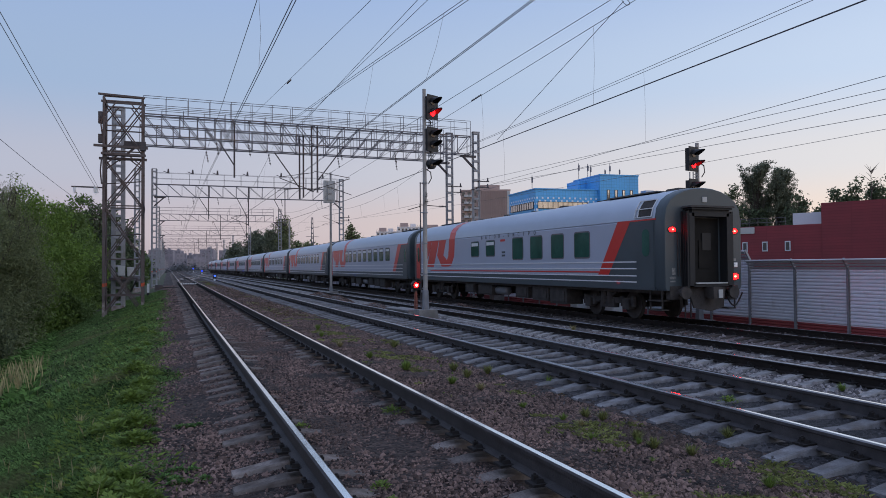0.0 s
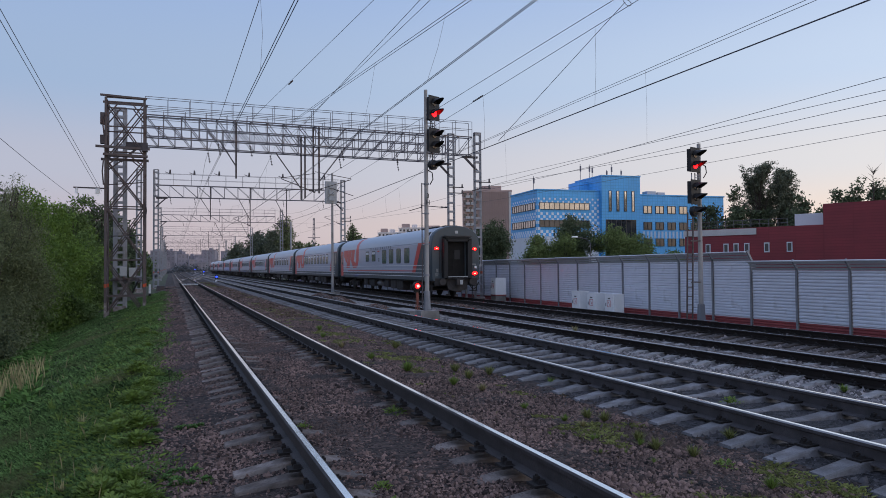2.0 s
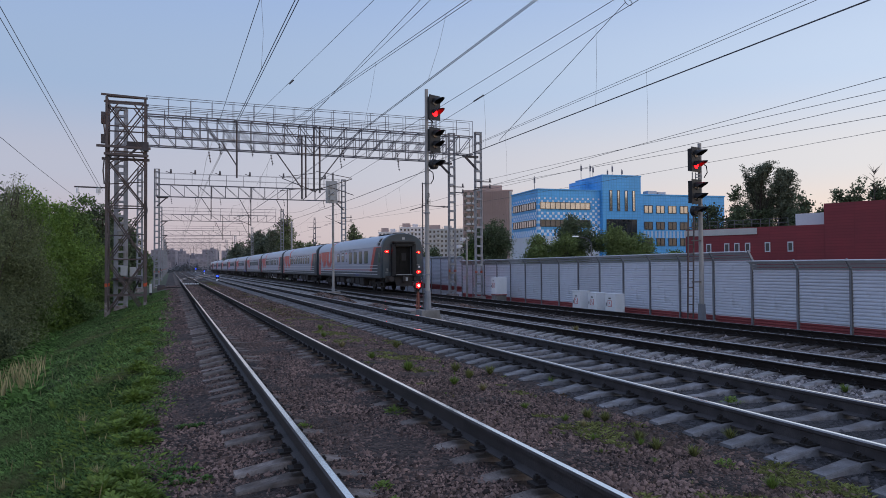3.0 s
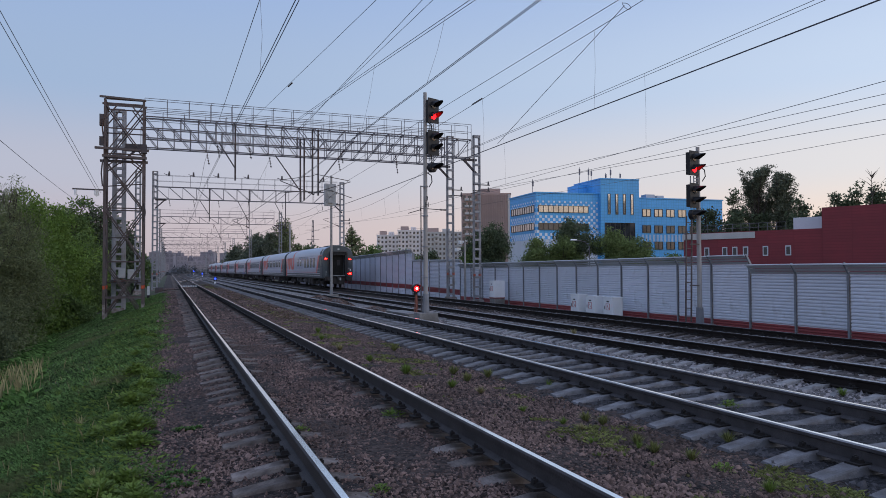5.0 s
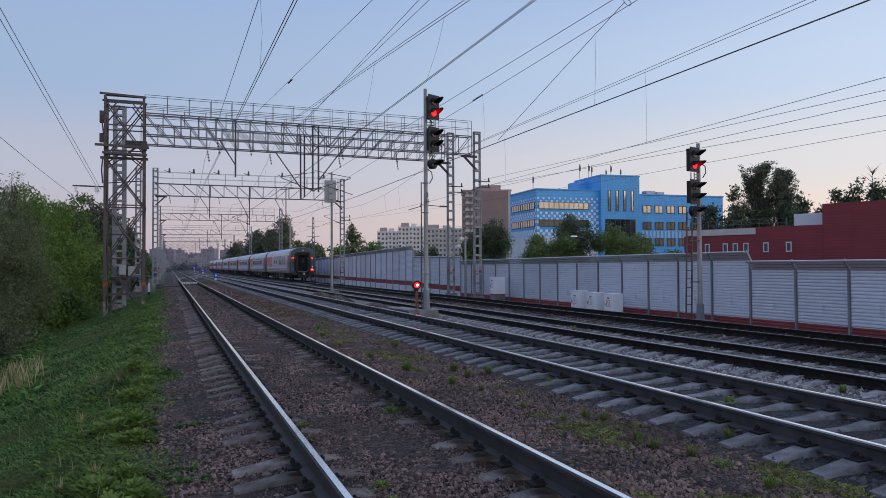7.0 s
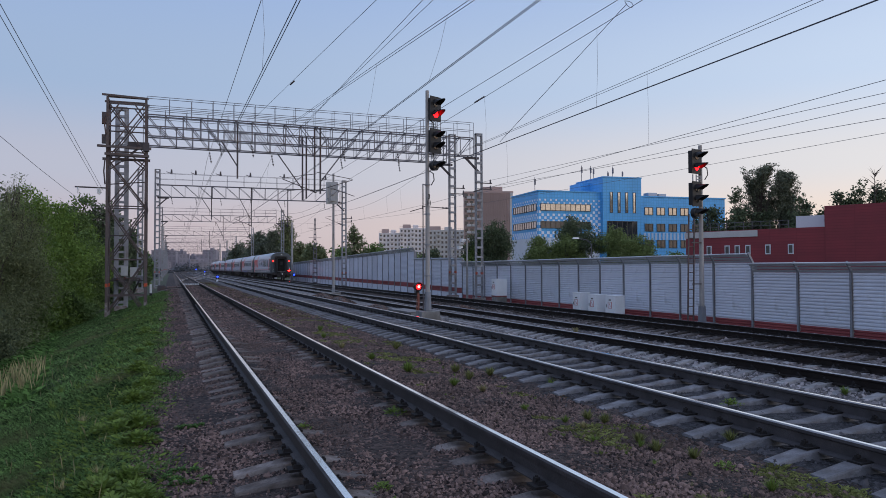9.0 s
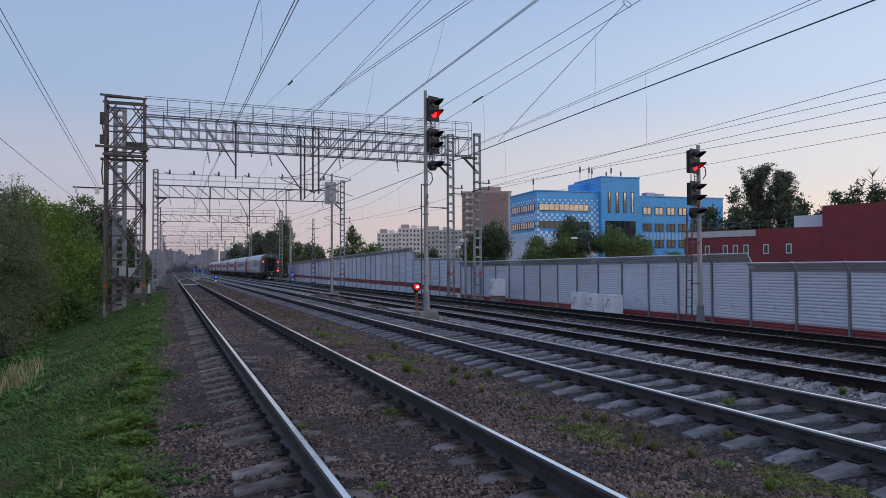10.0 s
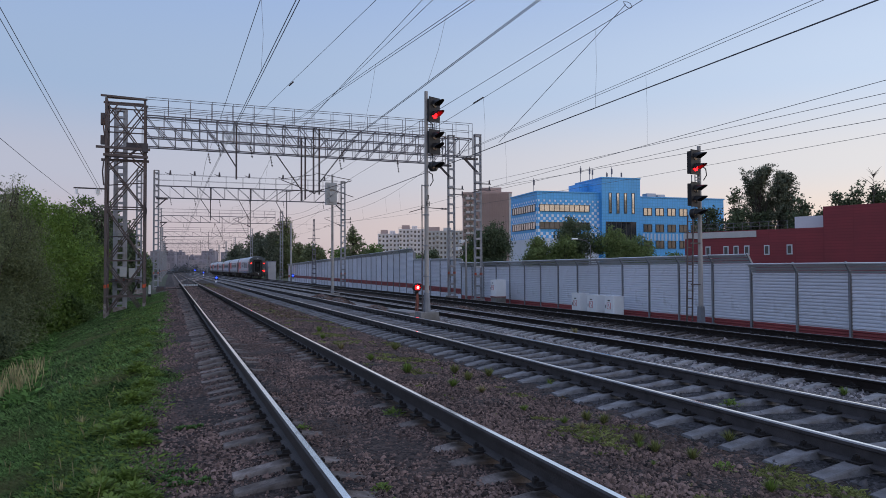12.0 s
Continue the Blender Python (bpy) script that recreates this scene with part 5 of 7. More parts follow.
part("shaft", Mesh().tube([(0, 0, 0), (0, 0, 5.6), (-0.5, 0.2, 6.2), (-1.5, 0.5, 6.4)], [0.09, 0.06, 0.05, 0.05], 8), STEEL, street)
part("head", Mesh().box((-1.9, 0.6, 6.45), (0.8, 0.35, 0.16), taper=0.8), WHITEBOX, street)

# insulators and fittings on the girders
for gy, xs, z in ((GA, (2.6, 4.4, 9.9, 13.4), 8.72), (GB, (2.2, 6.0, 10.5, 14.5), 8.72), (80.0, (0.0, 2.4, 4.9, 8.0, 11.6, 16.0), 8.85), (128.0, (2.0, 7.0, 12.5), 9.3)):
    for x in xs:
        b = insulator(Mesh(), (x, gy, z - 0.05), (x + 0.12, gy, z - 0.75), 4, 0.07)
        tagged(part("insulator", b, DARK_STEEL), "hanging dark insulator string under a girder", "insulator", "girder insulators")
for x in (0.0, 2.4, 4.9, 8.0, 11.6, 16.2):
    b = Mesh().tube([(x, 80, 11.3), (x, 80, 11.75)], [0.12, 0.07], 8).bar((x, 80, 11.32), (x - 0.5, 80, 11.5), 0.06)
    tagged(part("insulator", b, DARK_STEEL), "upright insulator on the girder railing", "insulator", "girder insulators")


def cantilever(mx, y, zt, x1, zc, label="hinged steel arm carrying the overhead wire"):
    """A hinged arm from a mast to the wire over a track, with its stay and registration arm."""
    c = thing("cantilever", mx, y, zt, 0, label, "cantilever arm", "cantilever arms")
    d = x1 - mx
    part("tube", Mesh().bar((0, 0, -0.9), (d * 0.95, 0, -0.15), 0.042), DARK_STEEL, c)
    part("stay", Mesh().bar((0, 0, 0.25), (d * 0.95, 0, -0.1), 0.035), DARK_STEEL, c)
    part("insulator", insulator(Mesh(), (0, 0, -0.9), (d * 0.18, 0, -0.76), 5, 0.08), DARK_STEEL, c)
    part("registration_arm", Mesh().bar((d * 0.45, 0, -0.75), (d, 0, zc - zt + 0.1), 0.035), DARK_STEEL, c)
    return c


def level_arm(mx, y, z, reach):
    """A level arm over a track with a drooping steady arm at its end."""
    c = thing("cantilever", mx, y, z, 0, "level steel arm steadying the overhead wire", "cantilever arm", "cantilever arms")
    part("tube", Mesh().bar((-0.25, 0, 0), (-reach * 0.72, 0, 0.1), 0.05), DARK_STEEL, c)
    part("insulator", insulator(Mesh(), (-0.3, 0, 0.02), (-0.8, 0, 0.03), 5, 0.07), DARK_STEEL, c)
    part("registration_arm", Mesh().bar((-reach * 0.7, 0, 0.28), (-reach * 0.72, 0, -0.08), 0.04).bar((-reach * 0.7, 0, 0.0), (-reach, 0, -0.28), 0.05), DARK_STEEL, c)


level_arm(18.45, GB, 5.55, 3.1)
cantilever(18.0, 80.0, 7.2, 16.1, 6.0)
cantilever(8.25, GA, 6.9, 6.1, 5.9)
cantilever(8.25, GA, 7.0, 10.6, 5.75)
cantilever(8.1, 80.0, 6.9, 6.2, 6.1)
cantilever(12.0, 80.0, 6.9, 10.9, 6.1)
for y, mx in ((GA, 19.0), (GB, 18.45), (80.0, 18.3)):
    for z in (7.1, 6.7):
        a = thing("feeder_bracket", mx, y, z, 0, "short steel bracket with an insulator on a mast", "bracket", "feeder brackets")
        part("arm", Mesh().bar((-0.25, 0, -0.1), (0.95, 0, -0.1), 0.06), DARK_STEEL, a)
        part("insulator", Mesh().tube([(0.85, 0, -0.1), (0.85, 0, 0.15)], [0.07, 0.04], 8), DARK_STEEL, a)
arm = thing("feeder_bracket", -3.18, 41.9, 5.7, 0, "long steel bracket carrying feeder wires on the tower", "bracket", "feeder brackets")
part("arm", Mesh().bar((0.1, 0, 0), (-1.55, 0, 0.02), 0.07), DARK_STEEL, arm)
for dx in (-0.35, -0.45, -1.4):
    part("insulator", Mesh().tube([(dx, 0, 0), (dx, 0, -0.3)], [0.06, 0.05], 8), WHITEBOX, arm)
for c, size, z in (((-2.55, 45.9), (0.36, 0.35, 0.55), 1.0), ((-2.08, 46.1), (0.34, 0.35, 0.55), 0.95), ((-2.75, 46.3), (0.4, 0.3, 0.5), 3.4)):
    q = thing("mast_box", c[0], c[1], z, 0, "pale metal equipment box fixed to a mast", "equipment box", "mast boxes")
    part("body", Mesh().box((0, 0, size[2] / 2), size).box((0, -size[1] / 2 - 0.01, size[2] / 2), (size[0] * 0.8, 0.02, size[2] * 0.8)), GREYBOX, q)
    part("bracket", Mesh().bar((0, 0, 0.1), (-2.75 - c[0], 46.9 - c[1], 0.1), 0.06), DARK_STEEL, q)
platform = thing("service_platform", -2.4, 45.6, 0.85, 0, "small dark steel platform on the mast", "platform")
part("deck", Mesh().box((0, 0, 0), (1.5, 1.1, 0.08)), DARK_STEEL, platform)
for sx in (-0.7, 0.7):
    part("strut", Mesh().bar((sx, 0.5, -0.02), (sx * 0.4, 1.3, -0.9), 0.06), DARK_STEEL, platform)

# trough and spoil beside the tall signal
trough = thing("cable_trough", 9.3, 28.9, -0.66, 4, "low concrete cable trough with a pale lid", "cable trough")
part("channel", Mesh().box((0, 0, 0.12), (0.7, 2.6, 0.24)), FOUND, trough)
part("lid", Mesh().box((0, 0, 0.27), (0.78, 2.6, 0.06)), CONCRETE_PALE, trough, "pale lid slab")


def heap(x, y, w, l, h, seed):
    """A low spoil heap of crushed stone."""
    b = Mesh()
    n, m = 18, 10
    z0 = ground_z(x, y) - 0.04
    b.v = [(0, 0, h)]
    for j in range(1, m + 1):
        for i in range(n):
            a, r = 2 * math.pi * i / n, j / m
            bump = 0.35 * noise.noise(Vector((math.cos(a) * r * 2 + seed, math.sin(a) * r * 2, 0.3)))
            b.v.append((math.cos(a) * r * w, math.sin(a) * r * l, max(0.0, h * (1 - r) ** 0.8 * (1 + bump))))
    b.f = [(0, 1 + i, 1 + (i + 1) % n) for i in range(n)]
    for j in range(m - 1):
        for i in range(n):
            o, q = 1 + j * n, 1 + (j + 1) * n
            b.f.append((o + i, q + i, q + (i + 1) % n, o + (i + 1) % n))
    b.m = [0] * len(b.f)
    t = tagged(part("spoil_mound", b, BALLAST_FAR, m=pose(x, y, z0)), "low heap of spoil and crushed stone by the track", "spoil mound", "spoil mounds")
    r = np.random.RandomState(seed)
    k = 700
    a, q = r.uniform(0, 6.283, k), r.uniform(0, 1, k) ** 0.6
    s = 0.035 * r.uniform(0.6, 1.6, k)
    v = np.array([(1, 0, 0), (0, 1, 0), (-1, 0, 0), (0, -1, 0), (0, 0, 1), (0, 0, -1)])[None] * (1 + 0.4 * r.uniform(-1, 1, (k, 6, 3))) * s[:, None, None]
    v += np.stack([np.cos(a) * q * w, np.sin(a) * q * l, h * (1 - q) ** 0.8], 1)[:, None]
    faces = [(0, 1, 4), (1, 2, 4), (2, 3, 4), (3, 0, 4), (1, 0, 5), (2, 1, 5), (3, 2, 5), (0, 3, 5)]
    g = Mesh()
    g.v = [tuple(p) for p in v.reshape(-1, 3)]
    g.f = [tuple(i + 6 * j for i in f) for j in range(k) for f in faces]
    g.m = [0] * len(g.f)
    tagged(part("loose_stone", g, STONE, t), kind="stuff")


heap(9.3, 33.5, 0.7, 2.4, 0.32, 3)
heap(9.2, 41.5, 0.8, 3.0, 0.42, 4)
heap(9.5, 48.0, 0.9, 2.6, 0.4, 5)
heap(13.7, 33.5, 0.7, 2.2, 0.3, 6)
heap(13.6, 37.8, 0.6, 1.8, 0.25, 7)

# ---- buildings ----
BLUE = material("blue_cladding", (0.105, 0.44, 0.84), 0.5, vary=0.1, scale=0.3, fine=6, bump=0.02, per_object=0.06)
def panelled(mat, width, height, dark=0.72):
    """Add the thin joints of cladding panels to a material."""
    n, l = mat.node_tree.nodes, mat.node_tree.links
    b = n["Principled BSDF"]
    old = b.inputs["Base Color"].links[0].from_socket
    co = n.new("ShaderNodeTexCoord")
    sep = n.new("ShaderNodeSeparateXYZ")
    add = n.new("ShaderNodeMath")
    com = n.new("ShaderNodeCombineXYZ")
    l.new(co.outputs["Object"], sep.inputs[0])
    l.new(sep.outputs["X"], add.inputs[0])
    l.new(sep.outputs["Y"], add.inputs[1])
    l.new(add.outputs[0], com.inputs["X"])
    l.new(sep.outputs["Z"], com.inputs["Y"])
    br = n.new("ShaderNodeTexBrick")
    br.offset = 0.0
    br.inputs["Scale"].default_value, br.inputs["Mortar Size"].default_value = 1.0, 0.035
    br.inputs["Brick Width"].default_value, br.inputs["Row Height"].default_value = width, height
    br.inputs["Color1"].default_value, br.inputs["Color2"].default_value = (1, 1, 1, 1), (0.9, 0.92, 0.94, 1)
    br.inputs["Mortar"].default_value = (dark, dark, dark, 1)
    l.new(com.outputs[0], br.inputs["Vector"])
    mx = n.new("ShaderNodeMix")
    mx.data_type, mx.blend_type = "RGBA", "MULTIPLY"
    mx.inputs["Factor"].default_value = 1.0
    l.new(old, mx.inputs["A"])
    l.new(br.outputs["Color"], mx.inputs["B"])
    l.new(mx.outputs["Result"], b.inputs["Base Color"])


panelled(BLUE, 0.62, 0.62)
BLUE_LIGHT = material("pale_blue_cladding", (0.78, 0.82, 0.88), 0.45, vary=0.08, scale=0.3, fine=6, bump=0.02)
STRIPE_PALE = material("pale_stripe_cladding", (0.42, 0.55, 0.72), 0.45, vary=0.08, scale=0.3, fine=6, bump=0.02)
WHITE_WALL = material("white_cladding", (0.6, 0.63, 0.68), 0.5, vary=0.08, scale=0.3, fine=6, bump=0.02)
MIRROR_PANE = material("window_pane", (0.55, 0.5, 0.45), 0.08, metal=0.75, vary=0.3, scale=0.6, fine=3, bump=0.02, spec=1.0)
DARK_PANE = material("dark_window_pane", (0.05, 0.055, 0.065), 0.08, metal=0.25, vary=0.6, scale=0.9, fine=3, bump=0.02, spec=1.0)
PALE_PANE = material("bright_window_pane", (0.85, 0.78, 0.7), 0.12, metal=0.85, vary=0.15, scale=0.6, fine=3, bump=0.02, spec=1.0)
FRAME = material("dark_window_frame", (0.08, 0.07, 0.065), 0.5, vary=0.1, bump=0)
REDWALL = material("dark_red_cladding", (0.235, 0.032, 0.042), 0.65, vary=0.15, scale=0.4, fine=12, bump=0.05)
panelled(REDWALL, 3.0, 0.32, 0.8)
PALE = material("pale_render", (0.5, 0.49, 0.48), 0.8, vary=0.15, scale=0.5, fine=10, bump=0.1)
FLATS = material("white_flats_panel", (0.78, 0.72, 0.7), 0.8, vary=0.12, scale=0.1, fine=2, bump=0)
BROWN = material("brown_tower_panel", (0.42, 0.31, 0.28), 0.85, vary=0.15, scale=0.2, fine=4, bump=0.1)


def window_unit(parent, data, x, y, z, rz=0):
    """A framed window set 6 cm into its wall, from shared meshes."""
    w = part("window", data[0], None, parent, m=pose(x, y, z, 0, 0, rz))
    part("pane", data[1], None, w)
    return w


def window_data(w, h, mullions=1, pane=None, fr=0.08):
    b = Mesh()
    b.box((0, -0.02, fr / 2), (w, 0.14, fr)).box((0, -0.02, h - fr / 2), (w, 0.14, fr))
    for k in range(mullions + 2):
        b.box((-w / 2 + fr / 2 + (w - fr) * k / (mullions + 1), -0.02, h / 2), (fr, 0.14, h))
    g = Mesh().box((0, 0.02, h / 2), (w - fr, 0.06, h - fr))
    return b.mesh("window", FRAME), g.mesh("pane", pane or MIRROR_PANE)


office = thing("office_building", 70.8, 131.5, -1.5, -4.1, "blue clad office building with chequered corner and roof tower", "building")
o = office
part("corner_block", Mesh().box((7.2, 7.15, 9.3), (14.4, 14.3, 18.6)), BLUE, o, "blue block with a chequered pattern")
part("right_wing", Mesh().box((34.5, 7.15, 9.0), (22.0, 14.3, 18.0)), BLUE, o)
part("tower_front", Mesh().box((19.0, 5.0, 10.9), (9.2, 12.0, 21.8)), BLUE, o)
part("tower_back", Mesh().box((19.8, 7.6, 10.6), (15.0, 5.2, 21.2)), BLUE, o)
b = Mesh()
for z, h in ((18.6, 0.25),):
    b.box((7.2, 7.15, z + 0.1), (14.7, 14.6, 0.25)).box((34.6, 7.15, 18.1), (22.2, 14.6, 0.25)).box((19.0, 5.0, 21.9), (9.4, 12.2, 0.25))
part("parapet", b, BLUE, o)
# chequers on the corner block, front and side
S = 0.62
tile = [Mesh().box((0, -0.03, 0), (S * k, 0.06, S * k)).mesh("chequer", BLUE_LIGHT) for k in (0.96, 0.8, 0.6)]
for j in range(13):
    z = 9.4 + j * S
    for i in range(23):
        if (i + j) % 2 == 0 and not (j in (2, 3, 4, 8, 9, 10) and 0 < i < 20):
            part("chequer", tile[min(2, j // 5)], None, o, m=pose(0.35 + i * S, 0, z))
    for i in range(22):
        if (i + j) % 2 == 0 and not (j in (2, 3, 4, 8, 9, 10) and 0 < i < 21):
            part("chequer", tile[min(2, j // 5)], None, o, m=pose(0, 0.4 + i * S, z, 0, 0, -90))
part("pale_base", Mesh().box((7.0, -0.05, 4.5), (14.0, 0.1, 9.0)).box((-0.05, 7.1, 4.5), (0.1, 14.2, 9.0)), WHITE_WALL, o, "pale lower wall")
wd_top, wd_low = window_data(2.1, 1.7, 1, None, 0.12), window_data(2.1, 1.7, 1, DARK_PANE, 0.14)
stripe = Mesh().box((0, -0.03, 0), (0.5, 0.06, 1.5)).mesh("stripe", STRIPE_PALE)
for k in range(17):
    part("stripe", stripe, None, o, m=pose(25.0 + k * 0.92, 0, 9.45))
for k in range(11):
    part("stripe", stripe, None, o, m=pose(0.6 + k * 1.24, -0.1, 8.3))
for z in (14.1, 10.55, 7.0, 3.5):
    wd = wd_top if z > 14 else wd_low
    for k in range(5):
        window_unit(o, wd, 25.9 + k * 2.98 + 0.1, -0.03, z - 0.02)
wd = window_data(11.5, 1.45, 9)
window_unit(o, wd, 6.2, -0.1, 14.6)
window_unit(o, window_data(11.5, 1.45, 9, DARK_PANE), 6.2, -0.1, 10.95)
wd = window_data(12.4, 1.5, 9)
window_unit(o, wd, -0.1, 7.0, 14.6, -90)
window_unit(o, wd, -0.1, 7.0, 10.95, -90)
wd = window_data(0.66, 4.4, 0, PALE_PANE, 0.1)
for k in range(4):
    window_unit(o, wd, 16.35 + k * 1.83, -1.03, 14.35)
window_unit(o, window_data(7.2, 8.4, 5, DARK_PANE), 18.9, -1.03, 4.2)
for x, y, h in ((13.1, 6, 3.4), (15.3, 6, 3.4), (16.0, 6, 3.0), (19.0, 5, 2.2), (20.2, 5, 3.3), (22.6, 5, 2.4), (-0.2 + 0.8, 3, 3.2)):
    base = 21.8 if x > 10 else 18.6
    part("aerial", Mesh().tube([(x, y, base), (x, y, base + h)], 0.07, 6).box((x, y - 0.1, base + h * 0.7), (0.3, 0.2, h * 0.35)), STEEL, o)
part("roof_plant", Mesh().box((29.0, 4, 18.7), (2.2, 2, 1.2)).box((31.5, 4, 18.6), (1.8, 2, 1.0)), PALE, o)

shed = thing("red_building", 68.04, 59.76, -1.5, math.degrees(math.atan2(0.9207, -0.39025)), "dark red clad low building with small white windows", "building")
part("long_wing", Mesh().box((8.2, -6, 3.65), (16.6, 12, 7.3)), REDWALL, shed)
part("tall_block", Mesh().box((-15.0, -7, 4.8), (29.9, 14.2, 9.6)), REDWALL, shed)
part("white_block", Mesh().box((1.9, -5, 8.0), (3.7, 6, 1.5)), WHITE_WALL, shed)
part("roof_band", Mesh().box((12.0, 0.04, 6.85), (9.2, 0.12, 0.75)), PALE, shed, "pale roof edge")
b = Mesh()
for k in range(12):
    b.bar((4 + k * 1.05, -0.4, 7.3), (4 + k * 1.05, -0.4, 8.25), 0.05)
for z in (7.75, 8.25):
    b.bar((4, -0.4, z), (15.6, -0.4, z), 0.05)
part("roof_railing", b, STEEL, shed)
wf = Mesh().box((0, 0.03, 0.55), (0.62, 0.1, 1.15))
wf2 = Mesh().box((0, 0.085, 0.55), (0.4, 0.03, 0.9))
wf, wf2 = wf.mesh("window", WHITE_WALL), wf2.mesh("pane", FRAME)
for u in (3.62, 6.2, 8.55, 9.85, 11.1, 13.4):
    w = part("window", wf, None, shed, m=pose(u, 0, 4.35))
    part("pane", wf2, None, w)


def block(name, x, y, rz, w, d, h, storeys, bays, wall_mat, label, balconies=False, pane=None):
    """A distant block of flats with rows of windows."""
    t = thing(name, x, y, -2.5, rz, label, "building", "distant flats")
    part("wall", Mesh().box((0, d / 2, h / 2), (w, d, h)), wall_mat, t)
    part("roof", Mesh().box((0, d / 2, h + 0.3), (w + 0.4, d + 0.4, 0.6)).box((w * 0.1, d / 2, h + 1.6), (w * 0.2, d * 0.5, 2.4)), wall_mat, t)
    sw, sh = w / bays, h / storeys
    data = window_data(sw * 0.5, sh * 0.5, 1, pane, 0.1)
    for j in range(storeys):
        for i in range(bays):
            window_unit(t, data, -w / 2 + (i + 0.5) * sw, -0.04, j * sh + sh * 0.3)
    if balconies:
        b = Mesh()
        for j in range(storeys):
            for i in range(0, bays, 3):
                b.box((-w / 2 + (i + 0.5) * sw, -0.6, j * sh + sh * 0.22), (sw * 0.9, 1.2, sh * 0.36))
        part("balconies", b, wall_mat, t)
    return t


apartment_tower = thing("apartment_tower", 124.0, 274.0, -2.5, -22, "brown apartment tower with a ribbed face and stacked balconies", "building", "distant flats")
part("wall", Mesh().box((0, 9, 17.5), (20.5, 18, 35)), BROWN, apartment_tower)
part("roof", Mesh().box((0, 9, 35.3), (20.9, 18.4, 0.7)).box((2.0, 9, 36.8), (8.5, 8, 2.6)), BROWN, apartment_tower)
fin = Mesh().box((0, -0.25, 17.5), (0.4, 0.5, 35)).mesh("facade_fin", BROWN)
for k in range(13):
    part("facade_fin", fin, None, apartment_tower, m=pose(-3.2 + k * 0.95, 0, 0))
part("end_strip", Mesh().box((9.6, -0.2, 17.5), (1.2, 0.4, 35)), PALE, apartment_tower, "pale strip at the corner")
flat_window = window_data(1.3, 1.5, 1, DARK_PANE, 0.12)
balcony = Mesh().box((0, -0.6, 0.5), (1.9, 1.2, 1.0)).mesh("balcony", PALE)
for j in range(12):
    for x in (-9.2, -6.9, -4.7):
        window_unit(apartment_tower, flat_window, x, -0.04, j * 2.9 + 1.2)
    for x in (-8.05, -5.8):
        part("balcony", balcony, None, apartment_tower, m=pose(x, 0, j * 2.9 + 0.6))
for x, y, rz, w, h, storeys, bays, mat in ((137.0, 462.0, -22, 15.0, 26.5, 9, 6, FLATS), (150.5, 455.0, -22, 17.0, 29.5, 10, 7, FLATS), (172.0, 452.0, -22, 26.0, 28.5, 9, 10, PALE)):
    flats = block("apartment_block", x, y, rz, w, 14, h, storeys, bays, mat, "pale block of flats far behind the trees", True, DARK_PANE)
    rail = Mesh()
    for k in range(round(w / 1.5) + 1):
        rail.bar((-w / 2 + k * 1.5, 0.2, h + 0.5), (-w / 2 + k * 1.5, 0.2, h + 1.7), 0.12)
    rail.bar((-w / 2, 0.2, h + 1.7), (w / 2, 0.2, h + 1.7), 0.12)
    part("roof_railing", rail, BROWN, flats)
    part("roof_hut", Mesh().box((-w * 0.25, 6, h + 1.9), (w * 0.3, 5, 2.8)), BROWN, flats, "brown lift hut on the roof")

# ---- plants ----
LEAF_DARK = material("dark_leaf", (0.115, 0.145, 0.08), 0.7, vary=0.3, scale=0.5, fine=4, per_island=0.45, bump=0, spec=0.25, thin=0.35)
LEAF = material("green_leaf", (0.145, 0.21, 0.065), 0.7, vary=0.3, scale=0.5, fine=4, per_island=0.4, bump=0, spec=0.25, thin=0.35)
LEAF_GREY = material("grey_green_leaf", (0.185, 0.21, 0.1), 0.7, vary=0.3, scale=0.5, fine=4, per_island=0.4, bump=0, spec=0.25, thin=0.35)
LEAF_PALE = material("pale_green_leaf", (0.185, 0.24, 0.085), 0.7, vary=0.3, scale=0.5, fine=4, per_island=0.4, bump=0, spec=0.25, thin=0.35)
LEAF_POPLAR = material("dusky_leaf", (0.165, 0.185, 0.125), 0.7, vary=0.3, scale=0.5, fine=4, per_island=0.4, bump=0, spec=0.25, thin=0.35)
LEAF_BRIGHT = material("bright_green_leaf", (0.19, 0.285, 0.06), 0.65, vary=0.3, scale=0.5, fine=4, per_island=0.35, bump=0, spec=0.25, thin=0.35)
BARK = material("bark", (0.07, 0.055, 0.045), 0.95, vary=0.4, scale=5, fine=40, bump=0.5)


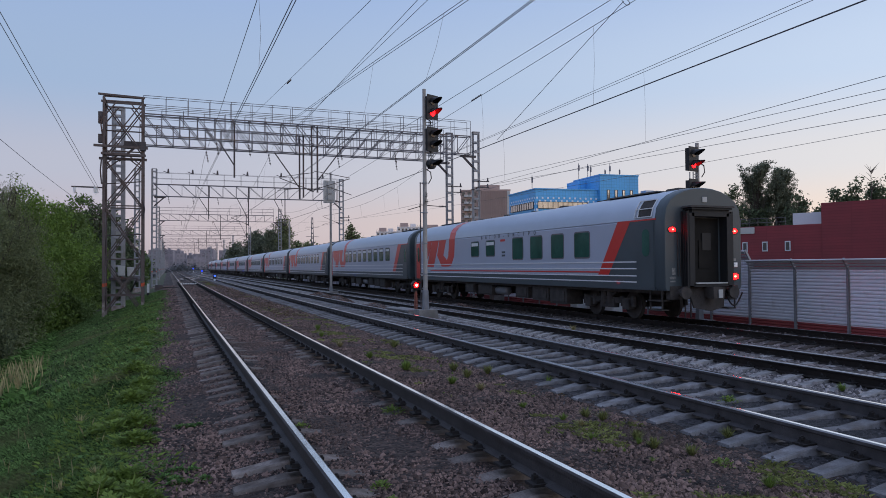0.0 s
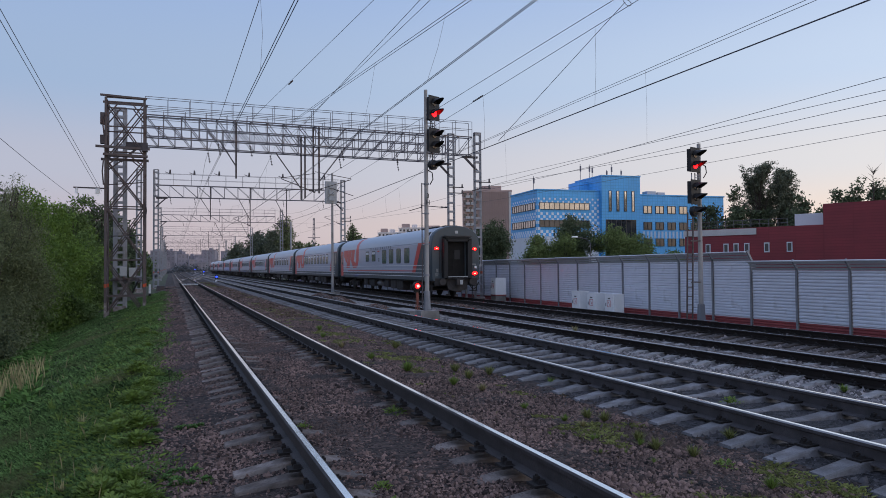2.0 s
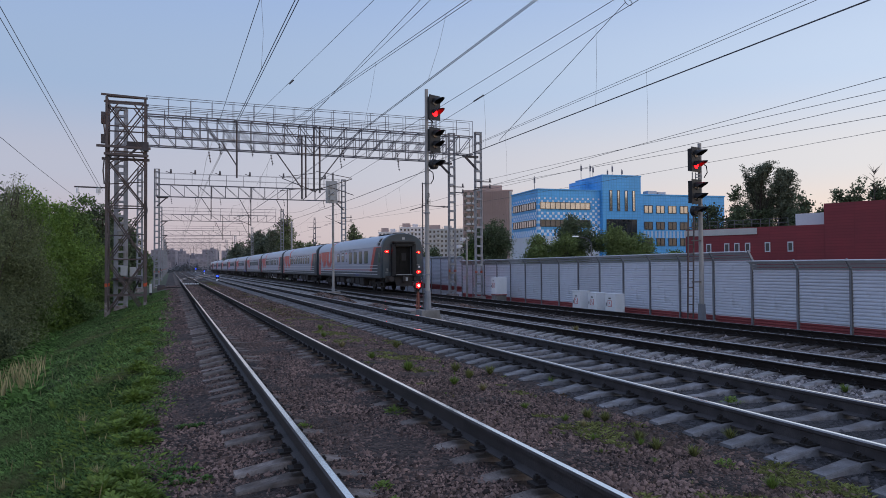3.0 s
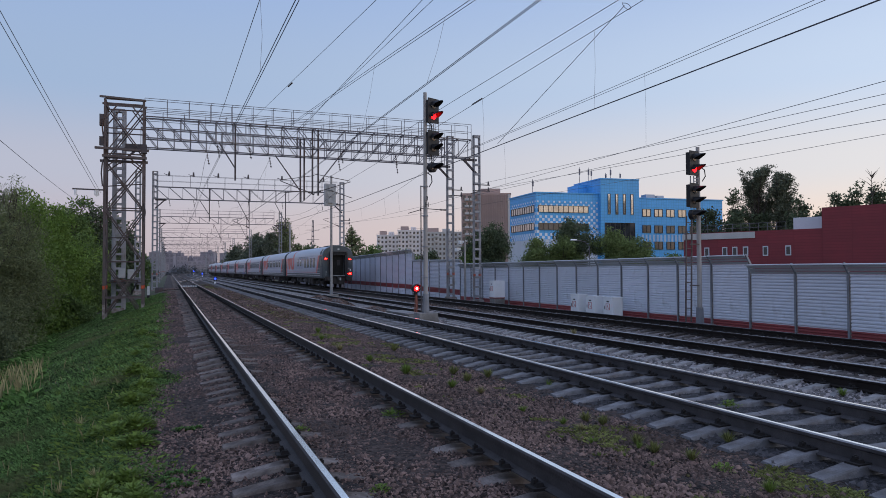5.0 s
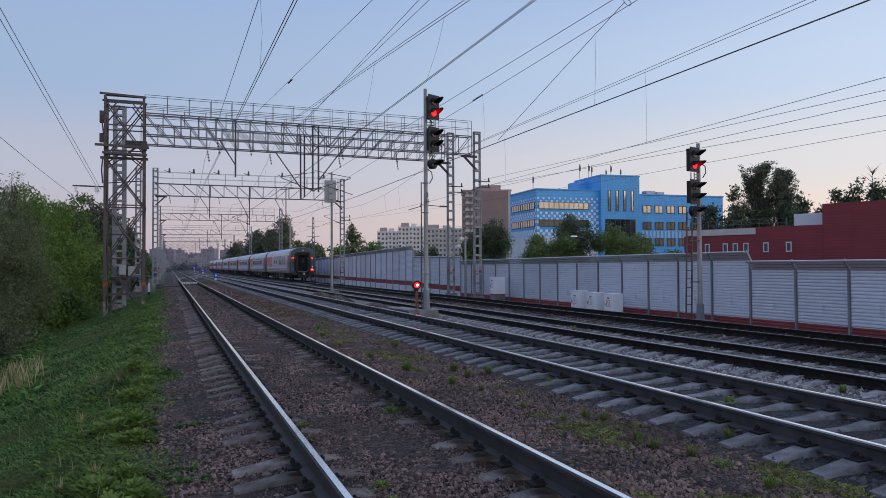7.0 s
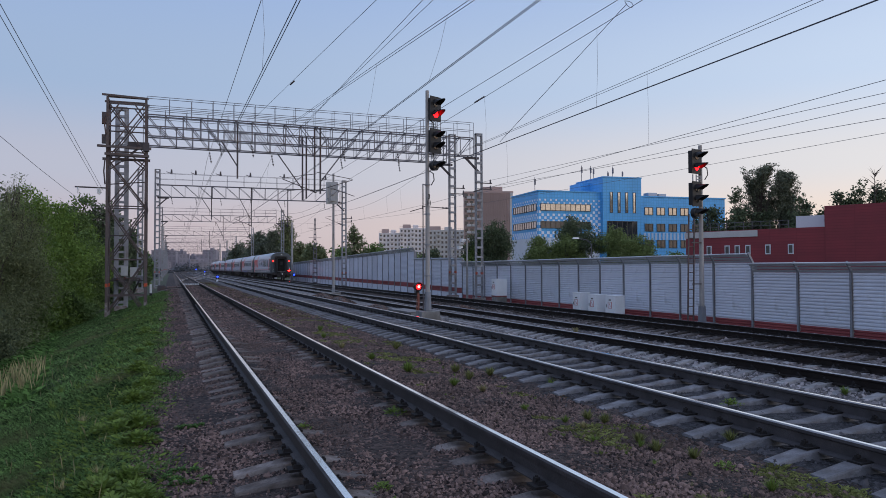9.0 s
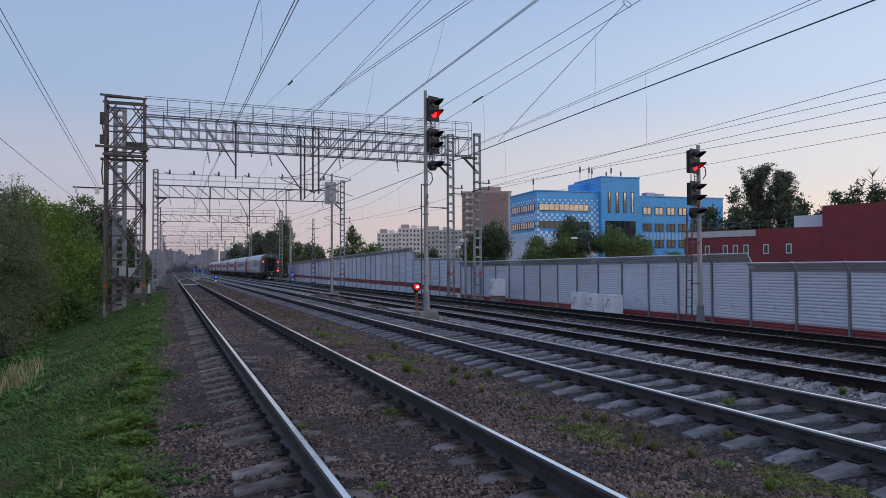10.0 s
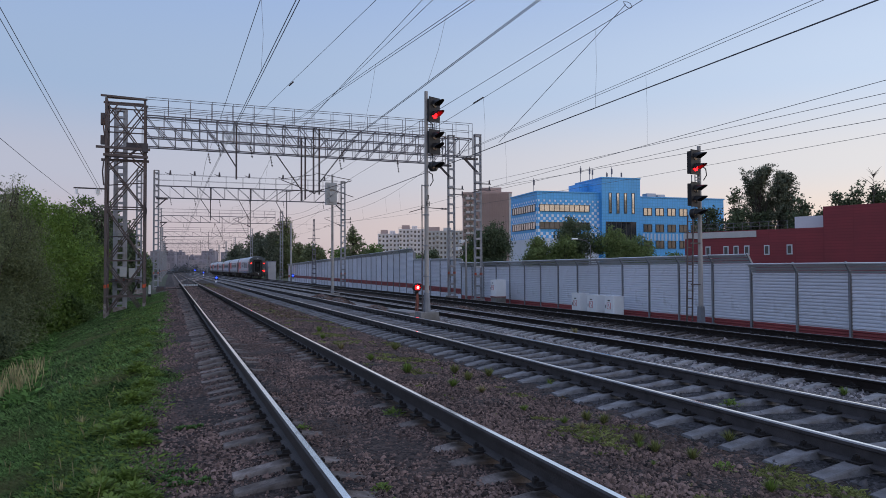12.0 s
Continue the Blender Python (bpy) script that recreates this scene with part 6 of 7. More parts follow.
def leaves(blobs, count, size, seed, droop=0.0):
    """Small pointed leaf cards gathered in clumps inside the blobs (x, y, z, rx, ry, rz)."""
    r = np.random.RandomState(seed)
    vol = np.array([q[3] * q[4] * q[5] for q in blobs]) ** 0.75
    share = np.maximum(1, (count * vol / vol.sum())).astype(int)
    pts, axes = [], []
    for (x, y, z, a, b_, c), n in zip(blobs, share):
        clumps = max(4, n // 26)
        d = r.normal(size=(clumps, 3))
        d /= np.linalg.norm(d, axis=1)[:, None]
        d *= (r.uniform(0.35, 1.0, clumps) ** 0.45)[:, None]
        cen = d * [a, b_, c] * (1 + 0.16 * r.normal(size=(clumps, 1)))
        idx = r.randint(0, clumps, n)
        spread = min(a, b_, c) * 0.2 + size
        q = cen[idx] + r.normal(size=(n, 3)) * spread * [1, 1, 0.75]
        q[:, 2] -= droop * r.uniform(0, 1, n) ** 2
        pts.append(q + [x, y, z])
    q = np.concatenate(pts)
    n = len(q)
    u = r.normal(size=(n, 3))
    u[:, 2] -= droop
    u /= np.linalg.norm(u, axis=1)[:, None]
    v = np.cross(u, r.normal(size=(n, 3)))
    v /= np.linalg.norm(v, axis=1)[:, None]
    s = size * r.uniform(0.6, 1.35, n)[:, None]
    k = 4 if size < 0.16 else 3
    slim = 0.22 if droop else 0.36
    corners = [q - u * s, q + v * s * slim, q + u * s, q - v * s * slim] if k == 4 else [q - u * s * 0.7 + v * s * 0.5, q + u * s, q - u * s * 0.7 - v * s * 0.5]
    verts = np.stack(corners, axis=1).reshape(-1, 3)
    me = bpy.data.meshes.new("crown")
    me.vertices.add(k * n)
    me.vertices.foreach_set("co", verts.ravel())
    me.loops.add(k * n)
    me.loops.foreach_set("vertex_index", np.arange(k * n))
    me.polygons.add(n)
    me.polygons.foreach_set("loop_start", np.arange(0, k * n, k))
    me.update(calc_edges=True)
    return me


def tree(name, x, y, z, h, blobs, count, size, mat, label, category="tree", seed=1, trunk=0.18, droop=0.0, group=""):
    """A tapered trunk with limbs into each part of an uneven crown."""
    t = thing(name, x, y, z, 0, label, category, group)
    b = Mesh()
    rr = random.Random(seed)
    top = max(q[2] for q in blobs)
    spine = [(0.06 * h * 0.3 * rr.uniform(-1, 1) * k / 5, 0.06 * h * 0.3 * rr.uniform(-1, 1) * k / 5, top * k / 5) for k in range(6)]
    b.tube(spine, [trunk * (1 - 0.15 * k) for k in range(6)], 8)
    for q in blobs:
        a = Vector(spine[min(4, max(1, int(5 * (q[2] * 0.6) / max(top, 0.1))))])
        e = Vector(q[:3])
        mid = a.lerp(e, 0.5) + Vector((0, 0, 0.08 * h))
        b.tube([a, mid, e], [trunk * 0.45, trunk * 0.3, trunk * 0.1], 6)
        for k in range(5):
            e2 = e + Vector((rr.uniform(-1, 1) * q[3], rr.uniform(-1, 1) * q[4], rr.uniform(-0.5, 1) * q[5])) * 0.85
            b.tube([mid.lerp(e, 0.6), e2], [trunk * 0.15, trunk * 0.04], 5)
    if mat is LEAF_GREY and y < 40:
        for k in range(60):
            q = blobs[-1 - k % 6]
            e = Vector(q[:3]) + Vector((rr.uniform(-1, 1) * q[3], rr.uniform(-1, 1) * q[4], q[5] * 0.6))
            b.tube([e, e + Vector((rr.uniform(-0.3, 0.3), rr.uniform(-0.3, 0.3), rr.uniform(0.5, 1.1)))], [0.012, 0.004], 4)
    part("trunk", b, BARK, t)
    me = leaves(blobs, int(count * 0.74), size * 1.14, seed, droop)
    me.materials.append(mat)
    part("crown", me, None, t)
    return t


def random_blobs(seed, h, w, d, n, low=0.15, round_top=False):
    r = random.Random(seed)
    out = []
    for k in range(n):
        f = (k + 0.5) / n
        zz = h * (low + (0.95 - low) * f)
        wide = math.sin(math.pi * min(0.97, 0.22 + 0.72 * f)) ** 0.7
        if round_top:
            wide = max(wide, 0.72 - 0.25 * f)
        a = r.uniform(0, 6.283)
        rad = 0.55 * wide * r.uniform(0.4, 1)
        out.append((math.cos(a) * rad * w, math.sin(a) * rad * d, zz, w * r.uniform(0.3, 0.5) * wide, d * r.uniform(0.3, 0.5) * wide, h * r.uniform(0.1, 0.18)))
    return out


for k, (x, y, h, w, mat, cnt, size) in enumerate([
        (-7.6, 24, 6.7, 3.0, LEAF_GREY, 120000, 0.044), (-8.6, 31, 8.4, 3.8, LEAF_GREY, 90000, 0.056), (-11.2, 28, 9.4, 4.4, LEAF_GREY, 40000, 0.085), (-7.6, 38, 7.2, 3.2, LEAF_GREY, 44000, 0.07),
        (-7.0, 40, 8.4, 2.0, LEAF_GREY, 40000, 0.062), (-8.2, 47, 8.9, 3.7, LEAF_BRIGHT, 52000, 0.088), (-7.8, 56, 8.9, 3.4, LEAF_BRIGHT, 40000, 0.105), (-12, 52, 10.8, 5.0, LEAF_DARK, 30000, 0.14), (-10.8, 42, 9.6, 3.6, LEAF_DARK, 24000, 0.1), (-7.0, 68, 8.5, 2.9, LEAF_BRIGHT, 26000, 0.12),
        (-7.0, 21.5, 2.9, 1.9, LEAF_DARK, 26000, 0.055), (-6.9, 27, 2.9, 1.6, LEAF_DARK, 20000, 0.06), (-6.8, 33, 2.4, 1.4, LEAF_DARK, 14000, 0.07), (-6.5, 40, 2.2, 1.4, LEAF, 16000, 0.07), (-5.5, 48, 2.0, 1.4, LEAF, 12000, 0.09), (-15, 36, 9.0, 5.0, LEAF_GREY, 24000, 0.14),
        (-7.5, 82, 8.0, 3.2, LEAF, 9000, 0.2), (-6.9, 61, 9.4, 3.0, LEAF, 18000, 0.13), (-5.6, 70, 9.3, 2.8, LEAF_DARK, 18000, 0.14), (-5.2, 84, 9.0, 2.6, LEAF_DARK, 10000, 0.17), (-4.7, 97, 6.9, 2.2, LEAF_DARK, 8000, 0.19), (-4.0, 113, 5.4, 2.0, LEAF, 6000, 0.2), (-8.5, 105, 9.0, 3.8, LEAF, 8000, 0.25), (-8.5, 135, 9.0, 4.2, LEAF_DARK, 6000, 0.3)]):
    tree("bush" if h < 4 else "tree", x, y, ground_z(x, y), h, random_blobs(10 + k, h, w, w, 17, 0.06, True), cnt, size, mat,
         {LEAF_GREY: "dense grey-green willow on the embankment slope", LEAF_BRIGHT: "bright green leafy tree on the slope", LEAF_DARK: "dark green tall tree behind the willows"}.get(mat, "leafy green shrub on the grassy slope"),
         "tree" if h >= 4 else "bush", 20 + k, 0.14, 0.15 if mat is LEAF_GREY else 0.0, "trees on the slope")
for k, (x, y, h, w, mat, cnt, size) in enumerate([
        (100.0, 101, 12.2, 4.0, LEAF_DARK, 12000, 0.24), (96.0, 103, 15.0, 3.6, LEAF_DARK, 9000, 0.28), (92.5, 106, 14.0, 3.6, LEAF_DARK, 8000, 0.28),
        (54.5, 101, 7.6, 3.8, LEAF_PALE, 20000, 0.15), (58, 99, 7.6, 4.2, LEAF_PALE, 18000, 0.16), (61.2, 101, 10.6, 5.2, LEAF_DARK, 26000, 0.17), (64.8, 96, 8.8, 5.4, LEAF_PALE, 26000, 0.16), (69, 94, 7.4, 5.0, LEAF_PALE, 16000, 0.17), (74, 92, 4.8, 4.5, LEAF, 8000, 0.2), (79, 91, 4.4, 4.5, LEAF_DARK, 8000, 0.2),
        (52.0, 112, 10.2, 4.2, LEAF_DARK, 22000, 0.19), (50.0, 114, 9.0, 3.4, LEAF_DARK, 12000, 0.2), (48.5, 114, 6.6, 2.6, LEAF, 6000, 0.25),
        (29, 119, 10.2, 2.4, LEAF_GREY, 5000, 0.2), (32.5, 121, 6.6, 2.6, LEAF, 5000, 0.25), (24, 128, 7, 2.6, LEAF_GREY, 4000, 0.3), (36, 130, 6.6, 3, LEAF, 4000, 0.3),
        (19.0, 222, 9.8, 4.6, LEAF_POPLAR, 8000, 0.32), (23.0, 212, 12.6, 5.0, LEAF_POPLAR, 12000, 0.32), (26.8, 206, 13.6, 4.8, LEAF_POPLAR, 14000, 0.28), (30.3, 206, 16.6, 4.4, LEAF_GREY, 18000, 0.24), (36, 210, 9.5, 4.5, LEAF_GREY, 6000, 0.4), (41, 216, 9, 4.5, LEAF_GREY, 5000, 0.4), 
        (103, 88, 14.6, 4.4, LEAF_DARK, 9000, 0.26), (106, 87, 15.6, 4.2, LEAF_DARK, 9000, 0.26), (109, 86, 16.0, 4.4, LEAF_DARK, 9000, 0.26), (113, 84, 17.0, 5, LEAF_DARK, 9000, 0.26), (120, 80, 16.0, 6, LEAF_DARK, 5000, 0.4), (99.5, 91, 14.2, 4.2, LEAF_DARK, 8000, 0.26),
        (70, 262, 9, 8, LEAF_DARK, 4000, 0.5), (84, 262, 9.5, 8, LEAF, 4000, 0.5), (100, 280, 10, 8, LEAF_DARK, 4000, 0.5), (56, 250, 10, 7, LEAF, 4000, 0.5)]):
    tree("tree", x, y, -1.5, h, random_blobs(50 + k, h, w, w, 17, 0.12, True), cnt, size, mat, "tall dark airy tree behind the red building" if h > 17 and y < 110 else "leafy green tree behind the noise wall", "tree", 60 + k, 0.22, 0, "trees behind the wall")
def upswept(seed, h, w, lean):
    """Small leafy sprays along limbs that sweep up and out from one trunk."""
    r = random.Random(seed)
    out = []
    for k in range(48):
        z0 = h * (0.06 + 0.8 * k / 47)
        a, l = r.uniform(0, 6.283), w * max(0.22, math.sin(math.pi * min(1.0, 0.22 + 0.76 * z0 / h))) * r.uniform(0.55, 1.15)
        for j in range(5):
            f = (j + 0.6) / 5
            rad, z = l * f ** 0.75, z0 + l * 1.15 * f ** 1.3
            if z > h:
                break
            q = (0.8 - 0.11 * j) * r.uniform(0.7, 1.25)
            out.append((math.cos(a) * rad + lean * z / h, math.sin(a) * rad, z, q, q, q * 1.5))
    return out


for x, y, h, w, lean, sd in ((100.4, 102.0, 23.0, 4.6, 0.5, 3), (104.6, 101.0, 22.0, 3.8, 0.4, 4)):
    tree("tree", x, y, -1.5, h, upswept(sd, h, w, lean), 44000, 0.16, LEAF_POPLAR, "tall dark airy tree with upswept feathery branches", "tree", 90 + sd, 0.1, 0, "trees behind the wall")
bare = thing("bare_tree", 101.5, 80.0, -1.5, 0, "leafless thin tree against the evening sky", "tree")
b = Mesh()
rb = random.Random(5)
part("trunk", Mesh().tube([(0, 0, 0), (0.2, 0, 9), (0.1, 0, 17.8)], [0.2, 0.12, 0.02], 6), BARK, bare)
for k in range(26):
    z = 9 + 8.2 * rb.random()
    a, l = rb.uniform(0, 6.283), rb.uniform(1.2, 3.2) * (1.25 - (z - 9) / 11)
    e = Vector((math.cos(a) * l, math.sin(a) * l, z + l * 0.9))
    part("branch", Mesh().tube([(0.15, 0, z), tuple(e * 0.5 + Vector((0.07, 0, z * 0.5 + 0.1))), tuple(e)], [0.05, 0.03, 0.01], 5), BARK, bare)

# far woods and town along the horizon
# distance haze is mixed into the leaf colour: greyed, bluish, low contrast
HAZE_LEAF = material("hazed_wood_leaf", (0.12, 0.125, 0.135), 0.9, vary=0.12, scale=0.1, fine=1, per_island=0.08, bump=0, spec=0.1)
# town panes and walls carry the haze as a lilac-grey tint, nearly alike
HAZE_PANE = material("hazed_town_pane", (0.25, 0.235, 0.265), 0.5, vary=0.1, bump=0)
HAZE_WALL = material("hazed_town_wall", (0.3, 0.27, 0.3), 0.9, vary=0.12, scale=0.05, fine=0.5, bump=0)
rf = random.Random(9)
blobs = []
for k in range(150):
    x = -160 + 520 * rf.random()
    y = 430 + 180 * rf.random() + max(0, x - 60) * 0.2
    if x < -12 and rf.random() < 0.5:
        y -= 200
    hh = rf.uniform(2.8, 5.2)
    blobs.append((x, y, hh * 0.55 - 4, rf.uniform(6, 11), rf.uniform(5, 9), hh))
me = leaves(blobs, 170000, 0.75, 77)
me.materials.append(HAZE_LEAF)
tagged(part("far_woods", me, None), "belt of far woods on the horizon, haze in its colour", "woods", kind="stuff")
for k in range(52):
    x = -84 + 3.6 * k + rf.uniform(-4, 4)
    block("apartment_block", x, 860 + rf.uniform(-60, 90), rf.uniform(-20, 10), rf.uniform(7, 17), 12, rf.choice((10, 13, 15, 19, 24)), 4, 3, HAZE_WALL, "far apartment block on the horizon, haze in its colour", False, HAZE_PANE)

# ---- loose stones, grass and weeds ----
def card_mesh(name, verts, per):
    """A mesh of separate faces of per corners each."""
    n = len(verts) // per
    me = bpy.data.meshes.new(name)
    me.vertices.add(len(verts))
    me.vertices.foreach_set("co", np.asarray(verts, dtype=np.float32).ravel())
    me.loops.add(n * per)
    me.loops.foreach_set("vertex_index", np.arange(n * per))
    me.polygons.add(n)
    me.polygons.foreach_set("loop_start", np.arange(0, n * per, per))
    me.update(calc_edges=True)
    return me


def heights(x, y):
    return np.interp(x, PX, PZ)


WEDGE = np.array([(1, -0.75, -0.4), (1, 0.75, -0.4), (-1, 0.75, -0.4), (-1, -0.75, -0.4), (0.5, 0, 0.7), (-0.5, 0.1, 0.6)])
WEDGE_F = np.array([(0, 1, 4), (1, 2, 5), (1, 5, 4), (2, 3, 5), (3, 0, 4), (3, 4, 5)])


def stones(name, x, y, lift, size, seed, mat, label):
    """Angular stones half sunk in the bed, joined in one mesh."""
    r = np.random.RandomState(seed)
    n = len(x)
    s = size * r.uniform(0.55, 1.35, n)
    v = WEDGE[None] * (1 + 0.3 * r.uniform(-1, 1, (n, 6, 3))) + 0.28 * r.uniform(-1, 1, (n, 6, 3))
    s = s * np.where(r.uniform(0, 1, n) < 0.1, 1.6, 1.0)
    v = v * s[:, None, None] * np.stack([r.uniform(0.7, 1.2, n), r.uniform(0.7, 1.2, n), r.uniform(0.7, 1.15, n)], axis=1)[:, None, :]
    a = r.uniform(0, 6.283, n)
    c, sn = np.cos(a)[:, None], np.sin(a)[:, None]
    v = np.stack([v[:, :, 0] * c - v[:, :, 1] * sn, v[:, :, 0] * sn + v[:, :, 1] * c, v[:, :, 2]], axis=2)
    v += np.stack([x, y, heights(x, y) + lift + s * r.uniform(-0.5, 0.6, n)], axis=1)[:, None, :]
    me = bpy.data.meshes.new(name)
    me.vertices.add(n * 6)
    me.vertices.foreach_set("co", v.astype(np.float32).ravel())
    f = (WEDGE_F[None] + (np.arange(n) * 6)[:, None, None]).reshape(-1)
    me.loops.add(len(f))
    me.loops.foreach_set("vertex_index", f)
    me.polygons.add(n * 6)
    me.polygons.foreach_set("loop_start", np.arange(0, n * 18, 3))
    me.update(calc_edges=True)
    me.materials.append(mat)
    return tagged(part(name, me, None), label, "gravel", kind="stuff")


def scatter(n, x0, x1, y0, y1, seed, power=2.0):
    """Places in a strip, thinning out along y, inside the wedge that opens along the line."""
    r = np.random.RandomState(seed)
    y = y0 + (y1 - y0) * r.uniform(0, 1, n) ** power
    x = r.uniform(x0, x1, n)
    keep = (x < 1.35 * y + 0.6) & (x > -0.2 * y - 0.5)
    return x[keep], y[keep]


x, y = scatter(115000, -0.35, 3.5, 2.6, 30, 1, 1.85)
keep = (np.abs(x - 1.837 + GAUGE) > 0.1) & (np.abs(x - 1.837 - GAUGE) > 0.1)
stones("ballast_stones", x[keep], y[keep], 0.0, 0.0135, 2, STONE, "loose brown crushed stones of the near track bed")
x, y = scatter(80000, 3.2, 5.0, 2.8, 36, 3, 1.8)
stones("ballast_stones", x, y, 0.0, 0.015, 4, STONE, "loose brown crushed stones between the tracks")
x, y = scatter(40000, 4.8, 8.7, 3.6, 45, 5, 1.7)
keep = (np.abs(x - 6.404 + GAUGE) > 0.1) & (np.abs(x - 6.404 - GAUGE) > 0.1)
stones("ballast_stones", x[keep], y[keep], -0.01, 0.021, 6, STONE_GREY, "grey crushed stones in the second track bed")
x, y = scatter(22000, 8.3, 10.5, 6, 60, 9, 1.4)
stones("ballast_stones", x, y, 0.0, 0.028, 10, STONE_PALE, "pale crushed stones between the tracks")
x, y = scatter(20000, 10.2, 18.6, 8, 55, 7, 1.2)
stones("ballast_stones", x, y, 0.0, 0.03, 8, STONE_FAR, "dull crushed stones under the farther tracks")

x, y = scatter(20000, -0.35, 5.0, 26, 75, 65, 1.3)
keep = (np.abs(x - 1.837 + GAUGE) > 0.1) & (np.abs(x - 1.837 - GAUGE) > 0.1)
stones("ballast_stones", x[keep], y[keep], 0.0, 0.032, 66, STONE, "loose brown crushed stones farther along the track")
rn = np.random.RandomState(61)
x, y = rn.uniform(-0.35, 9.5, 7000), rn.uniform(-9, 3.0, 7000)
stones("ballast_stones", x, y, 0.0, 0.026, 62, STONE, "loose crushed stones beside the standpoint")


def blades(name, x, y, h, width, lean, seed, mat, label, category="grass", kind="stuff", lift=0.0):
    """Tapered, bent grass blades as two-piece strips."""
    r = np.random.RandomState(seed)
    n = len(x)
    h = h * r.uniform(0.5, 1.4, n)
    a = r.uniform(0, 6.283, n)
    w = width * r.uniform(0.7, 1.3, n)
    dx, dy = np.cos(a), np.sin(a)
    k = r.uniform(0.2, 1.0, n) * lean * h
    b = r.uniform(0, 6.283, n)
    lx, ly = np.cos(b) * k, np.sin(b) * k
    z = heights(x, y) + lift - 0.02
    p0 = np.stack([x - dx * w, y - dy * w, z], 1)
    p1 = np.stack([x + dx * w, y + dy * w, z], 1)
    p3 = np.stack([x + lx, y + ly, z + h * (1 - 0.25 * lean)], 1)
    p2 = np.stack([x + dx * w * 0.8 + lx * 0.35, y + dy * w * 0.8 + ly * 0.35, z + h * 0.55], 1)
    me = card_mesh(name, np.stack([p0, p1, p2, p3], 1).reshape(-1, 3), 4)
    me.materials.append(mat)
    return tagged(part(name, me, None), label, category, kind=kind)


def slope(n, x0, x1, y0, y1, seed, power):
    r = np.random.RandomState(seed)
    y = y0 + (y1 - y0) * r.uniform(0, 1, n) ** power
    edge = -0.16 - 0.12 * np.sin(y * 0.9) - 0.1 * np.sin(y * 2.3 + 1)
    edge = edge + 0.14 * r.normal(size=n) - 0.03
    x = np.minimum(x1, edge) - (np.minimum(x1, edge) - x0) * r.uniform(0, 1, n) ** 1.1
    keep = x > -0.26 * y - 0.8
    return x[keep], y[keep]


x, y = slope(210000, -4.5, 0.5, 3.2, 14, 11, 1.6)
blades("grass", x, y, 0.05, 0.0024, 1.1, 12, GRASS, "short green grass on the embankment")
x, y = slope(60000, -4.5, 0.5, 3.2, 14, 31, 1.6)
blades("ground_cover", x, y, 0.026, 0.0055, 1.9, 32, LEAF_COVER, "low broad-leaved plants among the grass", "ground cover")
x, y = slope(130000, -8.5, 0.5, 12, 60, 13, 1.4)
blades("grass", x, y, 0.085, 0.0055, 1.1, 14, GRASS, "green grass on the embankment slope")
x, y = slope(50000, -9.5, -2.0, 14, 50, 33, 1.3)
keep = x < -0.115 * y - 0.6
blades("ground_cover", x[keep], y[keep], 0.2, 0.02, 1.3, 34, LEAF_COVER, "tall broad-leaved plants at the foot of the trees", "ground cover")
x, y = slope(26000, -2.2, 0.5, 3.5, 40, 15, 1.3)
keep = x > -0.95 - 0.03 * y
blades("grass", x[keep], y[keep], 0.065, 0.005, 1.4, 16, WEED, "brighter grass along the gravel edge")
r = np.random.RandomState(63)
x, y = -0.4 - 5.5 * r.uniform(0, 1, 22000) ** 1.2, r.uniform(-9, 4, 22000)
blades("grass", x, y, 0.07, 0.006, 0.9, 64, GRASS, "short green grass on the bank")
r = np.random.RandomState(17)
y = 15 + 5.5 * r.uniform(0, 1, 260)
x = -0.158 * y - 0.3 + r.normal(size=260) * 0.3
blades("dry_grass", x, y, 0.42, 0.006, 0.3, 18, DRY, "pale dry grass stalks")
r = np.random.RandomState(19)
y = 3.8 + 22 * r.uniform(0, 1, 220) ** 1.5
x = -0.5 - (0.17 * y + 0.2) * r.uniform(0, 1, 220)
blades("dry_grass", x, y, 0.16, 0.0025, 0.4, 20, DRY, "single dry stalks standing in the grass")


r = np.random.RandomState(31)
x, y = 4.2 + r.normal(size=9000) * 0.38, 26 + 70 * r.uniform(0, 1, 9000) ** 1.3
mask = np.array([noise.noise(Vector((a * 0.9, b * 0.35, 7.0))) for a, b in zip(x, y)])
for keep, mat, label in ((mask > 0.27, SPARSE, "sparse low grass between the tracks"), ((mask > -0.1) & (mask < 0.3), MAT_GRASS, "flattened dead grass between the tracks")):
    blades("sparse_grass", x[keep], y[keep], 0.08, 0.012, 1.2, 28, mat, label)
r = np.random.RandomState(27)
x, y = r.uniform(3.3, 5.1, 110000), 3.5 + 30 * r.uniform(0, 1, 110000) ** 1.6
mask = np.array([noise.noise(Vector((a * 1.1, b * 0.8, 3.0))) + 0.6 * noise.noise(Vector((a * 4, b * 3, 1.0))) for a, b in zip(x, y)])
keep = mask > 0.27 + 0.3 * np.abs(x - 4.15)
blades("sparse_grass", x[keep], y[keep], 0.06, 0.005, 1.3, 28, SPARSE, "sparse low grass between the tracks")
keep = mask > -0.22 + 0.25 * np.abs(x - 4.25)
blades("dead_grass", x[keep], y[keep], 0.034, 0.004, 2.4, 29, MAT_GRASS, "flattened dead grass between the tracks")


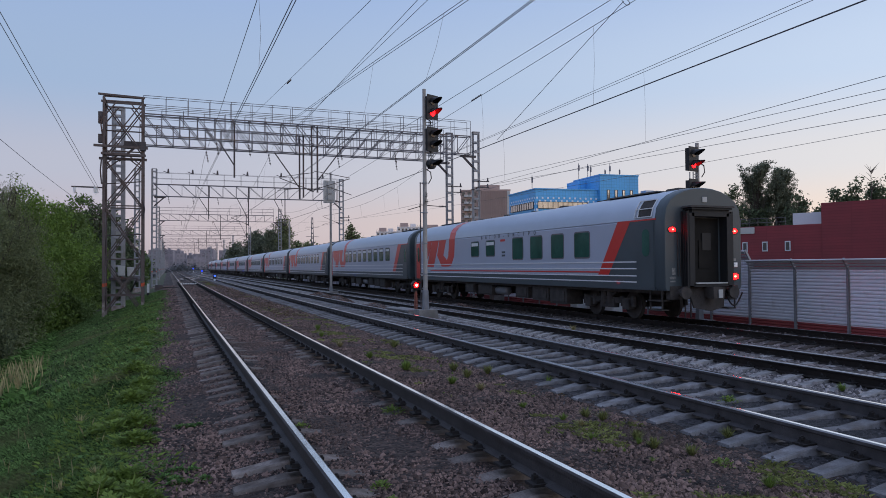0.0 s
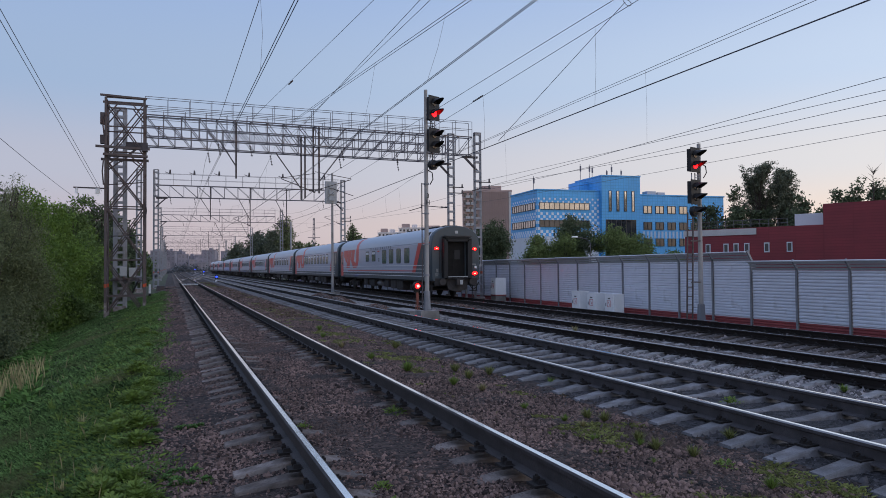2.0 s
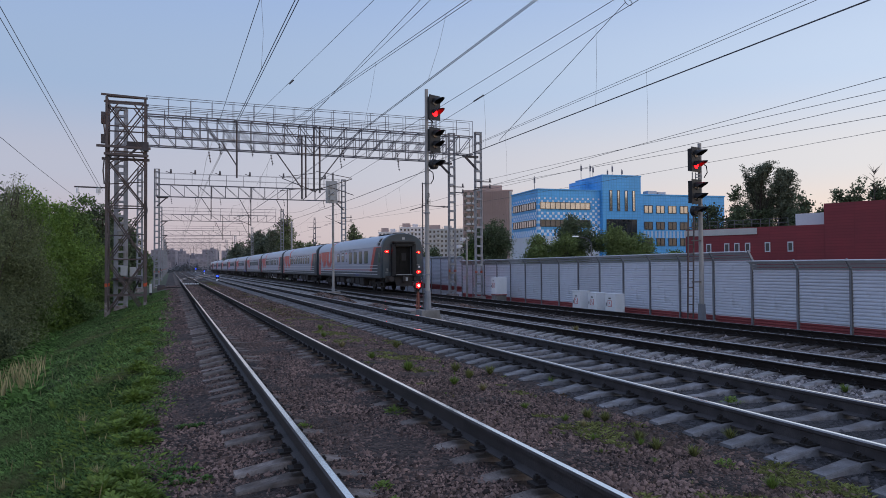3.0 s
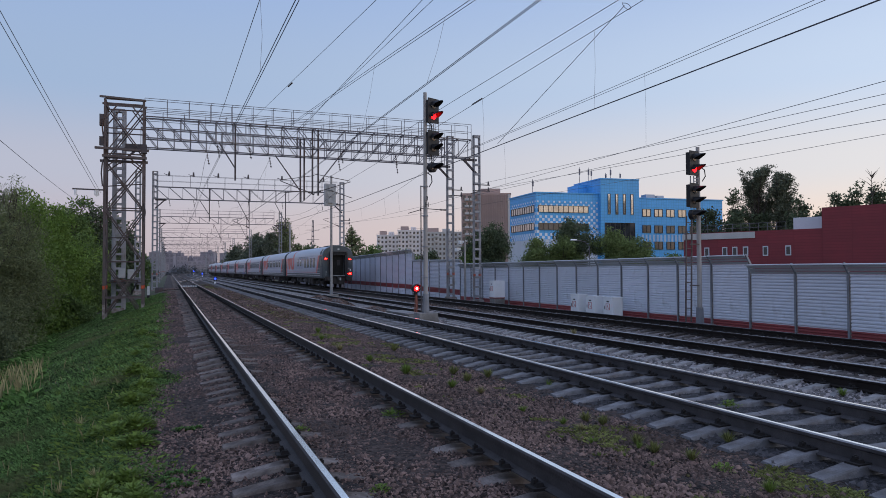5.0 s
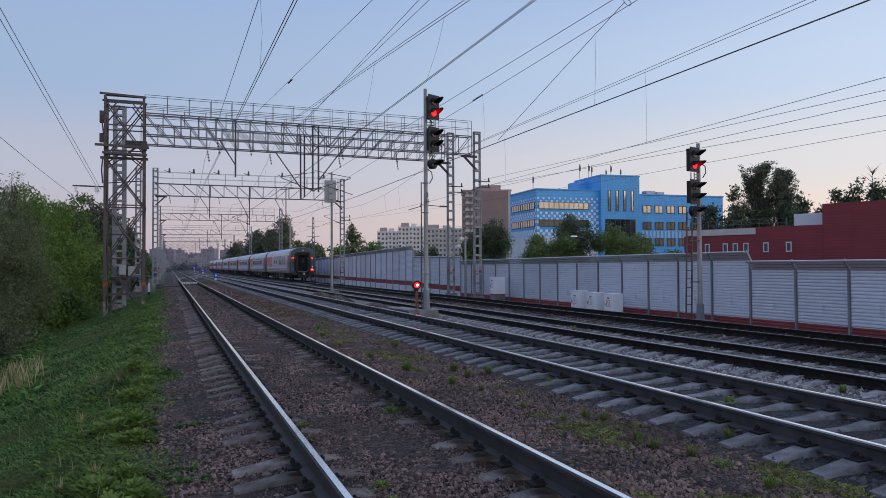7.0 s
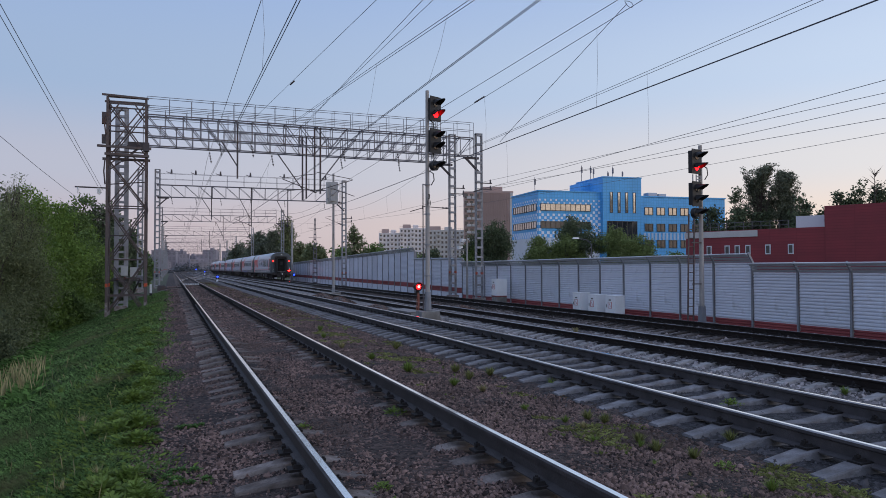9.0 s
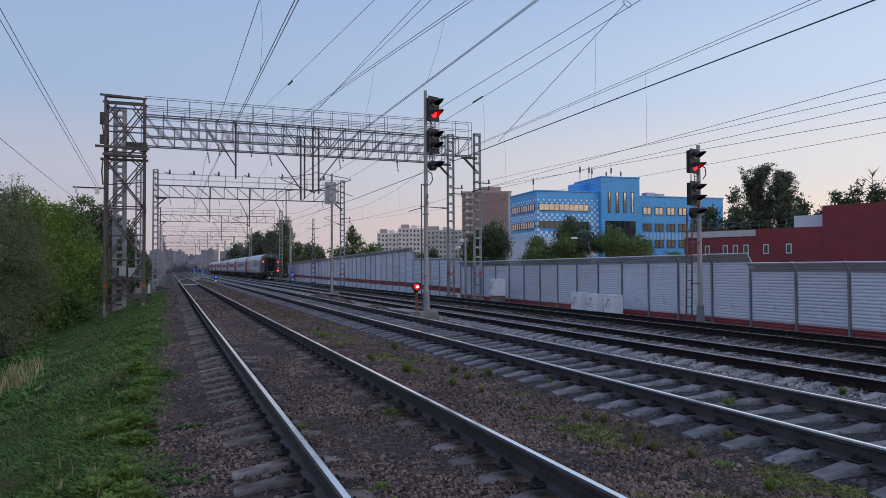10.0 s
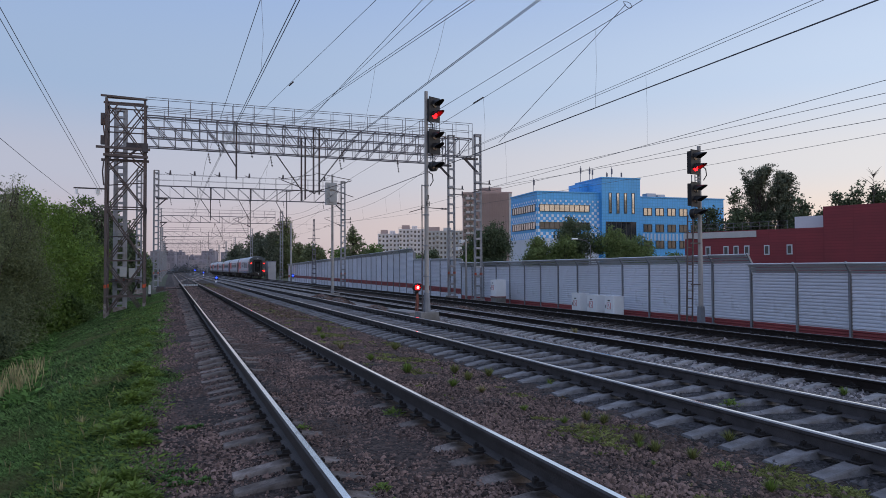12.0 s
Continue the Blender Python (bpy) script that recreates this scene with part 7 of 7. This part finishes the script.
def weed_clump(x, y, size, n, mat, seed, broad=True, label="low green weed growing in the gravel"):
    """A rosette of pointed leaves on short stems."""
    r = np.random.RandomState(seed)
    n, size = int(n * (3.2 if broad else 2.4)), size * 0.8
    a, up = r.uniform(0, 6.283, n), r.uniform(0.0, 1.1, n) if broad else r.uniform(0.7, 1.45, n)
    l = (0.014 + 0.24 * size if broad else 0.75 * size) * r.uniform(0.5, 1.3, n)
    f = r.uniform(0, 1, n) ** 0.6
    rad = size * f * (0.85 + 0.2 * np.sin(a * 2 + seed)) if broad else size * 0.12 * f
    dome = (0.6 if broad else 0.05) * size * np.sqrt(np.maximum(0.02, 1 - f * f)) * r.uniform(0.2, 1.0, n)
    d = np.stack([np.cos(a) * np.cos(up), np.sin(a) * np.cos(up), np.sin(up)], 1)
    s = np.stack([-np.sin(a), np.cos(a), r.uniform(-0.3, 0.3, n)], 1)
    l = np.where(np.arange(n) < n // 6, np.maximum(l, rad * 1.1), l)
    rad = np.where(np.arange(n) < n // 6, 0.0, rad)
    base = np.stack([np.cos(a) * rad, np.sin(a) * rad, dome], 1)
    w = (np.where(np.arange(n) < n // 6, 0.05, 0.3) if broad else np.full(n, 0.03))[:, None] * l[:, None]
    q = np.stack([base, base + d * l[:, None] * 0.45 + s * w, base + d * l[:, None] - np.array([0, 0, 0.15]) * l[:, None], base + d * l[:, None] * 0.45 - s * w], 1)
    me = card_mesh("weed", q.reshape(-1, 3), 4)
    me.materials.append(mat)
    return tagged(part("weed", me, None, m=pose(x, y, ground_z(x, y))), label, "weed", "weeds in the gravel")


rw = random.Random(21)
for k, (x, y, s, n, mat, broad) in enumerate([
        (1.52, 5.35, 0.11, 26, WEED, True), (1.5, 5.0, 0.08, 16, WEED, True), (1.32, 7.7, 0.1, 20, WEED, True), (2.42, 8.0, 0.16, 46, WEED, True), (3.75, 11.6, 0.3, 120, WEED, False), (3.95, 10.0, 0.22, 90, WEED, False),
        (4.15, 9.4, 0.2, 60, DRY, False), (4.1, 8.0, 0.15, 50, WEED, False), (4.2, 7.2, 0.16, 60, WEED, False), (4.25, 6.9, 0.14, 50, DRY, False), (4.0, 6.3, 0.12, 40, WEED, False), (4.35, 6.0, 0.14, 40, WEED, False),
        (4.6, 5.1, 0.13, 30, WEED, True), (3.6, 13.4, 0.25, 80, WEED, False), (3.5, 15.5, 0.25, 60, DRY, False), (7.75, 7.5, 0.16, 40, WEED, False), (6.6, 7.2, 0.18, 30, WEED, True), (5.3, 9.5, 0.2, 24, WEED, False),
        (7.6, 16.5, 0.3, 60, DRY, False), (3.6, 18, 0.25, 60, WEED, False), (3.9, 20, 0.3, 60, WEED, False), (4.54, 11.42, 0.27, 70, SPARSE, False), (4.45, 10.6, 0.26, 70, SPARSE, False), (4.57, 7.31, 0.22, 70, SPARSE, False), (4.67, 7.11, 0.22, 70, SPARSE, False), (4.44, 6.15, 0.20, 70, SPARSE, False), (4.39, 5.81, 0.20, 70, SPARSE, False), (4.56, 5.48, 0.20, 70, SPARSE, False), (4.47, 4.46, 0.18, 70, WEED, False), (10.02, 8.47, 0.23, 70, WEED, False), (11.28, 18.69, 0.35, 40, DRY, False), (4.65, 15.22, 0.31, 70, SPARSE, False), (4.92, 10.85, 0.26, 70, SPARSE, False), (5.28, 5.8, 0.20, 70, SPARSE, False)]):
    weed_clump(x, y, s, n, mat, 100 + k, broad)
for k, (x, y, q) in enumerate(((-0.32, 5.55, 0.26), (-0.42, 5.0, 0.22), (-0.2, 5.9, 0.2), (-0.3, 7.9, 0.24), (-0.34, 8.8, 0.26), (-0.45, 10.4, 0.28), (-0.35, 11.6, 0.28), (-0.5, 13.4, 0.32), (-0.55, 6.4, 0.2), (-0.62, 4.55, 0.2))):
    weed_clump(x, y, q, 170, WEED, 250 + k, True, "leafy bright green weed at the grass edge")
for k in range(26):
    y = 4.6 + 18 * rw.random() ** 1.5
    x = -0.35 - 0.25 * rw.random() - 0.15 * math.sin(y * 0.9)
    weed_clump(x, y, rw.uniform(0.13, 0.26), 90, WEED, 200 + k, True, "leafy bright green weed at the grass edge")
for k in range(16):
    y = 3.9 + 10 * rw.random()
    weed_clump(-0.5 - 0.12 * y * rw.random(), y, rw.uniform(0.16, 0.3), 10, DRY if k % 3 == 0 else WEED, 300 + k, False, "taller grass tuft with thin stalks")
for k in range(90):
    y = 4.0 + 22 * rw.random() ** 1.4
    x = -0.55 - (0.16 * y + 0.2) * rw.random()
    weed_clump(x, y, rw.uniform(0.05, 0.1) * (1 + y * 0.03), 26, (LEAF_COVER, LEAF, GRASS)[k % 3], 400 + k, k % 2 == 0, "small leafy plant among the grass")
for k in range(14):
    y = 6.3 + 0.5 * rw.random() + (1.9 if k > 8 else 0.0)
    weed_clump(rw.uniform(-0.15, 0.32), y, rw.uniform(0.05, 0.09), 40, LEAF_COVER, 560 + k, True, "small green weed spreading over the gravel path")
for k in range(40):
    y = 4.0 + 18 * rw.random() ** 1.3
    weed_clump(rw.uniform(-0.15, 0.4), y, rw.uniform(0.03, 0.06), 14, WEED, 500 + k, False, "tiny green shoots on the gravel path")
for k in range(60):
    y = 4.5 + 22 * rw.random() ** 1.3
    weed_clump(4.15 + rw.gauss(0, 0.4), y, rw.uniform(0.05, 0.11), 16, (WEED, WEED, DRY)[k % 3], 600 + k, False, "thin grass sprigs between the tracks")


# ---- what moves ----
def coach_pose(y):
    """A carriage whose rear end has come to y along the track."""
    x0, x1 = 16.087 + bend(y + 3.8), 16.087 + bend(y + 20.8)
    return pose(x0 - (x1 - x0) * 3.8 / 17.0, y, -0.463, 0, 0, -math.degrees(math.atan2(x1 - x0, 17.0)))


def motions():
    times = [k * 0.5 for k in range(25)]
    for i, (car, wheels) in enumerate([(bistro, bistro_wheels)] + COACHES):
        walk(car, [(t, coach_pose(train_y(t) + PITCHY * i)) for t in times])
        if wheels:
            turns = [k / 15 for k in range(181)]
            for w in wheels:
                ay = w.location.y
                walk(w, [(t, pose(0, ay, 0.475, math.degrees(-(train_y(t) - train_y(0)) / 0.475))) for t in turns])


motions()
